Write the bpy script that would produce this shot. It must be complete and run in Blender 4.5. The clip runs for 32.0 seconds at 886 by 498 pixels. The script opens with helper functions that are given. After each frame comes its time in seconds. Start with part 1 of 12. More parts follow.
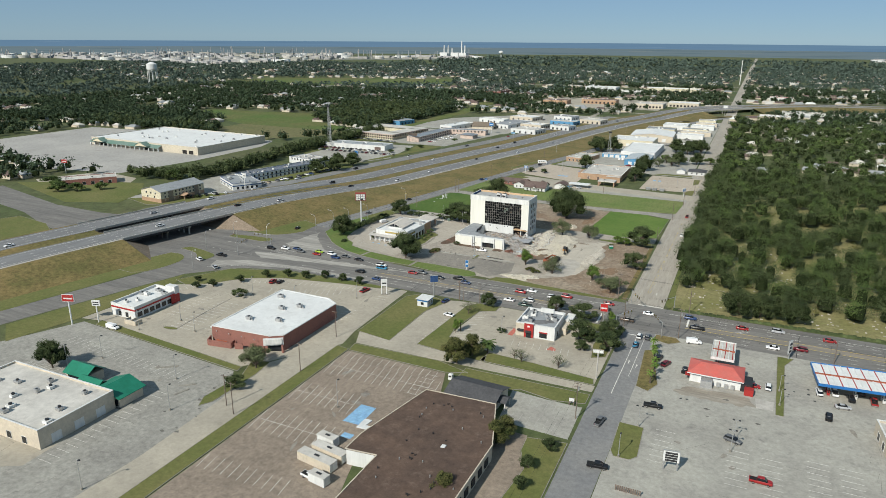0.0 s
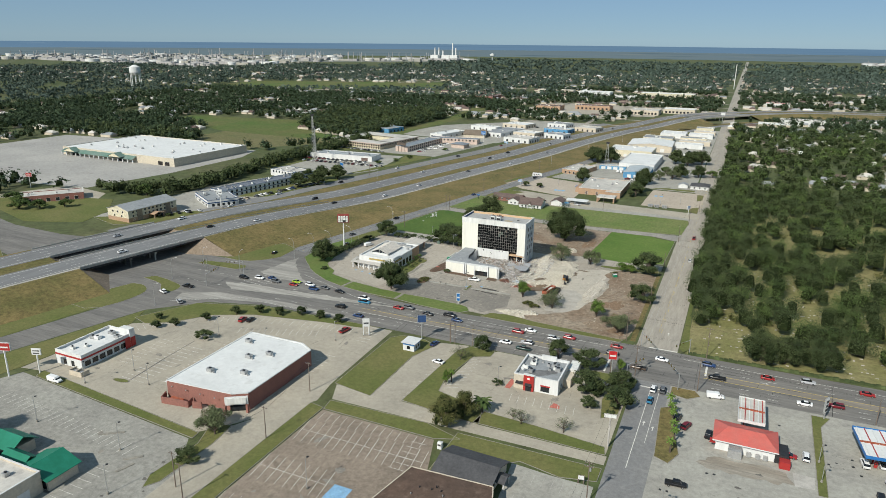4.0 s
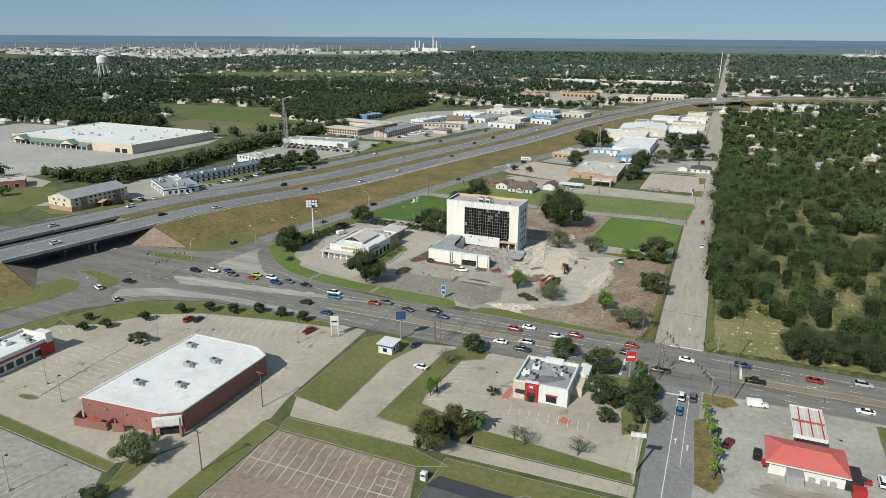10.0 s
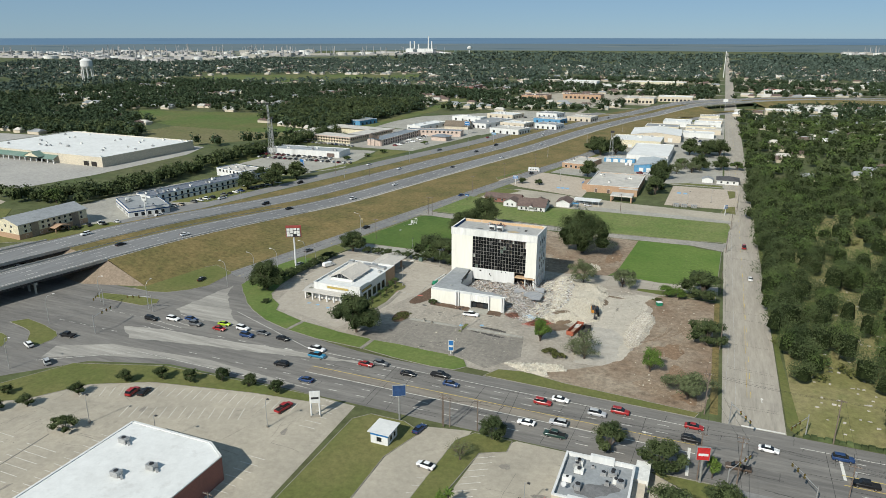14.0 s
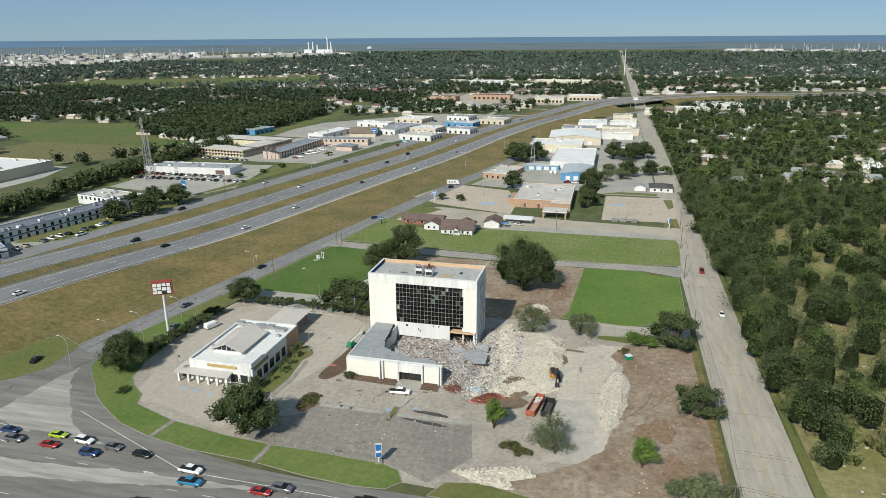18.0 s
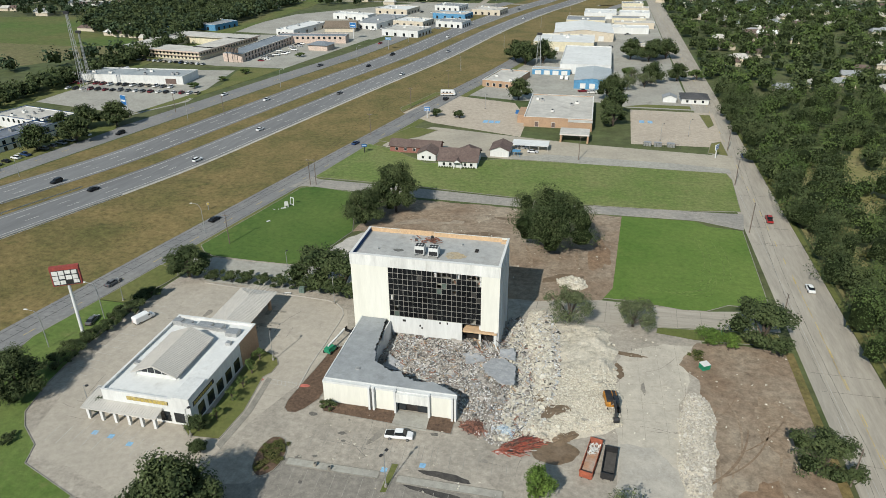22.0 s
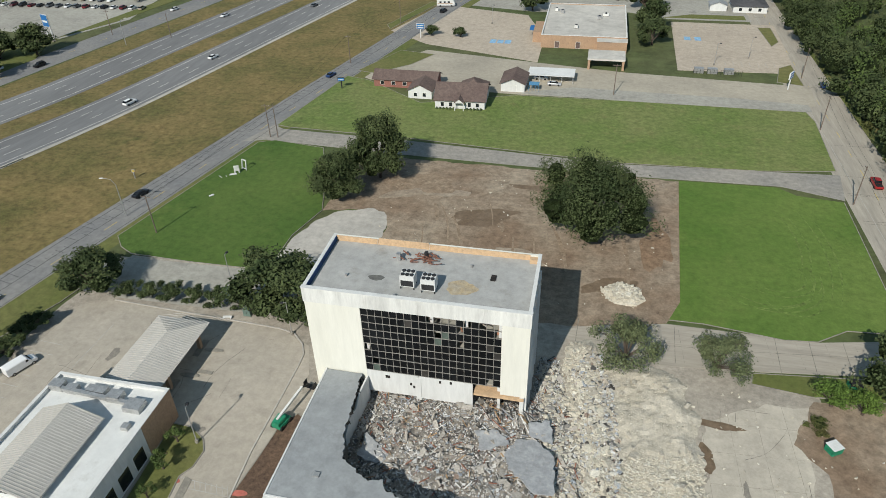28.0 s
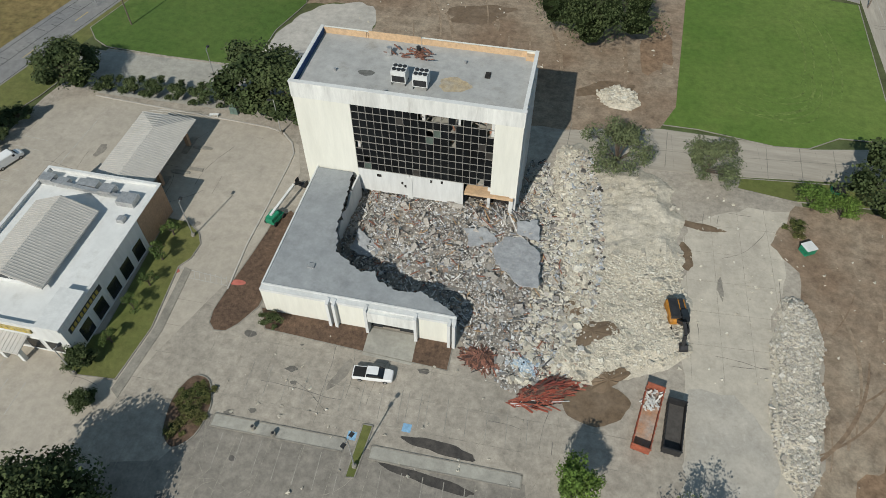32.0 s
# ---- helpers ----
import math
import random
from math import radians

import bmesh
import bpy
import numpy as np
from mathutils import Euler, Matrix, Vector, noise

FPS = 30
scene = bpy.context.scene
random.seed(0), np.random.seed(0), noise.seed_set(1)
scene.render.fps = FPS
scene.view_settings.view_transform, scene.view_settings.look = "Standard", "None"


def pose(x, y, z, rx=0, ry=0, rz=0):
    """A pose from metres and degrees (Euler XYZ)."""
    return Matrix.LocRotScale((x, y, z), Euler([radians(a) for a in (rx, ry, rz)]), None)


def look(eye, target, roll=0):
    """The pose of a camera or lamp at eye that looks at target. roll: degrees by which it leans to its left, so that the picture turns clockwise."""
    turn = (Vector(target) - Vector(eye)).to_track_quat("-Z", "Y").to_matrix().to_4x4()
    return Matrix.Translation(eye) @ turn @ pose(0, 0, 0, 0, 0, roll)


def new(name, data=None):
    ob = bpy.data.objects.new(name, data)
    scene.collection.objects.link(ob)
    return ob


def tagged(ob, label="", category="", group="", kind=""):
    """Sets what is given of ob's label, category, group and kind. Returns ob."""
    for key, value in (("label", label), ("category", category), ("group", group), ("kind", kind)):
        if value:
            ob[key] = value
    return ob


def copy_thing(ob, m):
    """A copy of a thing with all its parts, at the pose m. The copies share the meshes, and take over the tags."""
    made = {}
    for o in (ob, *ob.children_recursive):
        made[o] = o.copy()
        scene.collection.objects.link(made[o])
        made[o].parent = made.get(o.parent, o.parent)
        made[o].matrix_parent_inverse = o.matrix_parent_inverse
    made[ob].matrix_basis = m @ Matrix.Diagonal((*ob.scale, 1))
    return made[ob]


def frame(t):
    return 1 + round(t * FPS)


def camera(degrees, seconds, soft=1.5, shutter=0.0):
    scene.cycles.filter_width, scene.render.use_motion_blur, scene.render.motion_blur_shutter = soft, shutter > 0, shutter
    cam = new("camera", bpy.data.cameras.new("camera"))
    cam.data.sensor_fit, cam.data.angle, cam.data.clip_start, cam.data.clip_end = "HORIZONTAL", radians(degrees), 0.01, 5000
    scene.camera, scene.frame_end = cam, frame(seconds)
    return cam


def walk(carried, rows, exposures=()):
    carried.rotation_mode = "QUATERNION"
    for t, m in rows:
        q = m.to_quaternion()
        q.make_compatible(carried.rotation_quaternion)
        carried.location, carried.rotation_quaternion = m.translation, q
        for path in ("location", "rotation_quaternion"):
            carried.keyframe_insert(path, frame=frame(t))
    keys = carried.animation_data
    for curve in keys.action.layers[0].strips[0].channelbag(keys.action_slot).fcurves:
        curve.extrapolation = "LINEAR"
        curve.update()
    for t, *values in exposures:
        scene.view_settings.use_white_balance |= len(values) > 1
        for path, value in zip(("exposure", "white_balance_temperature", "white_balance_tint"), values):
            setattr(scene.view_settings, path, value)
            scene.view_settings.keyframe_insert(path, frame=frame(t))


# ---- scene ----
cam = camera(66.5, 32.0, 0.45)
PATH = [
    (0, (2.674, -2.311, 111.381), (1.871, -0.579, 110.782), 0.4),
    (0.5, (-0.209, 3.428, 113.631), (-1.011, 5.159, 113.031), 0.3),
    (1, (-3.442, 9.474, 115.472), (-4.243, 11.206, 114.872), 0.4),
    (1.5, (-5.996, 14.834, 117.289), (-6.798, 16.567, 116.693), 0.4),
    (2, (-7.848, 19.142, 118.677), (-8.646, 20.876, 118.081), 0.4),
    (2.5, (-9.385, 22.747, 118.763), (-10.179, 24.483, 118.168), 0.5),
    (4.5, (-10.856, 29.503, 113.518), (-11.63, 31.249, 112.923), 0.5),
    (5, (-10.746, 29.884, 111.871), (-11.515, 31.632, 111.275), 0.4),
    (5.5, (-11.231, 30.603, 110.279), (-11.994, 32.353, 109.683), 0.5),
    (6, (-12.099, 32.349, 108.665), (-12.857, 34.101, 108.068), 0.6),
    (6.5, (-12.871, 34.671, 107.25), (-13.625, 36.424, 106.651), 0.6),
    (7, (-14.019, 37.594, 106.014), (-14.769, 39.348, 105.414), 0.7),
    (7.5, (-15.616, 41.211, 104.454), (-16.362, 42.966, 103.853), 0.7),
    (8, (-17.366, 45.451, 103.006), (-18.109, 47.207, 102.403), 0.6),
    (8.5, (-19.287, 49.846, 101.577), (-20.026, 51.604, 100.975), 0.5),
    (9, (-21.364, 54.601, 100.546), (-22.101, 56.359, 99.943), 0.4),
    (9.5, (-23.954, 59.556, 99.314), (-24.688, 61.315, 98.71), 0.4),
    (10, (-26.679, 64.888, 98.463), (-27.41, 66.648, 97.858), 0.4),
    (10.5, (-29.489, 70.332, 97.604), (-30.218, 72.093, 97.0), 0.4),
    (11, (-32.4, 75.967, 97.443), (-33.128, 77.729, 96.839), 0.4),
    (11.5, (-35.209, 81.882, 97.421), (-35.937, 83.645, 96.818), 0.4),
    (12, (-37.934, 87.462, 97.422), (-38.662, 89.224, 96.819), 0.3),
    (12.5, (-40.693, 92.719, 97.767), (-41.42, 94.482, 97.163), 0.3),
    (13, (-43.316, 98.432, 97.834), (-44.043, 100.195, 97.23), 0.2),
    (13.5, (-46.2, 104.155, 97.863), (-46.925, 105.919, 97.259), 0.1),
    (15.5, (-58.757, 131.866, 96.679), (-59.404, 133.659, 96.076), -0.1),
    (16, (-61.772, 138.352, 96.557), (-62.365, 140.164, 95.953), -0.1),
    (16.5, (-64.461, 144.708, 96.455), (-65.048, 146.522, 95.852), -0.3),
    (17, (-67.24, 150.967, 96.483), (-67.827, 152.782, 95.881), -0.3),
    (17.5, (-69.613, 157.438, 96.547), (-70.172, 159.262, 95.944), -0.3),
    (18, (-72.335, 163.976, 96.382), (-72.804, 165.824, 95.778), -0.4),
    (18.5, (-75.264, 170.309, 96.274), (-75.702, 172.165, 95.671), -0.4),
    (19, (-77.483, 176.735, 96.323), (-77.922, 178.587, 95.711), -0.5),
    (19.5, (-79.913, 183.064, 96.507), (-80.348, 184.897, 95.837), -0.3),
    (20, (-82.183, 189.946, 96.515), (-82.615, 191.758, 95.788), -0.2),
    (20.5, (-84.389, 196.329, 96.536), (-84.817, 198.123, 95.763), -0.2),
    (21, (-86.6, 203.07, 96.591), (-87.023, 204.848, 95.779), -0.1),
    (21.5, (-90.009, 210.62, 97.31), (-90.415, 212.379, 96.45), -0.17),
    (22, (-93.591, 225.069, 95.331), (-93.99, 226.81, 94.431), -0.6),
    (22.5, (-97.366, 241.163, 91.942), (-97.78, 242.895, 91.03), -1.24),
    (23, (-99.49, 252.321, 89.406), (-99.915, 254.044, 88.484), -1.9),
    (23.5, (-101.226, 260.603, 88.629), (-101.653, 262.327, 87.709), -2.0),
    (24, (-102.952, 266.822, 88.64), (-103.38, 268.548, 87.723), -2.0),
    (24.5, (-104.471, 271.966, 88.777), (-104.899, 273.694, 87.866), -2.1),
    (26.5, (-105.794, 281.955, 88.384), (-106.206, 283.672, 87.444), -2.1),
    (27, (-106.074, 282.576, 87.987), (-106.474, 284.258, 86.981), -2.0),
    (27.5, (-106.106, 282.593, 87.684), (-106.493, 284.234, 86.608), -1.8),
    (28, (-106.137, 282.61, 87.382), (-106.512, 284.209, 86.24), -1.7),
    (28.5, (-106.327, 282.526, 87.195), (-106.687, 284.101, 86.015), -1.3),
    (29, (-106.516, 282.442, 87.008), (-106.855, 283.96, 85.749), -1.1),
    (29.5, (-106.705, 282.359, 86.82), (-107.029, 283.828, 85.503), -0.9),
    (30, (-106.895, 282.275, 86.633), (-107.206, 283.7, 85.265), -0.7),
    (30.5, (-106.756, 282.064, 86.287), (-107.057, 283.449, 84.876), -0.5),
    (31, (-106.617, 281.853, 85.941), (-106.907, 283.189, 84.482), -0.5),
    (31.5, (-106.479, 281.642, 85.596), (-106.76, 282.929, 84.091), -0.3),
    (32, (-106.34, 281.431, 85.25), (-106.611, 282.674, 83.706), -0.2),
]
walk(cam, [(t, look(eye, target, roll)) for t, eye, target, roll in PATH], exposures=[(0.0, 0.0), (10.0, 0.0), (16.0, 0.05), (20.0, 0.04), (22.0, -0.03), (26.0, -0.08), (29.0, -0.17), (32.0, -0.3)])

# the camera's light meter, sun and sky
SUN_DIR = Vector((-0.245, -0.97, 0.79)).normalized()
sky_world = bpy.data.worlds.new("sky")
sky_world.use_nodes = True
scene.world = sky_world
wn = sky_world.node_tree.nodes
wn.clear()
sky_tex = wn.new("ShaderNodeTexSky")
sky_tex.sky_type = "NISHITA"
sky_tex.sun_disc = False
sky_tex.sun_elevation = math.asin(SUN_DIR.z)
sky_tex.sun_rotation = math.atan2(SUN_DIR.x, SUN_DIR.y)
sky_tex.air_density = 0.7
sky_tex.dust_density = 0.0
sky_tex.ozone_density = 4.0
bg = wn.new("ShaderNodeBackground")
bg.inputs["Strength"].default_value = 0.0425
world_out = wn.new("ShaderNodeOutputWorld")
tint = wn.new("ShaderNodeMix")
tint.data_type, tint.blend_type = "RGBA", "MULTIPLY"
tint.inputs[0].default_value = 1.0
tint.inputs[7].default_value = (0.80, 1.0, 1.28, 1)
sky_world.node_tree.links.new(sky_tex.outputs[0], tint.inputs[6])
haze = wn.new("ShaderNodeMix")
haze.data_type = "RGBA"
haze.inputs[0].default_value = 0.44
haze.inputs[7].default_value = (8.3, 12.4, 15.2, 1)
sky_world.node_tree.links.new(tint.outputs[2], haze.inputs[6])
sky_world.node_tree.links.new(haze.outputs[2], bg.inputs[0])
sky_world.node_tree.links.new(bg.outputs[0], world_out.inputs[0])
sun_data = bpy.data.lights.new("sun", "SUN")
sun_data.energy = 4.75
sun_data.angle = radians(0.53)
sun_data.color = (1.0, 0.967, 0.88)
sun = new("sun", sun_data)
sun.matrix_world = look(SUN_DIR * 500, (0, 0, 0))


# ---- materials ----
def shade(name, a, b=None, rough=0.9, big=0.08, fine=2.5, grain=0.18, bump=0.0, metal=0.0, per=None, amount=0.25, stain=None, streak=False, spec=0.3):
    """A surface: two colours mixed in patches, fine grain, and relief. big, fine: waves per metre. per: 'island' or 'object' variation."""
    m = bpy.data.materials.new(name)
    m.use_nodes = True
    nt = m.node_tree
    nt.nodes.clear()
    out = nt.nodes.new("ShaderNodeOutputMaterial")
    p = nt.nodes.new("ShaderNodeBsdfPrincipled")
    nt.links.new(p.outputs[0], out.inputs[0])
    p.inputs["Roughness"].default_value = rough
    p.inputs["Metallic"].default_value = metal
    p.inputs["Specular IOR Level"].default_value = spec
    b = b or tuple(v * 0.8 for v in a)
    geo = nt.nodes.new("ShaderNodeNewGeometry")
    where = geo.outputs["Position"]
    if streak:
        mp = nt.nodes.new("ShaderNodeMapping")
        mp.inputs["Scale"].default_value = {"x": (0.10, 1.0, 1.0), "y": (1.0, 0.12, 1.0)}.get(streak, (1.0, 1.0, 0.15))
        nt.links.new(where, mp.inputs[0])
        where = mp.outputs[0]

    def noise_at(scale, detail, rough_n=0.6):
        n = nt.nodes.new("ShaderNodeTexNoise")
        n.inputs["Scale"].default_value = scale
        n.inputs["Detail"].default_value = detail
        n.inputs["Roughness"].default_value = rough_n
        nt.links.new(where, n.inputs["Vector"])
        return n.outputs[0]

    def mixed(kind, fac, x, y):
        mx = nt.nodes.new("ShaderNodeMix")
        mx.data_type, mx.blend_type = "RGBA", kind
        for sock, val in ((0, fac), (6, x), (7, y)):
            if isinstance(val, bpy.types.NodeSocket):
                nt.links.new(val, mx.inputs[sock])
            elif isinstance(val, (int, float)):
                mx.inputs[sock].default_value = val
            else:
                mx.inputs[sock].default_value = (*val, 1)
        return mx.outputs[2]

    def ramp(sock, lo, hi, c0=0.0, c1=1.0):
        r = nt.nodes.new("ShaderNodeMapRange")
        r.inputs[1].default_value, r.inputs[2].default_value = lo, hi
        r.inputs[3].default_value, r.inputs[4].default_value = c0, c1
        nt.links.new(sock, r.inputs[0])
        return r.outputs[0]

    col = mixed("MIX", ramp(noise_at(big, 5), 0.36, 0.66), a, b)
    if stain:
        col = mixed("MIX", ramp(noise_at(big * 3.3, 6, 0.7), 0.55, 0.72, 0.0, 0.75), col, stain)
    tone = ramp(noise_at(fine * 0.5, 6, 0.78), 0.3, 0.7, 1 - grain * 1.8, 1 + grain * 1.8)
    if per:
        src = geo.outputs["Random Per Island"]
        if per == "object":
            src = nt.nodes.new("ShaderNodeObjectInfo").outputs["Random"]
        tone2 = ramp(src, 0, 1, 1 - amount, 1 + amount)
        mu = nt.nodes.new("ShaderNodeMath")
        mu.operation = "MULTIPLY"
        nt.links.new(tone, mu.inputs[0])
        nt.links.new(tone2, mu.inputs[1])
        tone = mu.outputs[0]
    comb = nt.nodes.new("ShaderNodeCombineColor")
    for k in range(3):
        nt.links.new(tone, comb.inputs[k])
    col = mixed("MULTIPLY", 1.0, col, comb.outputs[0])
    nt.links.new(col, p.inputs["Base Color"])
    if bump:
        bp = nt.nodes.new("ShaderNodeBump")
        bp.inputs["Strength"].default_value = min(1.0, bump)
        bp.inputs["Distance"].default_value = 0.15
        nt.links.new(noise_at(fine * 1.3, 5, 0.65), bp.inputs["Height"])
        nt.links.new(bp.outputs[0], p.inputs["Normal"])
    return m


def scraps(name, colours, rough=0.9):
    """Loose pieces, each of one of the given colours."""
    m = shade(name, colours[0], rough=rough, fine=6, grain=0.2, bump=0.4)
    nt = m.node_tree
    p = next(n for n in nt.nodes if n.type == "BSDF_PRINCIPLED")
    geo = nt.nodes.new("ShaderNodeNewGeometry")
    rp = nt.nodes.new("ShaderNodeValToRGB")
    rp.color_ramp.interpolation = "CONSTANT"
    for k, c in enumerate(colours):
        e = rp.color_ramp.elements[0] if k == 0 else rp.color_ramp.elements.new(k / len(colours))
        e.position, e.color = k / len(colours), (*c, 1)
    nt.links.new(geo.outputs["Random Per Island"], rp.inputs[0])
    old = p.inputs["Base Color"].links[0].from_node
    src = old.inputs[6].links[0].from_socket
    nt.links.remove(old.inputs[6].links[0])
    nt.links.new(rp.outputs[0], old.inputs[6])
    return m


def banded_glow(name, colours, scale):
    """A far, self-glowing distance, haze painted as long level streaks of the given colours."""
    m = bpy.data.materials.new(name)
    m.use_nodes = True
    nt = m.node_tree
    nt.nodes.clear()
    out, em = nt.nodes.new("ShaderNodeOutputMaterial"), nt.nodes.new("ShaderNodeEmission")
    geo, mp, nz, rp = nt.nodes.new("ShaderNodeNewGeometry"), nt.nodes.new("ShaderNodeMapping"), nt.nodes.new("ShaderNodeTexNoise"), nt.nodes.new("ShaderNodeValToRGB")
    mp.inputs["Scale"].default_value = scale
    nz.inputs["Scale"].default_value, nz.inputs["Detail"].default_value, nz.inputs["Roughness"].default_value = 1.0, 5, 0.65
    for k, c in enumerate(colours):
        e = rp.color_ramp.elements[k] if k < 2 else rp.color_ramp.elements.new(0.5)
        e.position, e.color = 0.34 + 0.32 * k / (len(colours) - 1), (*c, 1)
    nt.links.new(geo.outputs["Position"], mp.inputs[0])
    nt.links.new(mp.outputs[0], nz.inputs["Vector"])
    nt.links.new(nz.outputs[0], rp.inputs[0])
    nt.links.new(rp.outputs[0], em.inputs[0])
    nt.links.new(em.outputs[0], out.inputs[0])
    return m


LAND = shade("rough_land", (0.072, 0.096, 0.034), (0.108, 0.11, 0.05), big=0.012, fine=0.25, grain=0.25, stain=(0.055, 0.08, 0.025))
ASPHALT = shade("asphalt", (0.205, 0.194, 0.176), (0.145, 0.138, 0.128), big=0.16, fine=1.5, grain=0.16, stain=(0.26, 0.245, 0.22), bump=0.05, streak="x")
OLD_ROAD = shade("worn_road", (0.39, 0.352, 0.292), (0.315, 0.288, 0.242), big=0.07, fine=1.2, grain=0.12, stain=(0.251, 0.23, 0.199), streak="y")
HWY = shade("highway_asphalt", (0.21, 0.211, 0.21), (0.168, 0.168, 0.168), big=0.03, fine=1.0, grain=0.1, streak="y")
LANE_GREY = shade("frontage_asphalt", (0.19, 0.19, 0.19), (0.235, 0.23, 0.218), big=0.06, fine=1.4, grain=0.13)
CONCRETE = shade("pale_concrete", (0.42, 0.378, 0.302), (0.335, 0.303, 0.244), big=0.05, fine=1.2, grain=0.085, stain=(0.27, 0.245, 0.2), bump=0.04)
BANK_CONC = shade("clean_concrete", (0.415, 0.372, 0.309), (0.367, 0.33, 0.274), big=0.06, fine=1.2, grain=0.09, stain=(0.294, 0.264, 0.217))
SITE_CONC = shade("cracked_site_concrete", (0.385, 0.345, 0.287), (0.30, 0.27, 0.226), big=0.1, fine=1.5, grain=0.17, stain=(0.252, 0.222, 0.182), bump=0.05)
WHITE_CONC = shade("white_concrete", (0.458, 0.431, 0.387), (0.387, 0.365, 0.326), big=0.1, fine=1.0, grain=0.12)
GREY_LOT = shade("grey_lot", (0.378, 0.365, 0.316), (0.296, 0.282, 0.248), big=0.05, fine=1.2, grain=0.12, stain=(0.202, 0.192, 0.174), bump=0.04)
MALL_LOT = shade("mall_lot", (0.403, 0.386, 0.353), (0.325, 0.314, 0.291), big=0.02, fine=0.8, grain=0.14, stain=(0.258, 0.246, 0.224))
BROWN_LOT = shade("brown_lot", (0.285, 0.232, 0.180), (0.222, 0.180, 0.140), big=0.06, fine=1.2, grain=0.18, stain=(0.155, 0.127, 0.1), bump=0.04)
GRASS = shade("mown_grass", (0.108, 0.129, 0.035), (0.158, 0.152, 0.056), big=0.035, fine=1.3, grain=0.15, stain=(0.15, 0.145, 0.05), bump=0.5, rough=1)
LAWN = shade("green_lawn", (0.083, 0.150, 0.026), (0.130, 0.188, 0.043), big=0.03, fine=1.2, grain=0.14, stain=(0.13, 0.182, 0.042), bump=0.5, rough=1)
DEEP_LAWN = shade("lush_lawn", (0.058, 0.112, 0.021), (0.092, 0.142, 0.032), big=0.03, fine=1.2, grain=0.14, stain=(0.11, 0.15, 0.038), bump=0.5, rough=1)
FIELD = shade("far_field", (0.08, 0.128, 0.028), (0.136, 0.128, 0.048), big=0.012, fine=0.4, grain=0.2, rough=1)
DRY = shade("dry_verge", (0.20, 0.15, 0.062), (0.118, 0.108, 0.038), big=0.05, fine=1.1, grain=0.26, stain=(0.068, 0.08, 0.024), bump=0.6, rough=1)
DIRT = shade("bare_earth", (0.215, 0.152, 0.103), (0.31, 0.255, 0.19), big=0.06, fine=1.0, grain=0.24, stain=(0.125, 0.09, 0.064), bump=0.6, rough=1)
MUD = shade("wet_mud", (0.15, 0.105, 0.066), (0.19, 0.14, 0.095), rough=0.6, big=0.3, fine=2)
WET = shade("wet_patch", (0.06, 0.055, 0.05), (0.09, 0.08, 0.07), rough=0.25, big=0.4, fine=2)
KERB = shade("kerb_concrete", (0.30, 0.278, 0.235), (0.215, 0.2, 0.17), big=0.4, fine=3, grain=0.14)
PAINT = shade("road_paint", (0.74, 0.72, 0.66), (0.55, 0.53, 0.48), big=0.5, fine=2, grain=0.15)
FADED = shade("faded_paint", (0.46, 0.44, 0.40), (0.36, 0.34, 0.30), big=0.5, fine=2, grain=0.2)
YELLOW = shade("yellow_paint", (0.62, 0.47, 0.12), (0.5, 0.38, 0.12), big=0.5, fine=2)
BLUEPAINT = shade("blue_paint", (0.25, 0.45, 0.62), (0.2, 0.36, 0.55), big=0.4, fine=2)
REDPAINT = shade("red_paint_ground", (0.5, 0.13, 0.1), (0.42, 0.16, 0.12), big=0.6, fine=2)
SEAL = shade("tar_seal", (0.045, 0.043, 0.042), big=0.5, fine=3)
CREAM = shade("cream_render", (0.73, 0.72, 0.645), (0.69, 0.68, 0.60), big=0.15, fine=1.5, grain=0.04, streak="z")
WHITE = shade("white_paint", (0.655, 0.66, 0.642), (0.59, 0.594, 0.574), big=0.2, fine=2, grain=0.06, streak="z")
FASCIA = shade("weathered_fascia", (0.72, 0.72, 0.68), (0.60, 0.60, 0.57), big=0.25, fine=1.5, grain=0.1, stain=(0.45, 0.44, 0.41), streak="z")
ROOFGREY = shade("grey_roof_felt", (0.30, 0.315, 0.32), (0.25, 0.265, 0.275), big=0.08, fine=1.0, grain=0.1, stain=(0.2, 0.205, 0.21), bump=0.05)
ROOFTOP = shade("tower_roof_felt", (0.40, 0.40, 0.385), (0.35, 0.35, 0.335), big=0.1, fine=1.0, grain=0.1, stain=(0.30, 0.29, 0.26))
ROOFWHITE = shade("white_roof", (0.687, 0.694, 0.676), (0.622, 0.627, 0.609), big=0.08, fine=0.7, grain=0.05, stain=(0.508, 0.502, 0.473))
ROOFPALE = shade("pale_roof", (0.55, 0.525, 0.475), (0.45, 0.43, 0.39), big=0.06, fine=0.6, grain=0.1, stain=(0.33, 0.31, 0.28))
ROOFBROWN = shade("rusty_brown_roof", (0.125, 0.082, 0.06), (0.085, 0.058, 0.045), big=0.1, fine=1.0, grain=0.16, stain=(0.18, 0.13, 0.10))
ROOFDARK = shade("dark_shingles", (0.085, 0.085, 0.088), (0.065, 0.065, 0.068), big=0.2, fine=2.5, grain=0.15)
SHINGLE = shade("brown_shingles", (0.15, 0.11, 0.095), (0.12, 0.085, 0.075), big=0.2, fine=2.5, grain=0.18)
METALROOF = shade("ribbed_grey_metal", (0.52, 0.495, 0.455), (0.47, 0.45, 0.41), big=0.1, fine=1.5, grain=0.04, rough=0.6)
GALV = shade("galvanised", (0.5, 0.5, 0.49), (0.42, 0.42, 0.41), big=0.5, fine=4, rough=0.5, metal=0.6)
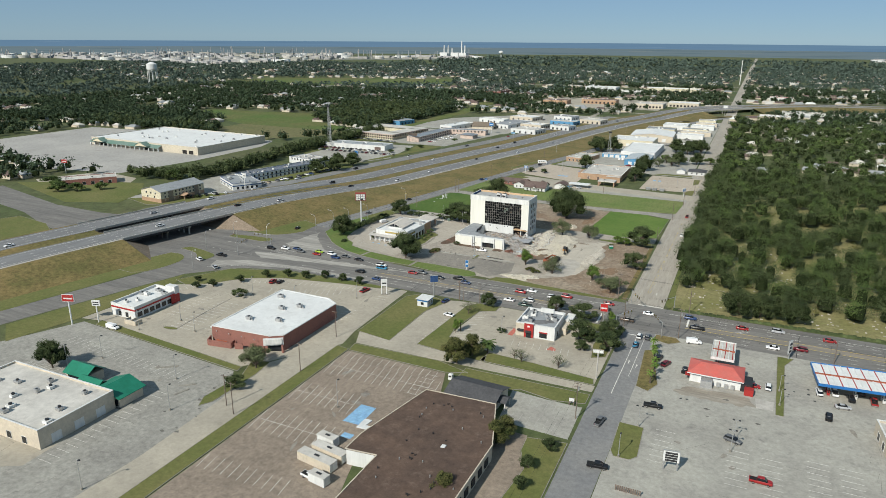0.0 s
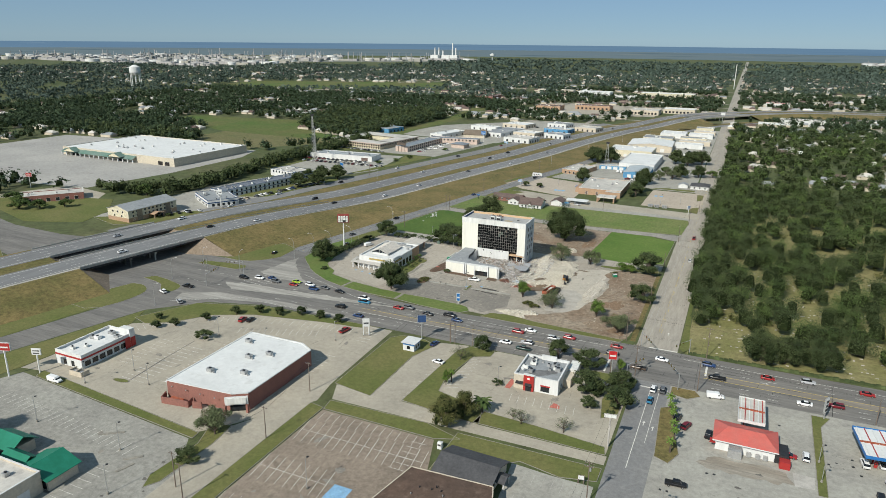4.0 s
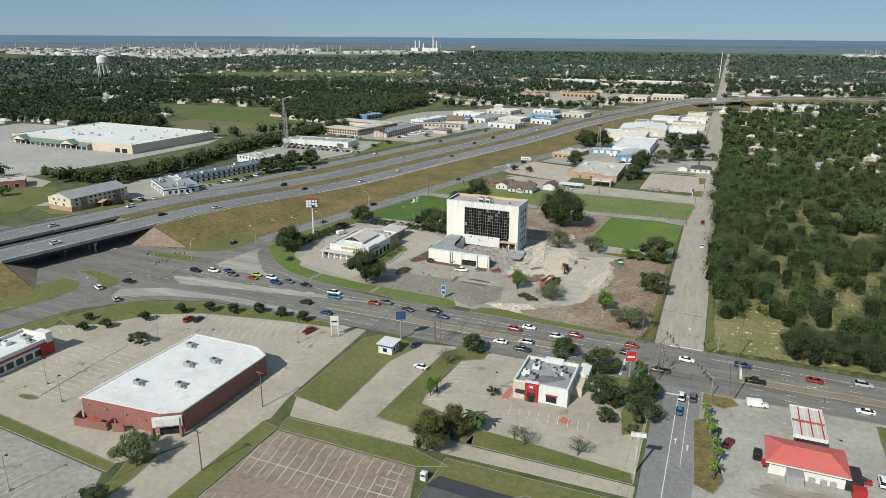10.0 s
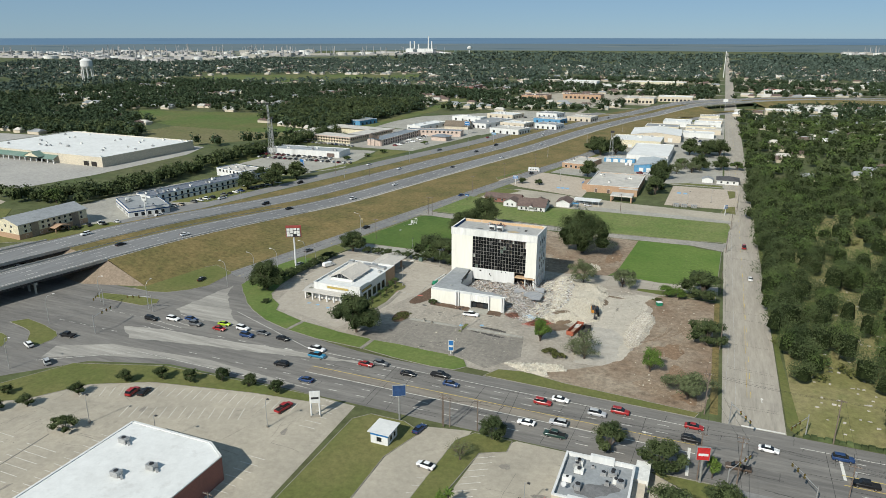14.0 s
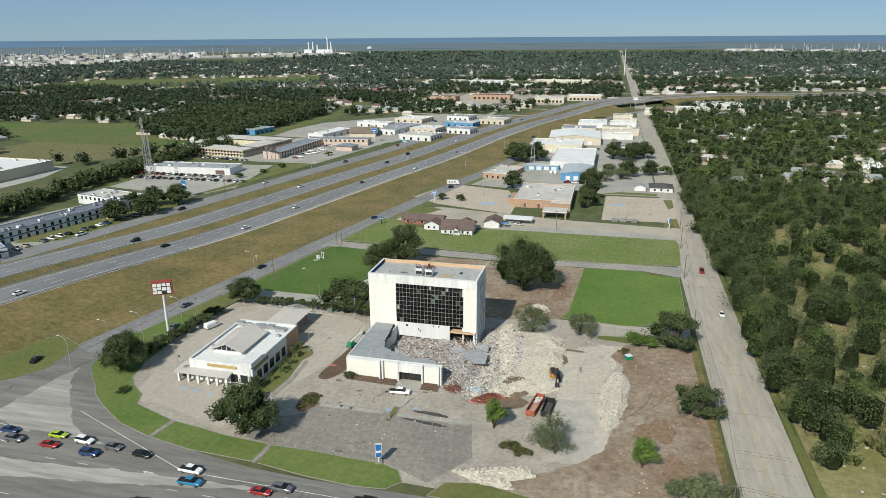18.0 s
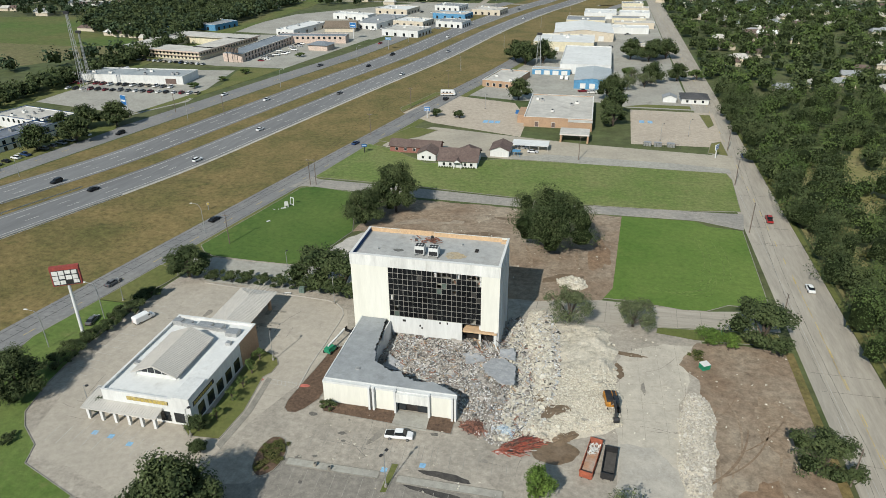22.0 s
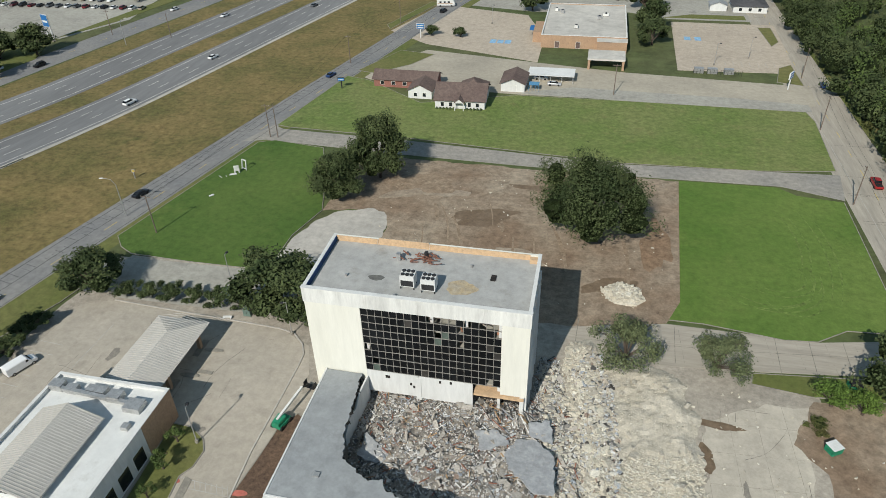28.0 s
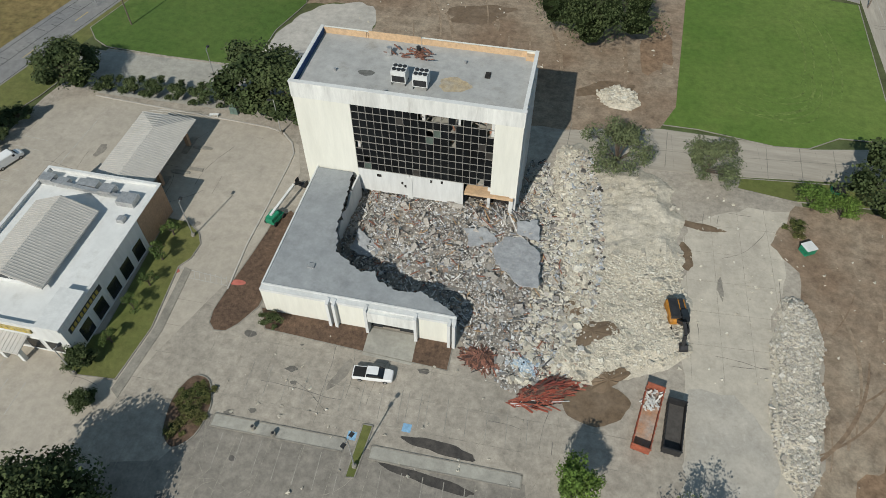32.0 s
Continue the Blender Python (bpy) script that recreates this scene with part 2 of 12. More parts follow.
GREENROOF = shade("green_metal_roof", (0.015, 0.16, 0.095), (0.02, 0.19, 0.12), big=0.3, fine=1, grain=0.06, rough=0.5)
REDROOF = shade("red_metal_roof", (0.56, 0.125, 0.10), (0.50, 0.14, 0.115), big=0.3, fine=1, grain=0.06, rough=0.6)
RED = shade("red_panel", (0.36, 0.03, 0.028), (0.32, 0.035, 0.03), big=0.5, fine=2, grain=0.05, rough=0.5)
BRICK = shade("red_brick", (0.275, 0.125, 0.098), (0.23, 0.108, 0.088), big=0.3, fine=5, grain=0.18)
TANBRICK = shade("tan_brick", (0.42, 0.28, 0.18), (0.36, 0.24, 0.16), big=0.3, fine=5, grain=0.12)
PINK = shade("pink_stucco", (0.55, 0.43, 0.36), (0.50, 0.41, 0.35), big=0.2, fine=2)
YSTUCCO = shade("yellow_stucco", (0.62, 0.565, 0.41), (0.56, 0.51, 0.38), big=0.2, fine=2)
BEIGE = shade("beige_stucco", (0.58, 0.51, 0.40), (0.50, 0.44, 0.35), big=0.2, fine=2, grain=0.08)
BLUEWALL = shade("blue_cladding", (0.10, 0.27, 0.44), (0.09, 0.24, 0.40), big=0.2, fine=2)
DARKBLUE = shade("dark_blue_trim", (0.03, 0.07, 0.17), big=0.4, fine=2)
GREENMETAL = shade("green_machine_paint", (0.02, 0.22, 0.12), big=0.8, fine=4, rough=0.5)
ORANGE = shade("orange_machine_paint", (0.44, 0.19, 0.025), (0.30, 0.14, 0.03), big=0.8, fine=4, rough=0.5)
RUST = shade("rusty_red_steel", (0.40, 0.10, 0.05), (0.28, 0.10, 0.06), big=0.5, fine=3, grain=0.25, stain=(0.2, 0.09, 0.05))
DARKSTEEL = shade("dark_steel", (0.05, 0.05, 0.052), big=0.5, fine=3, rough=0.5, metal=0.4)
BLACK = shade("black_rubber", (0.02, 0.02, 0.02), rough=0.8)
WOOD = shade("weathered_pole_wood", (0.19, 0.15, 0.12), (0.14, 0.11, 0.09), big=0.6, fine=5, grain=0.2)
PLY = shade("bare_plywood", (0.58, 0.40, 0.24), (0.50, 0.35, 0.22), big=0.5, fine=3, grain=0.12)
BARK = shade("bark", (0.11, 0.085, 0.065), (0.08, 0.062, 0.05), big=0.8, fine=4, grain=0.25, bump=0.5)
MULCH = shade("mulch_bed", (0.10, 0.065, 0.045), (0.14, 0.09, 0.06), big=0.4, fine=3, grain=0.3, bump=0.6)


def pane_material(name, colour, rough=0.06, spec=0.5):
    m = shade(name, colour, rough=rough, grain=0.3, fine=0.6, big=0.25, spec=spec)
    return m


GLASS = pane_material("dark_window_glass", (0.02, 0.024, 0.028))
CURTAIN = pane_material("black_curtain_glass", (0.010, 0.011, 0.012), rough=0.12, spec=0.12)
# near-black for interiors and openings: their shade is put into the colour
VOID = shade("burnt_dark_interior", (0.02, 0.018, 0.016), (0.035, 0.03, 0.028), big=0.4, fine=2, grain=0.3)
SIGNBLUE = shade("blue_sign_face", (0.03, 0.16, 0.42), big=0.6, fine=3, grain=0.05, rough=0.4)
LEAF_DARK = shade("oak_leaves", (0.084, 0.106, 0.042), (0.036, 0.054, 0.021), big=0.14, fine=1.0, grain=0.2, per="island", amount=0.24, rough=0.8, spec=0.15)
LEAF_MID = shade("mixed_leaves", (0.102, 0.142, 0.041), (0.056, 0.09, 0.028), big=0.14, fine=1.0, grain=0.2, per="island", amount=0.24, rough=0.8, spec=0.15)
LEAF_LIGHT = shade("bright_leaves", (0.11, 0.17, 0.035), (0.085, 0.14, 0.03), big=0.2, fine=1.0, grain=0.2, per="island", amount=0.4, rough=0.8, spec=0.15)
LEAF_GREY = shade("thin_grey_leaves", (0.128, 0.15, 0.074), (0.09, 0.108, 0.052), big=0.2, fine=1.0, grain=0.2, per="island", amount=0.4, rough=0.8, spec=0.15)
LEAF_RUST = shade("turning_leaves", (0.115, 0.108, 0.04), (0.07, 0.086, 0.026), big=0.2, fine=1.0, grain=0.2, per="island", amount=0.4, rough=0.8, spec=0.15)
# distance haze is painted into this paler, bluer leaf colour
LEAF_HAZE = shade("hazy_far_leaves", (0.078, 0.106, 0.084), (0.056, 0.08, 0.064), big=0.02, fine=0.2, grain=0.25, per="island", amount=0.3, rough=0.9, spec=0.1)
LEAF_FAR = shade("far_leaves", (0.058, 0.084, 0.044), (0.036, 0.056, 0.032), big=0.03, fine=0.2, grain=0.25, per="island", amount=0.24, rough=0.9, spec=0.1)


# ---- mesh building ----
class Shape:
    """Collects points and faces of one mesh."""

    def __init__(self):
        self.v, self.f = [], []

    def add(self, pts, faces):
        n = len(self.v)
        self.v += [tuple(p) for p in pts]
        self.f += [tuple(n + i for i in f) for f in faces]
        return self

    def box(self, x0, x1, y0, y1, z0, z1, taper=0.0):
        t = taper
        return self.add(
            [(x0, y0, z0), (x1, y0, z0), (x1, y1, z0), (x0, y1, z0), (x0 + t, y0 + t, z1), (x1 - t, y0 + t, z1), (x1 - t, y1 - t, z1), (x0 + t, y1 - t, z1)],
            [(3, 2, 1, 0), (4, 5, 6, 7), (0, 1, 5, 4), (1, 2, 6, 5), (2, 3, 7, 6), (3, 0, 4, 7)],
        )

    def prism(self, poly, z0, z1):
        area = sum(a[0] * b[1] - b[0] * a[1] for a, b in zip(poly, poly[1:] + poly[:1]))
        if area < 0:
            poly = poly[::-1]
        n = len(poly)
        pts = [(x, y, z0) for x, y in poly] + [(x, y, z1) for x, y in poly]
        return self.add(pts, [tuple(range(n, 2 * n)), tuple(range(n - 1, -1, -1))] + [(i, (i + 1) % n, n + (i + 1) % n, n + i) for i in range(n)])

    def tube(self, p, q, r0, r1=None, n=8, cap=True):
        p, q = Vector(p), Vector(q)
        r1 = r0 if r1 is None else r1
        d = (q - p).normalized()
        a = d.orthogonal().normalized()
        b = d.cross(a)
        ring = [(a * math.cos(2 * math.pi * k / n) + b * math.sin(2 * math.pi * k / n)) for k in range(n)]
        pts = [p + c * r0 for c in ring] + [q + c * r1 for c in ring]
        faces = [(i, (i + 1) % n, n + (i + 1) % n, n + i) for i in range(n)]
        if cap:
            faces += [tuple(range(n - 1, -1, -1)), tuple(range(n, 2 * n))]
        return self.add(pts, faces)

    def beam(self, p, q, w, h=None):
        p, q = Vector(p), Vector(q)
        h = h or w
        d = (q - p).normalized()
        side = d.cross(Vector((0, 0, 1)))
        side = side.normalized() if side.length > 0.01 else Vector((1, 0, 0))
        up = side.cross(d)
        s, u = side * w / 2, up * h / 2
        return self.add([p - s - u, p + s - u, p + s + u, p - s + u, q - s - u, q + s - u, q + s + u, q - s + u],
                        [(3, 2, 1, 0), (4, 5, 6, 7), (0, 1, 5, 4), (1, 2, 6, 5), (2, 3, 7, 6), (3, 0, 4, 7)])

    def gable(self, x0, x1, y0, y1, z0, z1, along="x", thick=0.15):
        """A two-sided roof whose ridge runs along x or y."""
        if along == "x":
            ym = (y0 + y1) / 2
            line = [(y0, z0), (ym, z1), (y1, z0), (y1, z0 - thick), (ym, z1 - thick), (y0, z0 - thick)]
            pts = [(x0, y, z) for y, z in line] + [(x1, y, z) for y, z in line]
        else:
            xm = (x0 + x1) / 2
            line = [(x1, z0), (xm, z1), (x0, z0), (x0, z0 - thick), (xm, z1 - thick), (x1, z0 - thick)]
            pts = [(x, y0, z) for x, z in line] + [(x, y1, z) for x, z in line]
        faces = [(i, (i + 1) % 6, 6 + (i + 1) % 6, 6 + i)[::-1] for i in range(6)]
        faces += [(0, 1, 4, 5), (1, 2, 3, 4), (6, 11, 10, 7), (7, 10, 9, 8)]
        return self.add(pts, faces)

    def hip(self, x0, x1, y0, y1, z0, z1, inset=None):
        w, d = x1 - x0, y1 - y0
        k = inset if inset is not None else min(w, d) / 2 - 0.01
        if w >= d:
            r = [(x0 + k, (y0 + y1) / 2, z1), (x1 - k, (y0 + y1) / 2, z1)]
            faces = [(0, 1, 5, 4), (1, 2, 5), (2, 3, 4, 5), (3, 0, 4), (3, 2, 1, 0)]
        else:
            r = [((x0 + x1) / 2, y0 + k, z1), ((x0 + x1) / 2, y1 - k, z1)]
            faces = [(0, 1, 4), (1, 2, 5, 4), (2, 3, 5), (3, 0, 4, 5), (3, 2, 1, 0)]
        return self.add([(x0, y0, z0), (x1, y0, z0), (x1, y1, z0), (x0, y1, z0)] + r, faces)

    def wall_end(self, x0, x1, y, z0, z1, thick=0.2, axis="x"):
        """The triangular wall under a gable."""
        m = (x0 + x1) / 2
        if axis == "x":
            pts = [(x0, y, z0), (x1, y, z0), (m, y, z1), (x0, y + thick, z0), (x1, y + thick, z0), (m, y + thick, z1)]
        else:
            pts = [(y, x0, z0), (y, x1, z0), (y, m, z1), (y + thick, x0, z0), (y + thick, x1, z0), (y + thick, m, z1)]
        return self.add(pts, [(0, 1, 2), (5, 4, 3), (0, 3, 4, 1), (1, 4, 5, 2), (2, 5, 3, 0)])

    def mesh(self, name, material, smooth=False):
        me = bpy.data.meshes.new(name)
        me.from_pydata(self.v, [], self.f)
        me.materials.append(material)
        if smooth:
            me.polygons.foreach_set("use_smooth", [True] * len(me.polygons))
        me.update()
        return me


def thing(name, label, category, x=0.0, y=0.0, rz=0.0, z=0.0, group="", kind=""):
    ob = new(name)
    ob.empty_display_size = 0.5
    ob.matrix_basis = pose(x, y, z, 0, 0, rz)
    return tagged(ob, label, category, group, kind)


def part(name, shape, material, parent=None, label="", smooth=False, kind=""):
    me = shape if isinstance(shape, bpy.types.Mesh) else shape.mesh(name, material, smooth)
    ob = new(name, me)
    if parent is not None:
        ob.parent = parent
    return tagged(ob, label, kind=kind)


def patch(name, poly, z, material, label, kerb=None, base=-0.3):
    """A flat area of ground with its own thickness, and a raised kerb round it where there is one."""
    ob = part(name, Shape().prism(poly, base, z), material)
    tagged(ob, label, name.split("_")[0], kind="structure")
    if kerb:
        s = Shape()
        edges = list(zip(poly, poly[1:] + poly[:1]))
        for a, b in (edges[kerb[0]:kerb[1]] if isinstance(kerb, tuple) else edges):
            s.beam((a[0], a[1], z - 0.03), (b[0], b[1], z - 0.03), 0.18, 0.12)
        k = part("kerb", s, KERB, ob, "pale concrete kerb")
    return ob


def ragged(poly, amp=0.7, step=2.2, seed=1):
    """The same outline with an uneven, broken edge."""
    r = random.Random(seed)
    out = []
    for (ax, ay), (bx, by) in zip(poly, poly[1:] + poly[:1]):
        n = max(1, int(math.hypot(bx - ax, by - ay) / step))
        for k in range(n):
            j = (r.uniform(-amp, amp), r.uniform(-amp, amp)) if k else (0.0, 0.0)
            out.append((ax + (bx - ax) * k / n + j[0], ay + (by - ay) * k / n + j[1]))
    return out


def blob(cx, cy, rx, ry, turn=0.0, n=28, rough=0.14, seed=0):
    """An uneven rounded outline."""
    r = random.Random(seed + int(cx * 7 + cy * 3))
    ph = [r.uniform(0, 6.28) for _ in range(3)]
    out = []
    for k in range(n):
        a = 6.2832 * k / n
        f = 1 + rough * (math.sin(2 * a + ph[0]) + 0.7 * math.sin(3 * a + ph[1]) + 0.5 * math.sin(7 * a + ph[2]))
        x, y = rx * f * math.cos(a), ry * f * math.sin(a)
        out.append((cx + x * math.cos(turn) - y * math.sin(turn), cy + x * math.sin(turn) + y * math.cos(turn)))
    return out


def quads_mesh(name, corners, material):
    """A mesh of loose four-cornered faces from an array (n, 4, 3)."""
    n = len(corners)
    me = bpy.data.meshes.new(name)
    me.vertices.add(4 * n)
    me.loops.add(4 * n)
    me.polygons.add(n)
    me.vertices.foreach_set("co", np.ascontiguousarray(corners, dtype=np.float32).ravel())
    me.loops.foreach_set("vertex_index", np.arange(4 * n, dtype=np.int32))
    me.polygons.foreach_set("loop_start", np.arange(0, 4 * n, 4, dtype=np.int32))
    me.polygons.foreach_set("loop_total", np.full(n, 4, dtype=np.int32))
    me.materials.append(material)
    me.update(calc_edges=True)
    return me


def leaf_quads(centres, radii, heights, count, size, rng, lobes=6, jitter=0.38):
    """Leafy clumps: `count` faces round each centre, on an uneven shell of several lobes."""
    n = len(centres)
    la = rng.normal(size=(n, lobes, 3))
    la /= np.linalg.norm(la, axis=2, keepdims=True)
    la[..., 2] = np.abs(la[..., 2]) * 0.9 - 0.15
    pick = rng.integers(0, lobes, size=(n, count))
    mid = np.take_along_axis(la, pick[..., None], axis=1) * 0.52
    d = rng.normal(size=(n, count, 3))
    d /= np.linalg.norm(d, axis=2, keepdims=True)
    r = (0.50 if lobes < 8 else 0.42) * (0.62 + 0.56 * rng.random((n, count, 1)))
    local = mid + d * r
    pos = centres[:, None, :] + local * np.stack([radii, radii, heights], -1)[:, None, :]
    nrm = d + jitter * rng.normal(size=(n, count, 3)) + np.array([0, 0, 0.25])
    nrm /= np.linalg.norm(nrm, axis=2, keepdims=True)
    t = np.cross(nrm, rng.normal(size=(n, count, 3)))
    t /= np.linalg.norm(t, axis=2, keepdims=True)
    b = np.cross(nrm, t)
    s = (size if np.isscalar(size) else size[:, None, None]) * (0.55 + 0.8 * rng.random((n, count, 1)))
    asp = 0.45 + 0.5 * rng.random((n, count, 1))
    c = np.stack([pos - t * s - b * s * asp * 0.3, pos + b * s * asp, pos + t * s + b * s * asp * 0.2, pos - b * s * asp], axis=2)
    return c.reshape(-1, 4, 3)


def inside(poly, x, y):
    """Which points of the arrays x, y lie in the polygon."""
    hit = np.zeros(len(x), bool)
    for (ax, ay), (bx, by) in zip(poly, poly[1:] + poly[:1]):
        cross = (ay > y) != (by > y)
        with np.errstate(divide="ignore", invalid="ignore"):
            hit ^= cross & (x < (bx - ax) * (y - ay) / (by - ay + 1e-12) + ax)
    return hit

# ---- ground, water and distance ----
g = Shape()
g.add([(-5200, -1500, 0), (5200, -1500, 0), (5200, 6500, 0), (-5200, 6500, 0)], [(0, 1, 2, 3)])
ground = tagged(part("ground", g, LAND), "flat coastal ground of rough grass and earth", "ground", kind="structure")

# far shore and sea as a glowing painted ring, beyond everything else
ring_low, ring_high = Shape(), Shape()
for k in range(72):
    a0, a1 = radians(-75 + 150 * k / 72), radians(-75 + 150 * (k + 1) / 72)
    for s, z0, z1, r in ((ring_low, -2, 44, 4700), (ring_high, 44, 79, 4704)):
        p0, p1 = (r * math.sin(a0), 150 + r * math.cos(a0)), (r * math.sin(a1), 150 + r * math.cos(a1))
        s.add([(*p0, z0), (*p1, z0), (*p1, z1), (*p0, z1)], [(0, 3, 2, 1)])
tagged(part("backdrop", ring_low, banded_glow("far_marsh", [(0.10, 0.155, 0.19), (0.15, 0.205, 0.225), (0.215, 0.25, 0.24), (0.145, 0.205, 0.245)], (0.0016, 0.0016, 0.11))), "glowing backdrop painted as hazy flat marsh along the far shore", "backdrop", kind="structure")
tagged(part("backdrop_sea", ring_high, banded_glow("far_sea", [(0.115, 0.205, 0.31), (0.135, 0.235, 0.345), (0.165, 0.265, 0.37), (0.125, 0.22, 0.33)], (0.0006, 0.0006, 0.05))), "glowing backdrop strip painted as blue sea on the horizon", "backdrop", kind="structure")


# ---- streets ----
BLEACHED_LANE = shade("worn_lane", (0.25, 0.22, 0.18), (0.2, 0.18, 0.155), big=0.1, fine=1.2, grain=0.15, streak="x")
def strip(name, left, right, z, material, label, base=-0.3):
    return patch(name, left + right[::-1], z, material, label, base=base)


def road_x(y):
    return -40.4 - 0.0085 * (y - 300)


arterial = patch("road_arterial", [(900, 283.4), (-22, 283.2), (-100, 283.8), (-134, 283.3), (-150, 284.2), (-168, 287.2), (-184, 291.8), (-203, 300.8), (-218, 313.2), (-224.6, 320), (-226.6, 346), (-239, 343),
    (-247, 312), (-262, 300), (-330, 300), (-382, 293), (-427, 295), (-520, 318), (-520, 290), (-428, 272), (-386, 256), (-345, 246), (-300, 240), (-262, 238),
    (-261, 228), (-277, 158), (-300, 50), (-330, -90), (-314, -90), (-286, 50), (-263, 149), (-258, 170), (-243, 227), (-225, 246), (-200, 254), (-165, 255), (900, 255.5)],
    0.03, ASPHALT, "wide grey asphalt road with turning lanes")
east_road = patch("road_east", [(road_x(277), 277), (road_x(4600), 4600), (road_x(4600) + 14, 4600), (road_x(277) + 15.5, 277)], 0.022, OLD_ROAD, "long straight worn pale road")
south_road = patch("road_south", [(-36.2, 258), (-23.4, 258), (-24.2, 100), (-23.5, -200), (-35, -200), (-34, 100)], 0.022, LANE_GREY, "grey side street running to the crossing")

# ---- highway ----
HWY_LINE = [(-392, -190), (-319, 150), (-302.5, 228), (-282, 324), (-257, 441), (-221.5, 601), (-198, 700), (-172.7, 841), (-141, 970), (-102, 1074), (-61, 1140), (7, 1215), (63, 1262), (200, 1345), (420, 1440)]


def smooth_line(pts, step=14.0):
    out = []
    for i in range(len(pts) - 1):
        p0, p1 = Vector(pts[max(i - 1, 0)]), Vector(pts[i])
        p2, p3 = Vector(pts[i + 1]), Vector(pts[min(i + 2, len(pts) - 1)])
        n = max(1, int((p2 - p1).length / step))
        for k in range(n):
            t = k / n
            out.append(0.5 * (2 * p1 + (p2 - p0) * t + (2 * p0 - 5 * p1 + 4 * p2 - p3) * t * t + (3 * p1 - p0 - 3 * p2 + p3) * t**3))
    out.append(Vector(pts[-1]))
    return out


def ease(a, b, v):
    t = min(1.0, max(0.0, (v - a) / (b - a)))
    return t * t * (3 - 2 * t)


def hwy_z(y):
    low = 6.3 * ease(20, 215, y) * (1 - ease(325, 480, y))
    far = 6.0 * ease(1010, 1150, y) * (1 - ease(1260, 1400, y))
    return max(low, far)


HL = smooth_line(HWY_LINE)
HN = []
for i, p in enumerate(HL):
    d = (HL[min(i + 1, len(HL) - 1)] - HL[max(i - 1, 0)]).normalized()
    HN.append(Vector((-d.y, d.x)))


def hwy_at(i, off, z=None):
    p = HL[i] + HN[i] * off
    return (p.x, p.y, hwy_z(HL[i].y) if z is None else z)


def hwy_ribbon(name, offs, material, label, i0=0, i1=None, lift=0.0, flat=False, kind="structure", parent=None):
    """A long strip between two sideways offsets, following the highway's rise."""
    s = Shape()
    i1 = len(HL) - 1 if i1 is None else i1
    for i in range(i0, i1):
        z0, z1 = (0.0, 0.0) if flat else (hwy_z(HL[i].y), hwy_z(HL[i + 1].y))
        z0, z1 = z0 + lift, z1 + lift
        s.add([hwy_at(i, offs[0], z0), hwy_at(i + 1, offs[0], z1), hwy_at(i + 1, offs[1], z1), hwy_at(i, offs[1], z0)], [(3, 2, 1, 0)] if offs[1] > offs[0] else [(0, 1, 2, 3)])
    ob = part(name, s, material, parent, label)
    return tagged(ob, label, "" if parent else name.split("_")[0], kind=kind)


def idx(y):
    return min(range(len(HL)), key=lambda i: abs(HL[i].y - y))


# carriageways: 0 to 19 m and 30 to 49 m from the near edge; bridge between I0 and I1
I0, I1 = idx(236), idx(312)
J0, J1 = idx(1118), idx(1192)
for lo, hi, tag in ((0, 19.0, "near"), (30.0, 49.0, "far")):
    hwy_ribbon("road_highway_" + tag, (lo, hi), HWY, "grey three-lane highway carriageway", lift=0.10)
verges = [Shape(), Shape(), Shape()]
for i in range(len(HL) - 1):
    if I0 <= i < I1 or J0 <= i < J1:
        continue
    verge = verges[(i >= I1) + (i >= J1)]
    for a, b, za, zb in ((-27, -2, 0, 1), (-2, 0, 1, 1), (0, 19, 0.97, 0.97), (19, 24.5, 1, 0.86), (24.5, 30, 0.86, 1), (30, 49, 0.97, 0.97), (49, 51, 1, 1), (51, 63, 1, 0)):
        y0, y1 = hwy_z(HL[i].y), hwy_z(HL[i + 1].y)
        low = 0.045
        zz = lambda h, f: low + h * f if f != 0.97 else low - 0.02 + h
        verge.add([hwy_at(i, a, zz(y0, za)), hwy_at(i + 1, a, zz(y1, za)), hwy_at(i + 1, b, zz(y1, zb)), hwy_at(i, b, zz(y0, zb))], [(3, 2, 1, 0)])
for verge in verges:
    tagged(part("ground_verge", verge, DRY), "dry brown grass verge and embankment", "verge", kind="structure")
# sloped earth ends at the bridge
ends = Shape()
for i, sgn in ((I0, 1), (I1, -1)):
    d = Vector((HN[i].y, -HN[i].x)) * sgn
    for a, b in ((-27, -2), (-2, 51), (51, 63)):
        za, zb = (0.03 if a == -27 else 6.0), (0.03 if b == 63 else 6.0)
        pa, pb = HL[i] + HN[i] * a, HL[i] + HN[i] * b
        qa, qb = pa + d * (2 if za < 1 else 13), pb + d * (2 if zb < 1 else 13)
        if za < 1:
            ends.add([(pa.x, pa.y, 0.02), (pb.x, pb.y, zb), (qb.x, qb.y, 0.02)], [(0, 1, 2)])
        elif zb < 1:
            ends.add([(pa.x, pa.y, za), (pb.x, pb.y, 0.02), (qa.x, qa.y, 0.02)], [(0, 1, 2)])
        else:
            ends.add([(pa.x, pa.y, za), (pb.x, pb.y, zb), (qb.x, qb.y, 0.02), (qa.x, qa.y, 0.02)], [(0, 1, 2, 3)])
tagged(part("ground_abutment_slope", ends, shade("paved_slope", (0.27, 0.21, 0.155), (0.21, 0.165, 0.12), big=0.2, fine=2)), "paved brown slope under the bridge end", "slope", kind="structure")

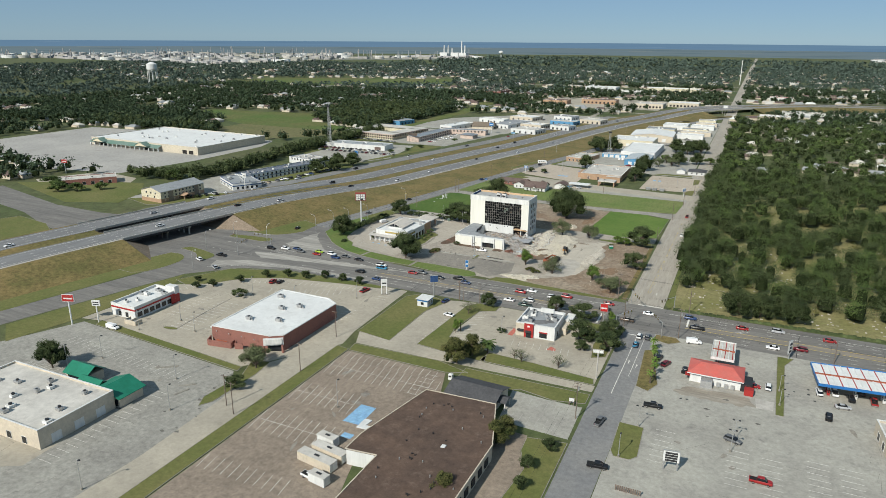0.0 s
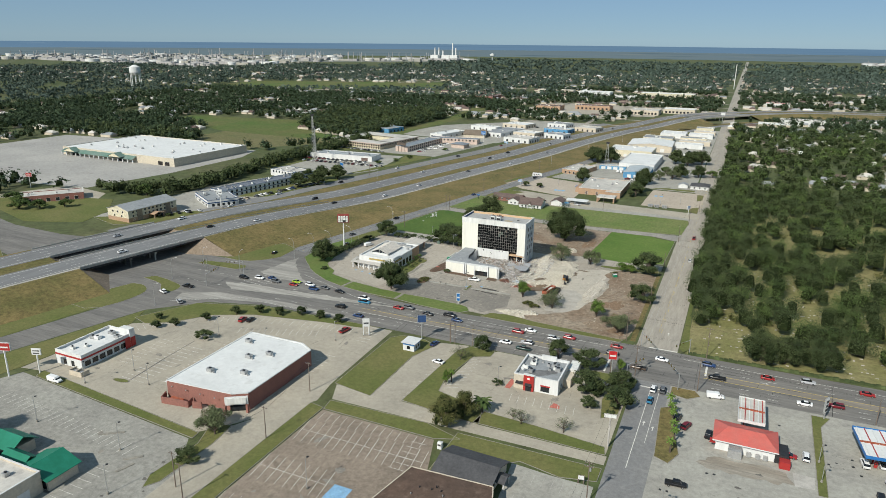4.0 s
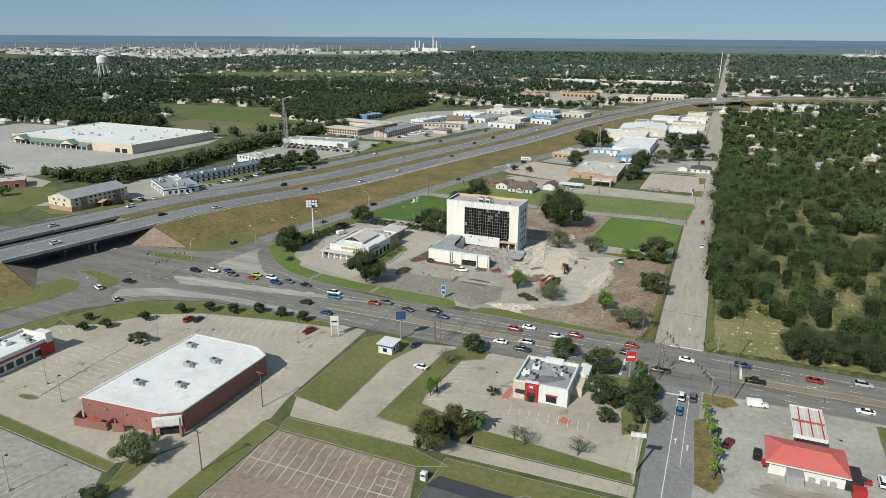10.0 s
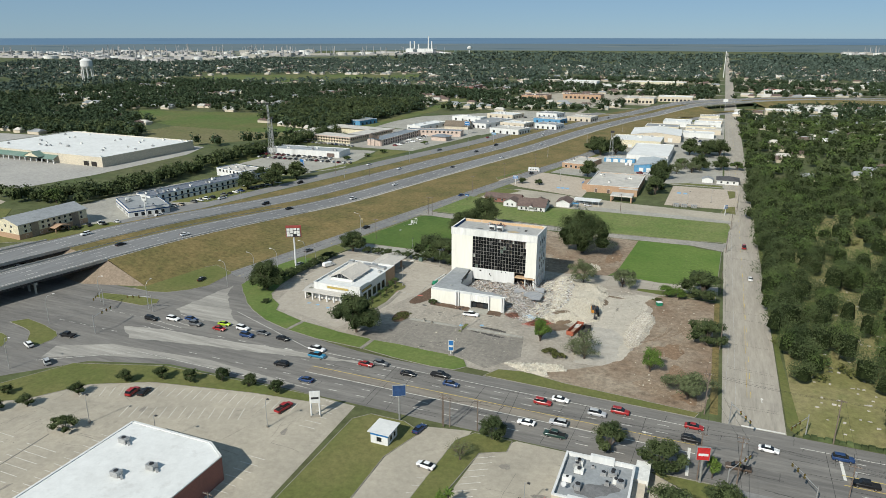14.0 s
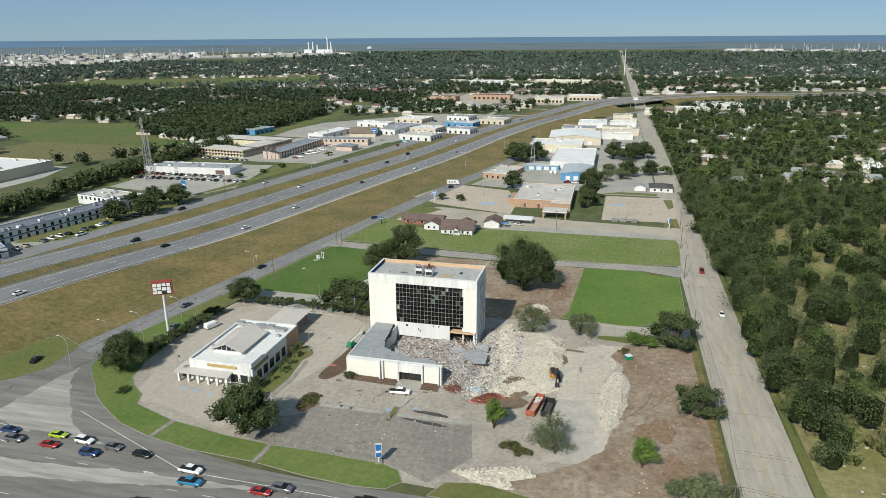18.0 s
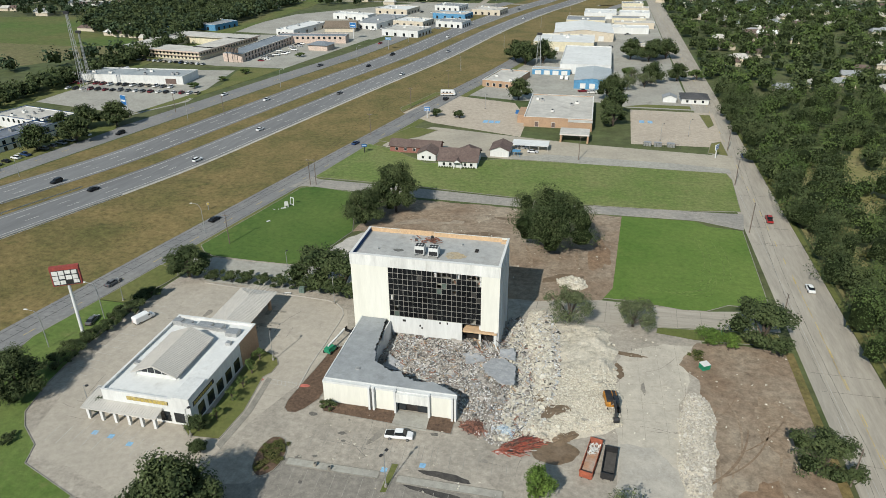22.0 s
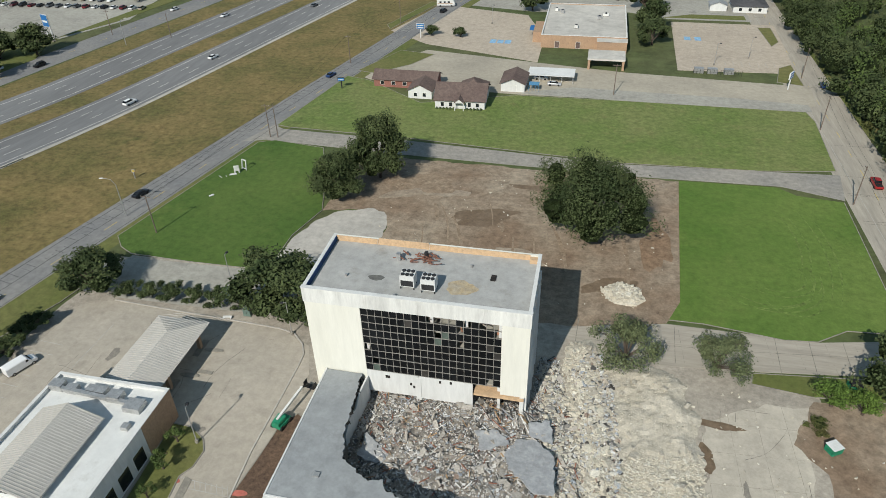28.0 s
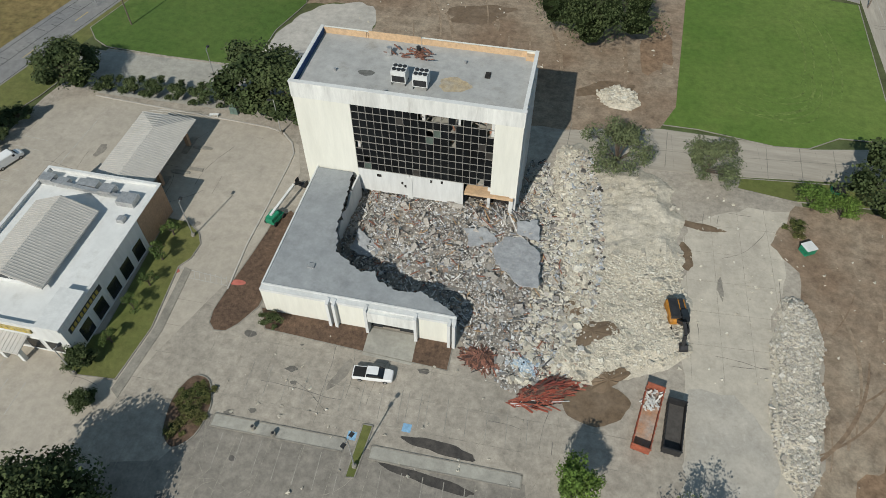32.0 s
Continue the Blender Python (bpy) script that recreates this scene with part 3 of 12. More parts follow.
# bridge decks
bridge = thing("highway_bridge", "two long concrete highway bridges over the cross road", "bridge", kind="structure")
for lo, hi in ((-0.6, 19.6), (29.4, 49.6)):
    s, rails, girders = Shape(), [Shape(), Shape()], Shape()
    for i in range(I0, I1):
        z = 6.3
        for a, b in ((lo, hi),):
            q = [hwy_at(i, a, z + 0.07), hwy_at(i + 1, a, z + 0.07), hwy_at(i + 1, b, z + 0.07), hwy_at(i, b, z + 0.07)]
            low = [(x, y, z - 0.45) for x, y, _ in q]
            s.add(q + low, [(3, 2, 1, 0), (4, 5, 6, 7), (0, 1, 5, 4), (2, 3, 7, 6)])
        for rail, off in zip(rails, (lo, hi)):
            rail.beam(hwy_at(i, off, z + 0.5), hwy_at(i + 1, off, z + 0.5), 0.3, 0.95)
        for off in np.linspace(lo + 1.2, hi - 1.2, 7):
            girders.beam(hwy_at(i, off, z - 1.0), hwy_at(i + 1, off, z - 1.0), 0.5, 1.1)
    part("deck", s, WHITE_CONC, bridge)
    for rail in rails:
        part("parapet", rail, WHITE_CONC, bridge, "grey concrete parapet")
    part("girders", girders, DARKSTEEL, bridge, "row of dark bridge girders")
    for i in (I0 + 2, (I0 + I1) // 2, I1 - 2):
        bent = Shape()
        bent.beam(hwy_at(i, lo + 0.8, 4.3), hwy_at(i, hi - 0.8, 4.3), 1.1, 0.9)
        part("pier_cap", bent, GREY_LOT, bridge)
        for off in np.linspace(lo + 2, hi - 2, 4):
            col = Shape().tube(hwy_at(i, off, 0), hwy_at(i, off, 4.0), 0.45, n=12)
            part("column", col, GREY_LOT, bridge)
for off in (-0.8, 19.8, 29.2):
    guard = thing("guard_rail", "grey steel guard rail on posts beside the highway", "guard rail", group="guard rails of the highway")
    for i in range(idx(312), idx(430)):
        part("rail", Shape().beam(hwy_at(i, off, hwy_z(HL[i].y) + 0.75), hwy_at(i + 1, off, hwy_z(HL[i + 1].y) + 0.75), 0.08, 0.32), GALV, guard)
        part("post", Shape().beam(hwy_at(i, off, hwy_z(HL[i].y)), hwy_at(i, off, hwy_z(HL[i].y) + 0.8), 0.14), GALV, guard)

# the far bridge over the long road
far_bridge = thing("highway_bridge", "far concrete highway bridge over the long road", "bridge", kind="structure")
for lo, hi in ((-0.6, 19.6), (29.4, 49.6)):
    deck = Shape()
    rail = [Shape(), Shape()]
    for i in range(J0, J1):
        q = [hwy_at(i, lo), hwy_at(i + 1, lo), hwy_at(i + 1, hi), hwy_at(i, hi)]
        deck.add([(x, y, z + 0.07) for x, y, z in q] + [(x, y, z - 1.2) for x, y, z in q], [(3, 2, 1, 0), (4, 5, 6, 7), (0, 1, 5, 4), (2, 3, 7, 6)])
        for r_, off in zip(rail, (lo, hi)):
            a, b = hwy_at(i, off), hwy_at(i + 1, off)
            r_.beam((a[0], a[1], a[2] + 0.5), (b[0], b[1], b[2] + 0.5), 0.3, 0.95)
    part("deck", deck, GREY_LOT, far_bridge)
    for r_ in rail:
        part("parapet", r_, WHITE_CONC, far_bridge, "pale concrete parapet")
    for i in range(J0 + 1, J1, 2):
        for off in np.linspace(lo + 2, hi - 2, 3):
            top_z = hwy_at(i, off)[2] - 1.2
            part("column", Shape().tube(hwy_at(i, off, 0), hwy_at(i, off, top_z), 0.6, n=10), WHITE_CONC, far_bridge)

# pale shoulder, edge lines and lane dashes
hwy_ribbon("trim_shoulder", (0.0, 1.6), WHITE_CONC, "pale concrete shoulder", lift=0.115)
marks = Shape()
for i in range(len(HL) - 1):
    for off in (3.2, 17.0, 32.0, 46.2):
        a, b = hwy_at(i, off), hwy_at(i + 1, off)
        marks.beam((a[0], a[1], a[2] + 0.112), (b[0], b[1], b[2] + 0.112), 0.2, 0.02)
    for off in (7.8, 12.4, 36.6, 41.4):
        a, b = Vector(hwy_at(i, off)), Vector(hwy_at(i + 1, off))
        b = a + (b - a) * 0.32
        marks.beam((a.x, a.y, a.z + 0.112), (b.x, b.y, b.z + 0.112), 0.16, 0.02)
tagged(part("trim_highway_lines", marks, PAINT), "white painted lane lines of the highway", "road marking", kind="structure")

# frontage roads on both sides
hwy_ribbon("road_frontage_near", (-51.8, -41.0), LANE_GREY, "two-lane grey frontage road", i0=idx(338), flat=True, lift=0.065)
hwy_ribbon("road_frontage_far", (64.0, 78.5), LANE_GREY, "wide grey frontage road beyond the highway", i0=idx(300), i1=idx(1010), flat=True, lift=0.065)
hwy_ribbon("ground_verge_edge", (-41.0, -27.0), DRY, "dry grass between highway verge and frontage road", i0=idx(338), flat=True, lift=0.05)
hwy_ribbon("lawn_frontage_edge", (-56.0, -51.8), GRASS, "mown strip beside the frontage road", i0=idx(392), i1=idx(1000), flat=True, lift=0.055)
seal = Shape()
dash = Shape()
for i in range(idx(340), idx(900)):
    a, b = Vector(hwy_at(i, -48.2, 0.07)), Vector(hwy_at(i + 1, -48.2, 0.07))
    dash.beam(a, a + (b - a) * 0.25, 0.14, 0.016)
    a2, b2 = Vector(hwy_at(i, 71, 0.07)), Vector(hwy_at(i + 1, 71, 0.07))
    dash.beam(a2, a2 + (b2 - a2) * 0.25, 0.14, 0.016)
    for off in (-51.0, -46.0, -42.4):
        p, q = Vector(hwy_at(i, off, 0.069)), Vector(hwy_at(i + 1, off, 0.069))
        jog = random.uniform(-0.15, 0.15)
        seal.beam(p, q + Vector((jog, 0, 0)), 0.13, 0.012)
    for k in range(7):
        t = (k + random.random() * 0.8) / 7
        p, q = Vector(hwy_at(i, -41.2, 0.069)).lerp(Vector(hwy_at(i + 1, -41.2, 0.069)), t), Vector(hwy_at(i, -51.4, 0.069)).lerp(Vector(hwy_at(i + 1, -51.4, 0.069)), t)
        a, b = random.choice(((0.0, 0.45), (0.3, 0.55), (0.36, 0.52), (0.0, 0.25), (0.1, 0.5)))
        seal.beam(p.lerp(q, a), p.lerp(q, b), 0.09, 0.012)
tagged(part("trim_tar_seams", seal, SEAL), "black tar-sealed cracks across the frontage road", "tar seam", kind="structure")
tagged(part("trim_frontage_dashes", dash, YELLOW), "yellow centre dashes of the frontage roads", "road marking", kind="structure")

patch("road_turning_lane", [(-158, 266.1), (-158, 269.8), (-46, 269.8), (-46, 266.1)], 0.034, BLEACHED_LANE, "worn pale middle turning lane")
patch("road_turning_lane_east", [(-13, 266.1), (-13, 269.8), (500, 269.8), (500, 266.1)], 0.034, BLEACHED_LANE, "worn pale middle turning lane")

# arterial markings: two yellow lines round a middle turning lane, white dashes, stop bars
mk, yl = Shape(), Shape()
for x in np.arange(-200, 500, 9.0):
    if -48 < x < -14:
        continue
    for y in (259.3, 262.9, 272.6, 276.2):
        mk.box(x, x + 3.0, y - 0.07, y + 0.07, 0.03, 0.037)
for x0, x1 in ((-158, -46), (-14, 400)):
    for y in (266.0, 269.9):
        (yl if x0 > -20 or y > 267 else mk).box(x0, x1, y - 0.11, y + 0.11, 0.03, 0.041)
for x in (-47.5, -13.5):
    y0, y1 = (256, 268) if x < -20 else (268, 279)
    mk.box(x - 0.35, x + 0.35, y0, y1, 0.03, 0.037)
mk.box(-35.5, -25, 283.5, 284.2, 0.03, 0.036)
mk.box(-34, -24.5, 250.2, 250.9, 0.03, 0.036)
mk.box(-30.2, -30.0, 200, 249, 0.03, 0.036)
mk.box(-27.2, -27.05, 215, 249, 0.03, 0.036)
for x0, y0, x1, y1 in ((-165, 279.5, -207, 296), (-165, 279.3, -100, 278.6), (-165, 256.5, -215, 257), (-215, 257, -241, 240), (-262, 232, -277, 160), (-100, 278.6, -46, 278.2), (-22, 278.4, 300, 279.4)):
    mk.beam((x0, y0, 0.034), (x1, y1, 0.034), 0.16, 0.012)
for k in range(9):
    mk.beam((-218 + k * 1.0 - 14, 268 + k * 2.6, 0.034), (-218 + k * 1.0 - 2, 266.5 + k * 2.6, 0.034), 0.14, 0.012)
for x in range(-262, -232, 5):
    mk.beam((x, 279, 0.034), (x + 2.4, 279.2, 0.034), 0.14, 0.012)
    mk.beam((x, 266, 0.034), (x + 2.4, 266.2, 0.034), 0.14, 0.012)
tagged(part("trim_road_lines", mk, PAINT), "white lane lines, dashes and stop bars", "road marking", kind="structure")
for y in np.arange(300, 1500, 12.0):
    yl.beam((road_x(y) + 7.6, y, 0.03), (road_x(y) + 7.6, y + 4, 0.03), 0.13, 0.012)
tagged(part("trim_yellow_lines", yl, YELLOW), "yellow centre lines", "road marking", kind="structure")
edge = Shape()
for y in np.arange(284, 1000, 20.0):
    edge.beam((road_x(y) + 3.6, y, 0.028), (road_x(y + 20) + 3.6, y + 20, 0.028), 0.12, 0.012)
tagged(part("trim_edge_line", edge, FADED), "worn white edge line of the long road", "road marking", kind="structure")
arrows = Shape()
for x, y, a in ((-29, 226, 90), (-26, 224, 90), (-58, 271, 180), (-57, 264.5, 180), (6, 271, 0), (60, 268, 0), (-30, 300, 90), (-172, 277, 180)):
    c, s_ = math.cos(radians(a)), math.sin(radians(a))
    tr = lambda u, v: (x + u * c - v * s_, y + u * s_ + v * c)
    arrows.prism([tr(-1.4, -0.12), tr(0.4, -0.12), tr(0.4, -0.5), tr(1.4, 0), tr(0.4, 0.5), tr(0.4, 0.12), tr(-1.4, 0.12)], 0.03, 0.038)
tagged(part("trim_turn_arrows", arrows, PAINT), "white turn arrows painted on the road", "road marking", kind="structure")
cracks = Shape()
for k in range(120):
    x, y = random.uniform(-160, 60), random.uniform(256, 279)
    ln = random.uniform(3, 10)
    if random.random() < 0.5:
        cracks.beam((x, y, 0.033), (x + ln, y + random.uniform(-0.4, 0.4), 0.033), 0.1, 0.01)
    else:
        cracks.beam((x, 256, 0.033), (x + random.uniform(-2, 2), 279, 0.033), 0.1, 0.01) if k % 5 == 0 else cracks.beam((x, y, 0.033), (x + 0.3, y + ln * 0.4, 0.033), 0.1, 0.01)
for k in range(24):
    y = random.uniform(285, 700)
    w = road_x(y)
    cracks.beam((w + 1, y, 0.026), (w + 14.5, y + random.uniform(-0.9, 0.9), 0.026), 0.05, 0.01)
tagged(part("trim_road_cracks", cracks, SEAL), "dark sealed cracks in the asphalt", "crack", kind="structure")

# ---- islands and pale concrete of the interchange ----
BLEACHED = shade("bleached_concrete", (0.40, 0.378, 0.335), (0.265, 0.252, 0.226), big=0.12, fine=1.2, grain=0.16, stain=(0.24, 0.228, 0.205), streak="x")
patch("pavement_gore", ragged([(-230.2, 289.2), (-228.6, 303.9), (-226.4, 318), (-223.4, 311), (-218.6, 304.6), (-212.4, 298), (-206.3, 292), (-200, 287.6), (-190, 284.4), (-204.2, 285.4), (-218, 285)], 0.5, 2.0, 5), 0.042, BLEACHED, "bleached triangle of old concrete between lanes")
patch("pavement_gore_south", [(-241, 242), (-226, 250), (-200, 257), (-150, 257.5), (-190, 261), (-228, 258), (-244, 250)], 0.040, BLEACHED, "bleached triangle of old concrete between lanes")
patch("pavement_median_wedge", ragged([(-236, 270.6), (-218.2, 273.7), (-199.1, 274.2), (-178, 276), (-163.5, 277), (-139.7, 278.0), (-158.1, 274.6), (-176, 271.8), (-195.0, 269.3), (-212, 266.5), (-226.6, 263.6)], 0.4, 2.4, 6), 0.044, BLEACHED, "long bleached concrete wedge between the lanes")
patch("lawn_island", [(-268.8, 287), (-269.1, 291.4), (-256, 293.6), (-243, 294.4), (-241, 291), (-244.3, 287.2), (-256, 287)], 0.14, GRASS, "small green traffic island with kerb", kerb=True)
patch("lawn_island_south", [(-276.4, 257.6), (-267.2, 256), (-262.5, 254.6), (-260.2, 252.9), (-257, 249.6), (-253.9, 247.1), (-251, 247), (-249.5, 248.9), (-249.2, 252.5), (-250.2, 255.5), (-253.5, 257.8), (-263, 260.5), (-272.9, 262.1)], 0.14, GRASS, "crescent green traffic island with kerb", kerb=True)
patch("lawn_apron_south", [(-279, 218), (-268, 217), (-262.5, 221), (-260.2, 228), (-259.3, 234), (-259.4, 240), (-260.4, 243.5), (-262.6, 246.6), (-266, 249), (-269.5, 250), (-275, 249.5), (-279, 236)], 0.10, GRASS, "green apron round the foot of the embankment", kerb=True)
patch("lawn_apron_north", [(-262, 300), (-253, 299.6), (-246, 301.5), (-240, 307), (-236, 314), (-237, 330), (-250, 336), (-262, 320)], 0.10, GRASS, "green apron round the northern embankment foot", kerb=True)
patch("lawn_loop_west", [(-420, 264), (-388, 259), (-372, 250), (-363, 240), (-362, 228), (-390, 215), (-430, 240)], 0.14, GRASS, "green lawn inside the loop road", kerb=True)

DUST = shade("dry_dust", (0.33, 0.275, 0.21), (0.26, 0.205, 0.15), big=0.2, fine=1.2, grain=0.2)

# ---- the site's block ----
patch("pavement_site", [(-213, 322), (-201, 304), (-165, 291), (-135, 288), (-105, 287), (-86, 293), (-69, 305), (-63, 322), (-61, 357), (-63, 374), (-83, 380), (-108, 392), (-150, 384), (-178, 390), (-204, 390), (-208, 372), (-210, 345)], 0.05, SITE_CONC, "cracked pale concrete yard")
patch("pavement_bank", [(-199, 305.5), (-206, 338), (-204.5, 372), (-198, 374.5), (-160, 372.5), (-153, 369), (-150.2, 362), (-150.6, 349), (-152.5, 338), (-155, 331), (-158, 322), (-160, 314), (-166, 297.5), (-186, 304)], 0.062, BANK_CONC, "clean pale concrete forecourt")
patch("pavement_lot_asphalt", [(-146, 315), (-103, 314.3), (-100, 300), (-108, 288.5), (-121, 294), (-136, 291.5), (-158, 295.5), (-156, 306), (-150, 307.5)], 0.064, shade("old_asphalt_lot", (0.255, 0.232, 0.197), (0.20, 0.183, 0.158), big=0.08, fine=1.4, grain=0.18, stain=(0.33, 0.30, 0.25)), "old grey-brown asphalt parking lot")
patch("pavement_lot_east", ragged([(-82.6, 332.3), (-76.3, 332.8), (-72.9, 328.4), (-70.6, 326.2), (-72.2, 320), (-71, 307), (-75, 303.6), (-84, 303)], 0.5, 1.6), 0.073, shade("blotched_slab", (0.45, 0.415, 0.355), (0.37, 0.345, 0.30), big=0.3, fine=1.2, grain=0.14, stain=(0.50, 0.465, 0.40)), "blotched grey concrete slab")
patch("pavement_dust", ragged([(-82.4, 364), (-72, 370), (-64.9, 370.4), (-67.2, 360), (-68, 352.2), (-70.2, 347.4), (-70.9, 334), (-69.2, 327.5), (-68.5, 318), (-69.5, 309), (-75, 304), (-82.6, 304.4), (-83, 318), (-83, 332), (-83.5, 337)], 0.6, 1.8, 4), 0.07, shade("dusty_slab", (0.50, 0.455, 0.375), (0.425, 0.385, 0.32), big=0.1, fine=1.0, grain=0.1, stain=(0.37, 0.33, 0.27)), "dusty cream concrete slab")
patch("ground_dirt_east", ragged([(-69, 362), (-64, 372), (-50, 373), (-43.5, 371.5), (-42.6, 330), (-43.2, 300), (-45.5, 287), (-60, 286.5), (-86, 288.5), (-93, 292), (-86, 296), (-75, 304), (-69.5, 311), (-67.6, 320), (-65.2, 326), (-64.6, 335), (-63.4, 340), (-63.8, 347), (-65.4, 352), (-65, 357)], 0.35, 1.4, 9), 0.075, DIRT, "bare brown scraped earth")
VERGE = shade("watered_verge", (0.092, 0.150, 0.032), (0.136, 0.172, 0.05), big=0.05, fine=1.3, grain=0.15, stain=(0.165, 0.17, 0.062), bump=0.5, rough=1)
patch("lawn_verge_west", [(-224.2, 320), (-218, 313), (-214, 309.4), (-209.7, 304.6), (-203, 299.6), (-192.9, 293.6), (-181.6, 289.8), (-180.4, 297.8), (-187.7, 300.4), (-195, 303), (-197, 307.8), (-203, 312), (-206.5, 316), (-209, 326), (-211, 345), (-213.5, 360), (-221.8, 360), (-226.2, 341)], 0.15, VERGE, "curving green grass verge with kerb", kerb=True)
patch("lawn_verge_middle", [(-180.4, 289.6), (-168, 287.2), (-150.6, 286.4), (-150.2, 293.8), (-163, 294.8), (-170.1, 296.2), (-179.2, 297.6)], 0.15, VERGE, "green grass verge with kerb", kerb=True)
patch("lawn_verge_lot", [(-149.2, 286.2), (-136, 284.2), (-124, 283.4), (-116.5, 284), (-113.6, 287.4), (-116, 291.4), (-121, 293), (-128.9, 293.1), (-139.2, 293.8), (-149, 293.6)], 0.15, VERGE, "green grass verge with kerb", kerb=True)
for a, b in (((-181.2, 289.6), (-179.8, 297.8)), ((-150, 286.2), (-149.7, 294))):
    patch("pavement_verge_path", [(a[0] - 0.5, a[1]), (a[0] + 0.5, a[1]), (b[0] + 0.5, b[1]), (b[0] - 0.5, b[1])], 0.12, KERB, "narrow concrete strip across the verge")
patch("lawn_verge_south", [(-107, 284), (-80, 283.6), (-47, 283.2), (-46, 286), (-60, 287), (-84, 288.5), (-96, 291), (-104, 289.5)], 0.15, GRASS, "green grass verge along the road", kerb=True)
patch("lawn_verge_east", [(-43.4, 287), (-41.3, 287), (-42.2, 372), (-44, 372)], 0.13, DRY, "narrow dry grass verge")
patch("lawn_frontage", [(-221.8, 360), (-213.5, 360), (-209, 372), (-208, 377), (-212, 381), (-217, 382)], 0.15, GRASS, "green grass verge beside the frontage road", kerb=True)
patch("lawn_bank", [(-168.5, 347), (-164.8, 346.8), (-161.8, 344.9), (-160.5, 342.7), (-160.7, 339.6), (-161.9, 337.6), (-160.6, 326), (-161.5, 317), (-168, 316.5), (-172, 320), (-167.2, 324)], 0.15, GRASS, "narrow green lawn beside the bank", kerb=True)
patch("pavement_walk_bank", [(-160.9, 337.8), (-159.6, 337.4), (-158.8, 326), (-159.8, 314.5), (-161.3, 315.5), (-160.2, 326)], 0.12, KERB, "pale raised footpath")
patch("ground_bed_wing", [(-150.6, 350), (-148.6, 353), (-147.0, 352), (-146.2, 338), (-146.4, 333), (-148.2, 329.4), (-149.6, 327.8), (-151.4, 327.6), (-152.6, 328.8), (-153, 331), (-152.4, 336), (-151.4, 343)], 0.10, MULCH, "brown earth bed beside the ruined wing", kerb=True)
patch("ground_bed_front", [(-146, 333), (-116, 333), (-116, 328.2), (-130.5, 328.8), (-144, 329.4)], 0.10, MULCH, "weedy earth bed along the ruined front", kerb=True)
patch("pavement_entry", [(-128.8, 333), (-121.5, 333), (-121.2, 328), (-128.6, 328.2)], 0.12, GREY_LOT, "grey concrete entrance path")
patch("ground_bed_oval", blob(-149.4, 314.9, 2.9, 5.3, 0.05, rough=0.03), 0.15, MULCH, "oval planting bed with kerb", kerb=True)
patch("lawn_island_lot", [(-125.6, 310.4), (-124.4, 310.6), (-124, 317.9), (-125.4, 317.9)], 0.15, GRASS, "slim grass island in the parking lot", kerb=True)
for x0, x1, y in ((-145.5, -127, 313.4), (-123.4, -103.5, 313.4)):
    patch("pavement_median", [(x0, y), (x1, y + 0.2), (x1, y + 2.0), (x0, y + 1.8)], 0.13, GREY_LOT, "raised concrete median between parking rows", kerb=True)
patch("ground_mud", blob(-95, 327.3, 4.6, 3.1, 0.1, rough=0.07), 0.078, MUD, "brown muddy puddle beside the skip")
patch("ground_wet", blob(-115, 312.3, 5.6, 0.75, -0.1), 0.072, WET, "dark wet patch on the parking lot")
patch("ground_wet_upper", blob(-114.6, 316.8, 4.6, 0.9, -0.05), 0.072, WET, "dark wet patch on the parking lot")
patch("ground_damp", blob(-80.5, 363.8, 4.2, 0.8, -0.15), 0.080, MUD, "damp brown earth spill")
patch("ground_spill", blob(-83.0, 356.5, 1.5, 3.0, 0.2), 0.082, MUD, "brown earth spill by the rubble")

# north of the site
patch("pavement_drive", [(-210, 389), (-177, 389.6), (-163, 391.5), (-150, 396), (-150, 384), (-163, 376), (-198, 375.5), (-206, 381)], 0.056, GREY_LOT, "grey concrete driveway")
patch("lawn_west", [(-212.1, 396.4), (-205.6, 426), (-200.6, 449.5), (-196, 451.5), (-180, 449), (-173, 432), (-168, 416), (-171, 404), (-171, 393), (-176, 390), (-190, 389.9), (-204.6, 390.4), (-208.6, 392.5)], 0.15, DEEP_LAWN, "bright mown lawn", kerb=True)
patch("ground_dirt_north", ragged([(-166, 446.8), (-157, 446.8), (-117, 446), (-80.5, 446), (-83.5, 394.5), (-87, 388), (-100.7, 384), (-146, 384), (-152, 396), (-150, 412), (-159.4, 418), (-168, 416)], 0.5, 2.0, 3), 0.06, DIRT, "bare brown cleared lot")
patch("pavement_round", ragged([(-171, 392), (-170.5, 403), (-168, 411), (-163.5, 416.5), (-157, 419), (-152.5, 418), (-150, 411), (-152, 392)], 0.5, 1.5, 2), 0.066, WHITE_CONC, "pale broken concrete pad")
patch("road_lane_north", [(-201, 462), (-197, 459.5), (-158, 457.8), (-96, 453), (-40, 456), (-42, 442.5), (-56, 447.4), (-91, 446.6), (-156, 448.8), (-199, 451.5), (-206, 449)], 0.07, shade("back_lane_asphalt", (0.27, 0.255, 0.23), (0.33, 0.305, 0.265), big=0.08, fine=1.3, grain=0.16, stain=(0.20, 0.19, 0.17)), "narrow grey back lane")
patch("lawn_north", [(-200, 462), (-192, 506), (-183, 503), (-160, 486), (-130, 497), (-95, 497.5), (-40, 497), (-38.8, 490), (-40.5, 458), (-60, 455), (-96, 453.6), (-158, 459.4), (-196, 461)], 0.14, shade("pale_lawn", (0.122, 0.172, 0.044), (0.172, 0.194, 0.068), big=0.05, fine=1.2, grain=0.22, stain=(0.185, 0.18, 0.07), bump=0.4), "wide mown lawn", kerb=True)
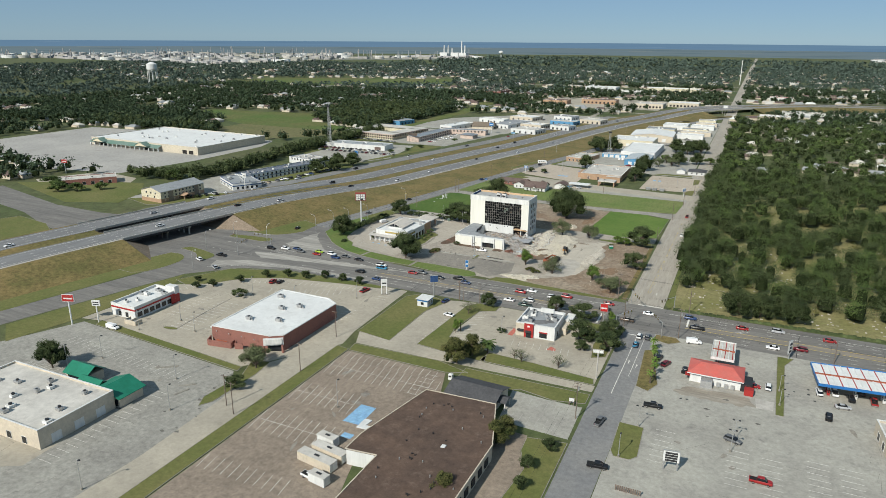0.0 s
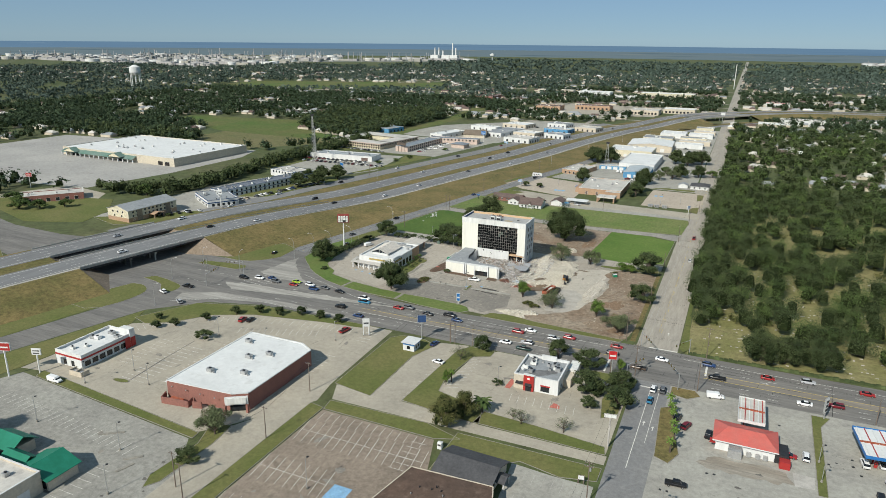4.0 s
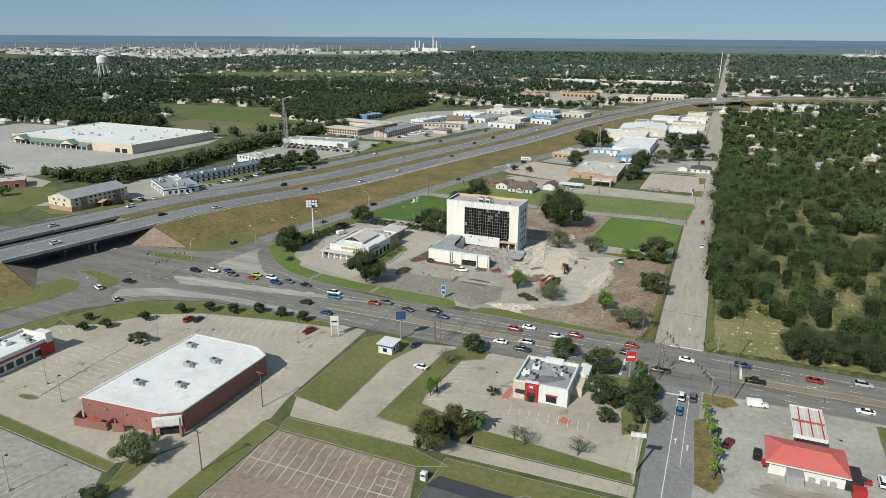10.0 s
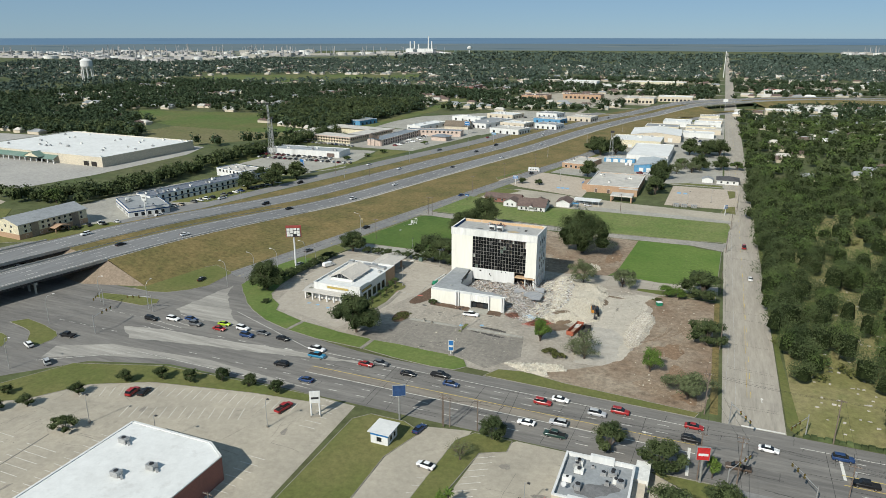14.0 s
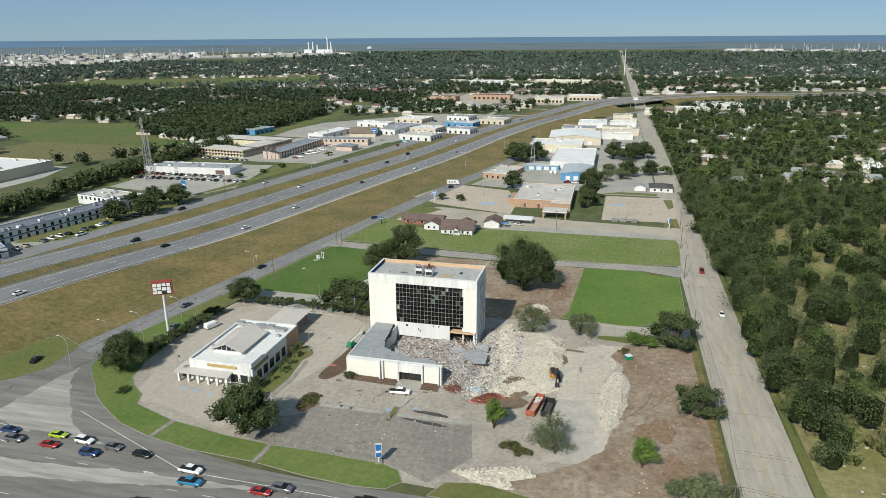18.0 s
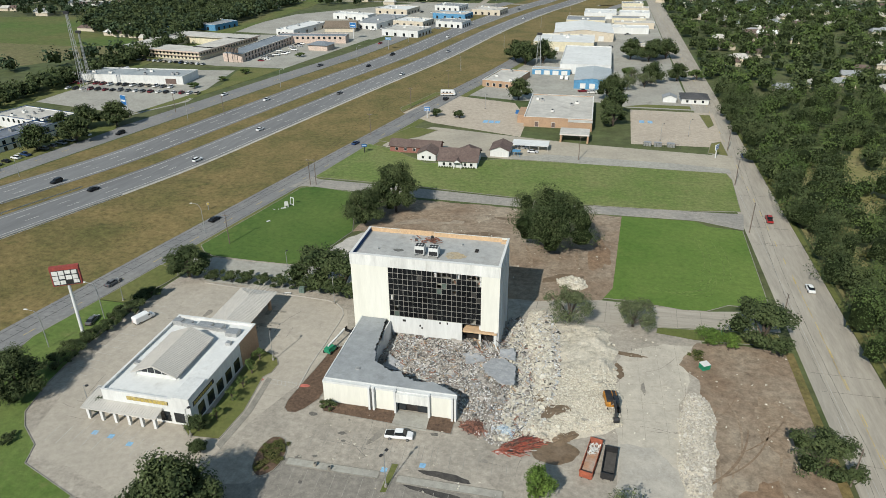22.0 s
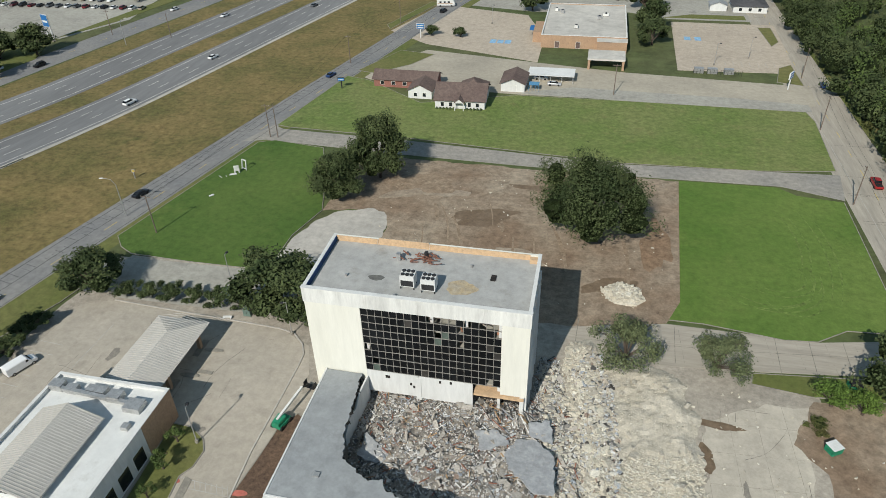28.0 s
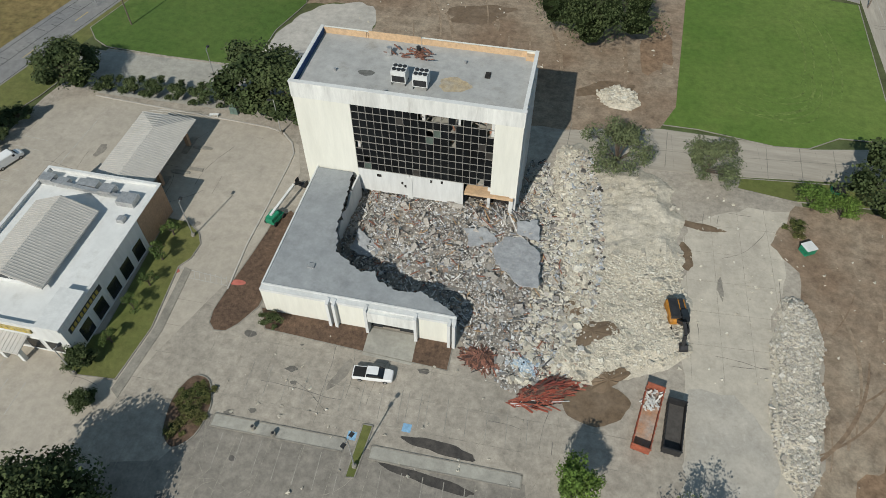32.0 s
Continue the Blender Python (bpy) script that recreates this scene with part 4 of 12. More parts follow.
patch("lawn_east", [(-81, 446), (-57, 446.5), (-53, 443), (-42.5, 441.5), (-43.5, 392.5), (-54, 391.8), (-60, 387.6), (-66, 387), (-80, 389), (-86.5, 389), (-84, 395)], 0.15, LAWN, "bright green mown lawn", kerb=(3, 9))
patch("road_lane_site", [(-108, 382), (-100, 385), (-87, 387.8), (-60, 387.5), (-43, 391), (-43, 381), (-53, 380), (-73, 377.4), (-100, 375)], 0.08, shade("lane_concrete", (0.40, 0.36, 0.30), (0.33, 0.30, 0.25), big=0.07, fine=1.2, grain=0.12, stain=(0.27, 0.245, 0.21), streak="x"), "worn concrete lane")
lane_cut = Shape()
for k in range(11):
    x = -104 + 6 * k
    lane_cut.beam((x, 377 + 0.05 * k, 0.083), (x + 0.4, 386.4 + 0.2 * k, 0.083), 0.12, 0.012)
for a, b in (((-100, 380.6), (-73, 382.6)), ((-73, 382.6), (-44, 385.6))):
    lane_cut.beam((*a, 0.083), (*b, 0.083), 0.1, 0.012)
tagged(part("trim_lane_joints", lane_cut, shade("lane_joint", (0.19, 0.175, 0.15), (0.26, 0.24, 0.20), big=0.3, grain=0.3)), "dark joints between the lane's slabs", "joints", kind="structure")
patch("lawn_lane_strip", [(-73, 377), (-44, 380), (-43.6, 374.5), (-64, 373), (-73.5, 374.3)], 0.14, GRASS, "green grass strip", kerb=True)
patch("pavement_lane_church", [(-189, 508), (-170, 538), (-128, 530), (-95, 524), (-34, 519), (-36, 502), (-60, 500), (-95, 498.5), (-130, 498), (-160, 500), (-183, 504)], 0.052, CONCRETE, "pale concrete lane")
patch("pavement_back_lot", [(-112, 507), (-60, 505.5), (-38, 503), (-38, 497.4), (-95, 498), (-130, 499)], 0.06, GREY_LOT, "worn grey parking strip")
patch("pavement_church", [(-191, 560), (-178, 602), (-136, 590), (-126, 560), (-126, 530), (-150, 538), (-172, 545)], 0.058, shade("tan_lot", (0.46, 0.395, 0.315), (0.41, 0.35, 0.28), big=0.06, fine=1, grain=0.12, stain=(0.34, 0.29, 0.235)), "tan concrete parking lot")
patch("pavement_church_east", [(-75, 588), (-34, 588), (-36, 531), (-76, 529)], 0.058, bpy.data.materials["tan_lot"], "tan concrete parking lot")
patch("lawn_church_front", [(-190, 512), (-183, 510), (-172, 521), (-166, 533), (-180, 536)], 0.13, GRASS, "small green lawn", kerb=True)
patch("lawn_church_verge", [(-192, 562), (-181, 600), (-176, 604), (-184, 606), (-195, 568)], 0.13, GRASS, "green verge", kerb=True)
patch("pavement_shops", [(-180, 606), (-168, 665), (-150, 760), (-120, 900), (-56, 1010), (-46.5, 1010), (-44.5, 640), (-42, 592), (-76, 592), (-92, 600), (-134, 596)], 0.045, GREY_LOT, "grey yard between the shops")
patch("lawn_house", [(-66, 600), (-44, 600), (-44, 594), (-78, 594)], 0.12, GRASS, "strip of green grass", kerb=False)

for k, (x, y, rx, ry, a) in enumerate(((-128, 420, 9, 3.2, 0.3), (-118, 405, 7, 2.4, -0.2), (-98, 398, 6, 2.2, 0.5), (-142, 430, 8, 2.2, -0.1), (-95, 428, 5, 2.0, 1.2), (-150, 428, 5, 2.4, 0.6), (-112, 436, 10, 1.6, 0.0))):
    patch("ground_scrape", blob(x, y, rx, ry, a, rough=0.2), 0.063 + 0.003 * k, DUST if k % 2 else MUD, "pale dusty scrape on the cleared lot" if k % 2 else "damp dark earth on the cleared lot")
patch("lawn_ramp", [(-261, 150), (-256.6, 170.5), (-242.2, 226.5), (-240.4, 222), (-236.4, 214), (-240.4, 168), (-246, 140)], 0.1, GRASS, "green strip beside the ramp")
patch("lawn_embankment_foot", [(-293, 150), (-278.4, 150), (-262.6, 228), (-264, 237), (-274, 237), (-278, 226)], 0.06, GRASS, "grass at the foot of the embankment")
patch("lawn_lot_corner", [(-39.5, 560), (-36, 566), (-36, 584), (-41, 584)], 0.1, GRASS, "small green corner of the tan lot", kerb=True)
patch("lawn_lot_corner_south", [(-44, 522), (-36, 519.5), (-36.4, 540), (-41, 536)], 0.1, GRASS, "small green corner by the road", kerb=True)
# the bank's curved kerb, painted walkway and islands
bank_kerb = Shape()
arc = [(-198, 374.6), (-180, 373.6), (-166.9, 373.0), (-160.3, 372.6), (-157.1, 371.8), (-154.4, 369.3), (-153.1, 366.7), (-152.9, 363.7), (-152.9, 354), (-153, 344.2), (-152.4, 335.1)]
for a, b in zip(arc, arc[1:]):
    bank_kerb.beam((*a, 0.12), (*b, 0.12), 0.26, 0.16)
tagged(part("kerb_bank", bank_kerb, WHITE_CONC), "pale curved kerb round the bank forecourt", "kerb", kind="structure")
hatch = Shape()
hatch.beam((-161.5, 337.5, 0.066), (-153.4, 336.9, 0.066), 0.12, 0.012).beam((-160.6, 335.9, 0.066), (-152.8, 335.7, 0.066), 0.12, 0.012)
for k in range(9):
    hatch.beam((-161 + k * 0.92, 337.4, 0.066), (-160.2 + k * 0.92, 335.9, 0.066), 0.1, 0.012)
hatch.beam((-193.7, 367.7, 0.066), (-194.2, 349, 0.066), 0.12, 0.012)
tagged(part("trim_bank_walkway", hatch, FADED), "white hatched walkway and long line on the forecourt", "road marking", kind="structure")
for x in (-162.6, -151.4):
    pad = Shape().prism(blob(x, 336.6, 1.3, 0.55, 0.1, n=16, rough=0.05), 0.05, 0.13)
    tagged(part("trim_warning_pad", pad, REDPAINT), "faded red warning pad at the walkway", "paving", kind="structure")
for x, y in ((-170.2, 364.5), (-171.4, 357.7)):
    patch("pavement_teller_island", blob(x, y, 1.9, 0.5, 0.05, n=18, rough=0.02), 0.2, KERB, "small raised concrete island")

# ---- the blocks near the crossing ----
patch("pavement_furniture", [(-240, 168), (-236, 214), (-222, 222), (-212, 236), (-196, 244), (-165, 250), (-148, 254.5), (-134, 254), (-132, 205), (-130, 194), (-146, 170), (-152, 163), (-228, 170)], 0.05, CONCRETE, "large pale concrete parking lot")
patch("lawn_crescent", [(-240, 219), (-228, 243), (-200, 252.5), (-165, 254), (-146, 254.5), (-147, 251), (-165, 249), (-196, 243), (-212, 235), (-222, 221.5), (-231, 216)], 0.15, GRASS, "crescent of green lawn planted with small trees", kerb=True)
patch("pavement_tire", [(-236, 166), (-152, 159), (-146, 150), (-132, 148), (-132.5, 60), (-240, 40), (-256, 120)], 0.05, shade("patched_grey_lot", (0.33, 0.318, 0.278), (0.255, 0.244, 0.216), big=0.06, fine=1.2, grain=0.17, stain=(0.17, 0.162, 0.146), bump=0.04), "worn grey parking lot")
patch("pavement_pad", [(-205, 124), (-168, 122), (-166, 92), (-205, 70)], 0.056, CONCRETE, "pale concrete apron")
patch("road_alley", [(-146, 168), (-131, 196), (-131, 100), (-133, 40), (-143, 40), (-141, 110), (-143, 150)], 0.058, CONCRETE, "pale concrete alley")
patch("lawn_strip_alley", [(-131, 192), (-125.5, 191), (-125.5, 60), (-131.5, 60)], 0.15, GRASS, "long narrow grass strip", kerb=True)
patch("lawn_strip_lot", [(-230.5, 170), (-151.5, 162.5), (-151, 159.5), (-229, 165.8)], 0.15, GRASS, "long narrow grass strip", kerb=True)
patch("lawn_tree_island", [(-151.5, 168), (-145, 170), (-143.5, 160), (-143.8, 140), (-146, 136), (-148.5, 141), (-147.5, 158)], 0.15, GRASS, "grass island with trees", kerb=True)
patch("pavement_brown_lot", [(-125, 190), (-85, 189.5), (-78, 168), (-88, 138), (-80, 112), (-80, 60), (-125, 60)], 0.052, BROWN_LOT, "worn brown-grey parking lot")
patch("lawn_lot_edge", [(-126, 196), (-91, 197), (-78, 193), (-85.5, 190), (-125, 190.5)], 0.15, GRASS, "grass strip behind the lot", kerb=True)
patch("road_alley_east", [(-130, 206), (-126, 197), (-90, 197.5), (-36, 198.5), (-36, 203), (-78, 203), (-103, 205.5)], 0.056, CONCRETE, "pale concrete back alley")
patch("lawn_booth", [(-131, 206.5), (-131.6, 248), (-128, 252), (-118, 252), (-112, 249), (-116, 236), (-115.5, 204)], 0.15, GRASS, "long green lawn with a small booth", kerb=True)
patch("pavement_booth_drive", [(-115.4, 204), (-115.8, 236), (-112, 252), (-100, 254.5), (-103, 206)], 0.054, CONCRETE, "pale concrete drive")
patch("lawn_booth_east", [(-104.5, 206), (-102.5, 249), (-99, 254), (-89, 254), (-89, 249), (-95, 246), (-97.5, 226), (-96, 217), (-78, 212), (-76, 203), (-88, 204)], 0.15, GRASS, "green lawn with palm and trees", kerb=True)
patch("pavement_burger", [(-97, 217), (-95, 246), (-88, 254.5), (-37, 255), (-36.5, 204), (-40, 206), (-76, 208)], 0.054, CONCRETE, "pale concrete burger restaurant lot")
patch("lawn_burger_south", [(-78, 203.6), (-36.6, 203.4), (-37.5, 207.5), (-60, 210), (-77, 211)], 0.15, GRASS, "grass strip with bare trees", kerb=True)
patch("lawn_burger_corner", [(-56, 254.4), (-40, 254.6), (-37.4, 250), (-37.4, 226), (-42, 223), (-44, 235), (-42.5, 245), (-48, 250)], 0.15, GRASS, "planted corner lawn", kerb=True)
patch("lawn_grey_house", [(-80, 196), (-36.2, 196.4), (-36.2, 190), (-46, 187.6), (-58, 190), (-62, 187), (-80, 168)], 0.14, GRASS, "green lawn round the grey house", kerb=True)
patch("pavement_grey_house", [(-60, 188.4), (-48, 187.4), (-36.5, 187.4), (-36, 168), (-58, 169)], 0.058, GREY_LOT, "small grey parking lot")
patch("lawn_street_west", [(-47, 164), (-35.5, 166), (-35, 120), (-42, 100), (-45, 128), (-43, 149), (-46.5, 157)], 0.13, GRASS, "green verge with round trees", kerb=True)
patch("pavement_side_lot", [(-58, 165), (-47.2, 165), (-46.7, 157), (-43.2, 149), (-45.2, 128), (-42.2, 100), (-58, 100)], 0.05, BROWN_LOT, "small worn brown parking lot")
patch("pavement_gas", [(-24, 255), (22, 255.6), (20, 208), (19.6, 150), (60, 60), (-23.5, 60)], 0.048, GREY_LOT, "broad worn grey forecourt")
patch("pavement_gas_east", [(22, 255.6), (120, 255.6), (120, 60), (19.6, 60), (19.6, 208)], 0.046, GREY_LOT, "grey forecourt of the petrol station")
patch("lawn_gas_island", [(-25.4, 238), (-22.4, 240), (-17.2, 213), (-19.5, 207), (-23.6, 209)], 0.15, DRY, "narrow planted island with palms", kerb=True)
patch("lawn_gas_corner", [(-23.5, 254.5), (-16, 254.5), (-14, 251), (-18, 247.5), (-23.6, 249)], 0.15, DRY, "small dry corner island", kerb=True)
patch("lawn_gas_middle", [(-24.2, 184), (-17, 183.8), (-16.2, 168), (-18, 165.5), (-22.4, 165.6), (-23.6, 168)], 0.15, GRASS, "oval green island", kerb=True)
patch("lawn_gas_east", [(19.6, 254), (25, 254), (22, 247), (21.2, 209), (18.8, 209)], 0.15, GRASS, "long thin grass island", kerb=True)
patch("ground_cemetery", [(-22, 284.5), (200, 288), (300, 520), (120, 620), (-10, 520), (-24, 500)], 0.05, shade("cemetery_grass", (0.185, 0.178, 0.066), (0.25, 0.22, 0.105), big=0.06, fine=0.9, grain=0.2, stain=(0.13, 0.155, 0.05), bump=0.3), "pale dry cemetery grass under oaks")
patch("lawn_cemetery_verge", [(-24.4, 288), (-23, 285.4), (-21.6, 284.6), (-21.2, 290), (-23.4, 330), (-25.8, 560), (-27.4, 560)], 0.14, GRASS, "green verge of the long road")

# ---- beyond the highway ----
patch("pavement_mall", [(-470, 466), (-482, 392), (-560, 380), (-760, 440), (-760, 590), (-660, 600), (-485, 600), (-470, 560)], 0.05, MALL_LOT, "vast empty cracked parking lot")
patch("lawn_motel", [(-400, 330), (-372, 322), (-345, 338), (-335, 372), (-352, 372), (-372, 350), (-384, 340)], 0.15, GRASS, "green verge by the inn", kerb=True)
patch("pavement_inn", [(-402, 330), (-384, 338), (-366, 350), (-352, 368), (-340, 398), (-330, 440), (-334, 520), (-372, 520), (-400, 440)], 0.05, GREY_LOT, "parking court of the motels")
patch("lawn_west_corner", [(-520, 330), (-430, 303), (-395, 318), (-404, 345), (-430, 372), (-480, 360)], 0.14, GRASS, "wide green verge", kerb=False)
patch("pavement_west_shop", [(-500, 392), (-452, 384), (-436, 360), (-470, 320), (-520, 345)], 0.055, CONCRETE, "pale lot of the low shop")
patch("field_sports", [(-790, 822), (-602, 850), (-547, 768), (-492, 745), (-445, 720), (-500, 700), (-620, 706), (-760, 760)], 0.06, FIELD, "large mown green sports field")
patch("field_dry", [(-500, 700.2), (-445, 719.6), (-440, 690), (-500, 608), (-560, 612), (-620, 640), (-620, 705.8)], 0.058, shade("dry_field", (0.135, 0.135, 0.052), (0.165, 0.145, 0.07), big=0.02, fine=0.5, grain=0.25, stain=(0.10, 0.12, 0.04)), "drier olive mown field beside the empty lot")
patch("field_upper", [(-1230, 1250), (-700, 1500), (-760, 1760), (-1250, 1560)], 0.06, FIELD, "distant open field of green and tan")
patch("lawn_canal", [(-402, 525), (-400, 620), (-404, 720), (-410, 830), (-408, 960), (-430, 1150), (-455, 1150), (-430, 960), (-430, 830), (-428, 720), (-425, 620), (-427, 525)], 0.09, FIELD, "long grassy strip along the drain")
patch("pavement_auto", [(-425, 630), (-330, 640), (-316, 560), (-330, 530), (-408, 545)], 0.05, GREY_LOT, "car yard full of parked cars")
patch("pavement_motels", [(-436, 670), (-350, 652), (-300, 652), (-276, 790), (-440, 770)], 0.05, GREY_LOT, "motel parking court")
patch("pavement_stores", [(-420, 790), (-276, 770), (-232, 930), (-190, 1010), (-300, 1010), (-400, 900)], 0.044, GREY_LOT, "grey yards of the roadside stores")
patch("lawn_auto_front", [(-332, 530), (-320, 556), (-306, 620), (-301, 650), (-330, 648), (-318, 600)], 0.13, GRASS, "green verge of mown grass", kerb=False)
patch("lawn_motel_front", [(-356, 420), (-336, 430), (-322, 505), (-332, 526), (-360, 505)], 0.14, GRASS, "green lawn in front of the motel", kerb=False)
patch("pavement_far_school", [(-380, 1130), (-150, 1150), (-150, 1330), (-360, 1330)], 0.05, CONCRETE, "pale yards round far buildings")


# ---- painted stalls ----
def stalls(name, rows, material, label):
    """rows: start x, y, number, pitch along x or y, stall length, direction of the row in degrees, lean of the lines."""
    s = Shape()
    for x, y, n, pitch, length, turn, lean, z in rows:
        c, q = math.cos(radians(turn)), math.sin(radians(turn))
        lx, ly = math.cos(radians(turn + 90 + lean)), math.sin(radians(turn + 90 + lean))
        for k in range(n):
            px, py = x + c * pitch * k, y + q * pitch * k
            s.beam((px, py, z), (px + lx * length, py + ly * length, z), 0.11, 0.012)
        if length > 8:
            s.beam((x + lx * length / 2, y + ly * length / 2, z), (x + c * pitch * (n - 1) + lx * length / 2, y + q * pitch * (n - 1) + ly * length / 2, z), 0.11, 0.012)
    return tagged(part(name, s, material), label, "road marking", kind="structure")


stalls("trim_stalls_brown", [(-123.5, 172, 16, 2.75, 11.5, 0, 8, 0.055), (-123.5, 152, 9, 2.75, 11.5, 0, 8, 0.055), (-123.5, 133, 11, 2.75, 11.5, 0, 8, 0.055), (-123.5, 112, 11, 2.75, 6, 0, 8, 0.055), (-123, 184, 14, 2.75, 5, 0, 4, 0.055), (-86, 172, 6, 2.8, 5, 90, 0, 0.055)], PAINT, "white parking stall lines on the brown lot")
stalls("trim_stalls_store", [(-196.5, 178.5, 12, 2.6, 5.2, 90, 0, 0.053), (-196.5, 178.5, 12, 2.6, 5.2, 90, 180, 0.053), (-212.4, 187, 9, 2.6, 5.2, 90, 180, 0.053), (-211, 233.2, 7, 2.7, 5.0, 27, 180, 0.053), (-195, 241.6, 12, 2.7, 5.0, 11, 180, 0.053), (-163, 247.8, 6, 2.7, 5.0, 6, 180, 0.053), (-226, 150, 24, 2.75, 5.2, -5, 0, 0.053), (-222, 128, 12, 2.75, 10, -5, 0, 0.053), (-160, 96, 16, 2.75, 5.2, 90, 0, 0.053), (-166, 190, 9, 2.7, 5.2, 90, 0, 0.053), (-182, 182, 14, 2.7, 5.5, 90, 0, 0.053), (-190, 225, 13, 2.7, 5.5, 20, 0, 0.053), (-142, 205, 8, 2.7, 5, 90, 0, 0.053), (-138, 240, 6, 2.7, 5, 90, 0, 0.053), (-230, 205, 6, 2.7, 5, 60, 0, 0.053)], PAINT, "worn white parking stall lines")
stalls("trim_stalls_bank", [(-196, 309, 9, 2.8, 5, 0, 0, 0.067), (-207, 330, 12, 2.8, 5.2, 86, -180, 0.067), (-190, 317, 5, 2.8, -4.6, 0, 0, 0.067)], FADED, "faded parking stall lines at the bank")
stalls("trim_stalls_site", [(-143, 319, 10, 2.75, 5, 0, 4, 0.057), (-120, 319, 7, 2.75, 5, 0, 4, 0.057), (-143, 308, 7, 2.75, 5, 0, 4, 0.069), (-121, 307.5, 6, 2.75, 5, 0, 4, 0.069), (-141, 299, 12, 2.75, 5, 0, 4, 0.069)], shade("ghost_paint", (0.33, 0.31, 0.27), (0.25, 0.23, 0.20), big=0.5, fine=2, grain=0.3), "worn parking stall lines on the site")
stalls("trim_stalls_gas", [(12, 166, 7, 2.8, 5.6, 90, 0, 0.053), (20.5, 160, 9, 2.8, 5.6, 90, 0, 0.053), (-8, 168, 7, 2.8, 5.6, 90, 0, 0.053), (32, 150, 14, 2.8, 5.6, 90, 0, 0.05), (40, 150, 14, 2.8, 5.6, 90, 0, 0.05), (56, 150, 14, 2.8, 5.6, 90, 0, 0.05)], PAINT, "pale parking stall lines on the forecourt")
stalls("trim_stalls_burger", [(-91, 222, 10, 2.7, 5, 90, 30, 0.059), (-72, 221, 9, 2.7, 4.8, 0, 8, 0.059), (-100.5, 210, 9, 2.9, 5, 90, 20, 0.059)], PAINT, "white parking stall lines round the burger restaurant")
stalls("trim_stalls_church", [(-183, 560, 9, 2.8, 5, 75, 0, 0.063), (-70, 585, 11, 2.8, 5, 0, 180, 0.063), (-70, 536, 11, 2.8, 5, 0, 0, 0.063)], FADED, "faded stall lines on the tan lots")
stalls("trim_stalls_grey", [(-55, 186, 6, 2.7, -5, 0, 0, 0.062), (-55, 170.5, 6, 2.7, 5, 0, 0, 0.062)], FADED, "faded stall lines on the small lot")
bl = Shape()
bl.prism([(-100.4, 148.4), (-94.6, 148.4), (-94.8, 159), (-100.3, 159)], 0.055, 0.060)
bl.prism([(-96.5, 141), (-93, 141), (-93, 143.4), (-96.5, 143.4)], 0.055, 0.060)
for x, y in ((-187.5, 313.5), (-183.5, 313.2), (-178.4, 312), (-126.4, 316), (-119.5, 318.6)):
    bl.box(x - 0.6, x + 0.6, y - 0.6, y + 0.6, 0.06, 0.072)
for x, y in ((-140, 552), (-143, 552), (-146, 552), (-70, 566), (-66, 566)):
    bl.box(x - 1.2, x + 1.2, y - 2.2, y + 2.2, 0.055, 0.066)
tagged(part("trim_blue_bays", bl, BLUEPAINT), "blue painted accessible parking bays", "road marking", kind="structure")
rd = Shape()
rd.prism([(-76.5, 229), (-74.5, 229), (-74.3, 235), (-76.2, 236)], 0.054, 0.062)
rd.prism([(-58.8, 222.6), (-55.4, 223), (-55.8, 225), (-58, 226)], 0.054, 0.062)
tagged(part("trim_red_zone", rd, REDPAINT), "red painted pavement zone", "road marking", kind="structure")
joints = Shape()
for x in np.arange(-160, -98, 4.6):
    joints.beam((x, 290, 0.067), (x + 0.6, 333, 0.067), 0.045, 0.008)
for y in np.arange(318, 334, 4.6):
    joints.beam((-160, y, 0.067), (-88, y + 0.6, 0.067), 0.06, 0.008)
for x in np.arange(-82, -66, 4.5):
    joints.beam((x, 334, 0.074), (x - 1, 370, 0.074), 0.05, 0.008)
for y in np.arange(340, 372, 6):
    joints.beam((-83, y, 0.074), (-68, y + 1, 0.074), 0.05, 0.008)
for x in np.arange(-100, -44, 5.2):
    joints.beam((x, 376.6 + (x + 100) * 0.06, 0.082), (x - 0.5, 386 + (x + 100) * 0.03, 0.082), 0.06, 0.008)
for k in range(26):
    x, y = random.uniform(-146, -104), random.uniform(292, 331)
    a = random.uniform(0, 6.28)
    for n in range(4):
        x2, y2 = x + math.cos(a) * 1.6, y + math.sin(a) * 1.6
        joints.beam((x, y, 0.067), (x2, y2, 0.067), 0.05, 0.008)
        x, y, a = x2, y2, a + random.uniform(-0.7, 0.7)
tagged(part("trim_slab_joints", joints, shade("dark_joint", (0.25, 0.23, 0.195), (0.36, 0.33, 0.275), big=0.3, grain=0.3)), "dark joints and cracks between concrete slabs", "joint", kind="structure")

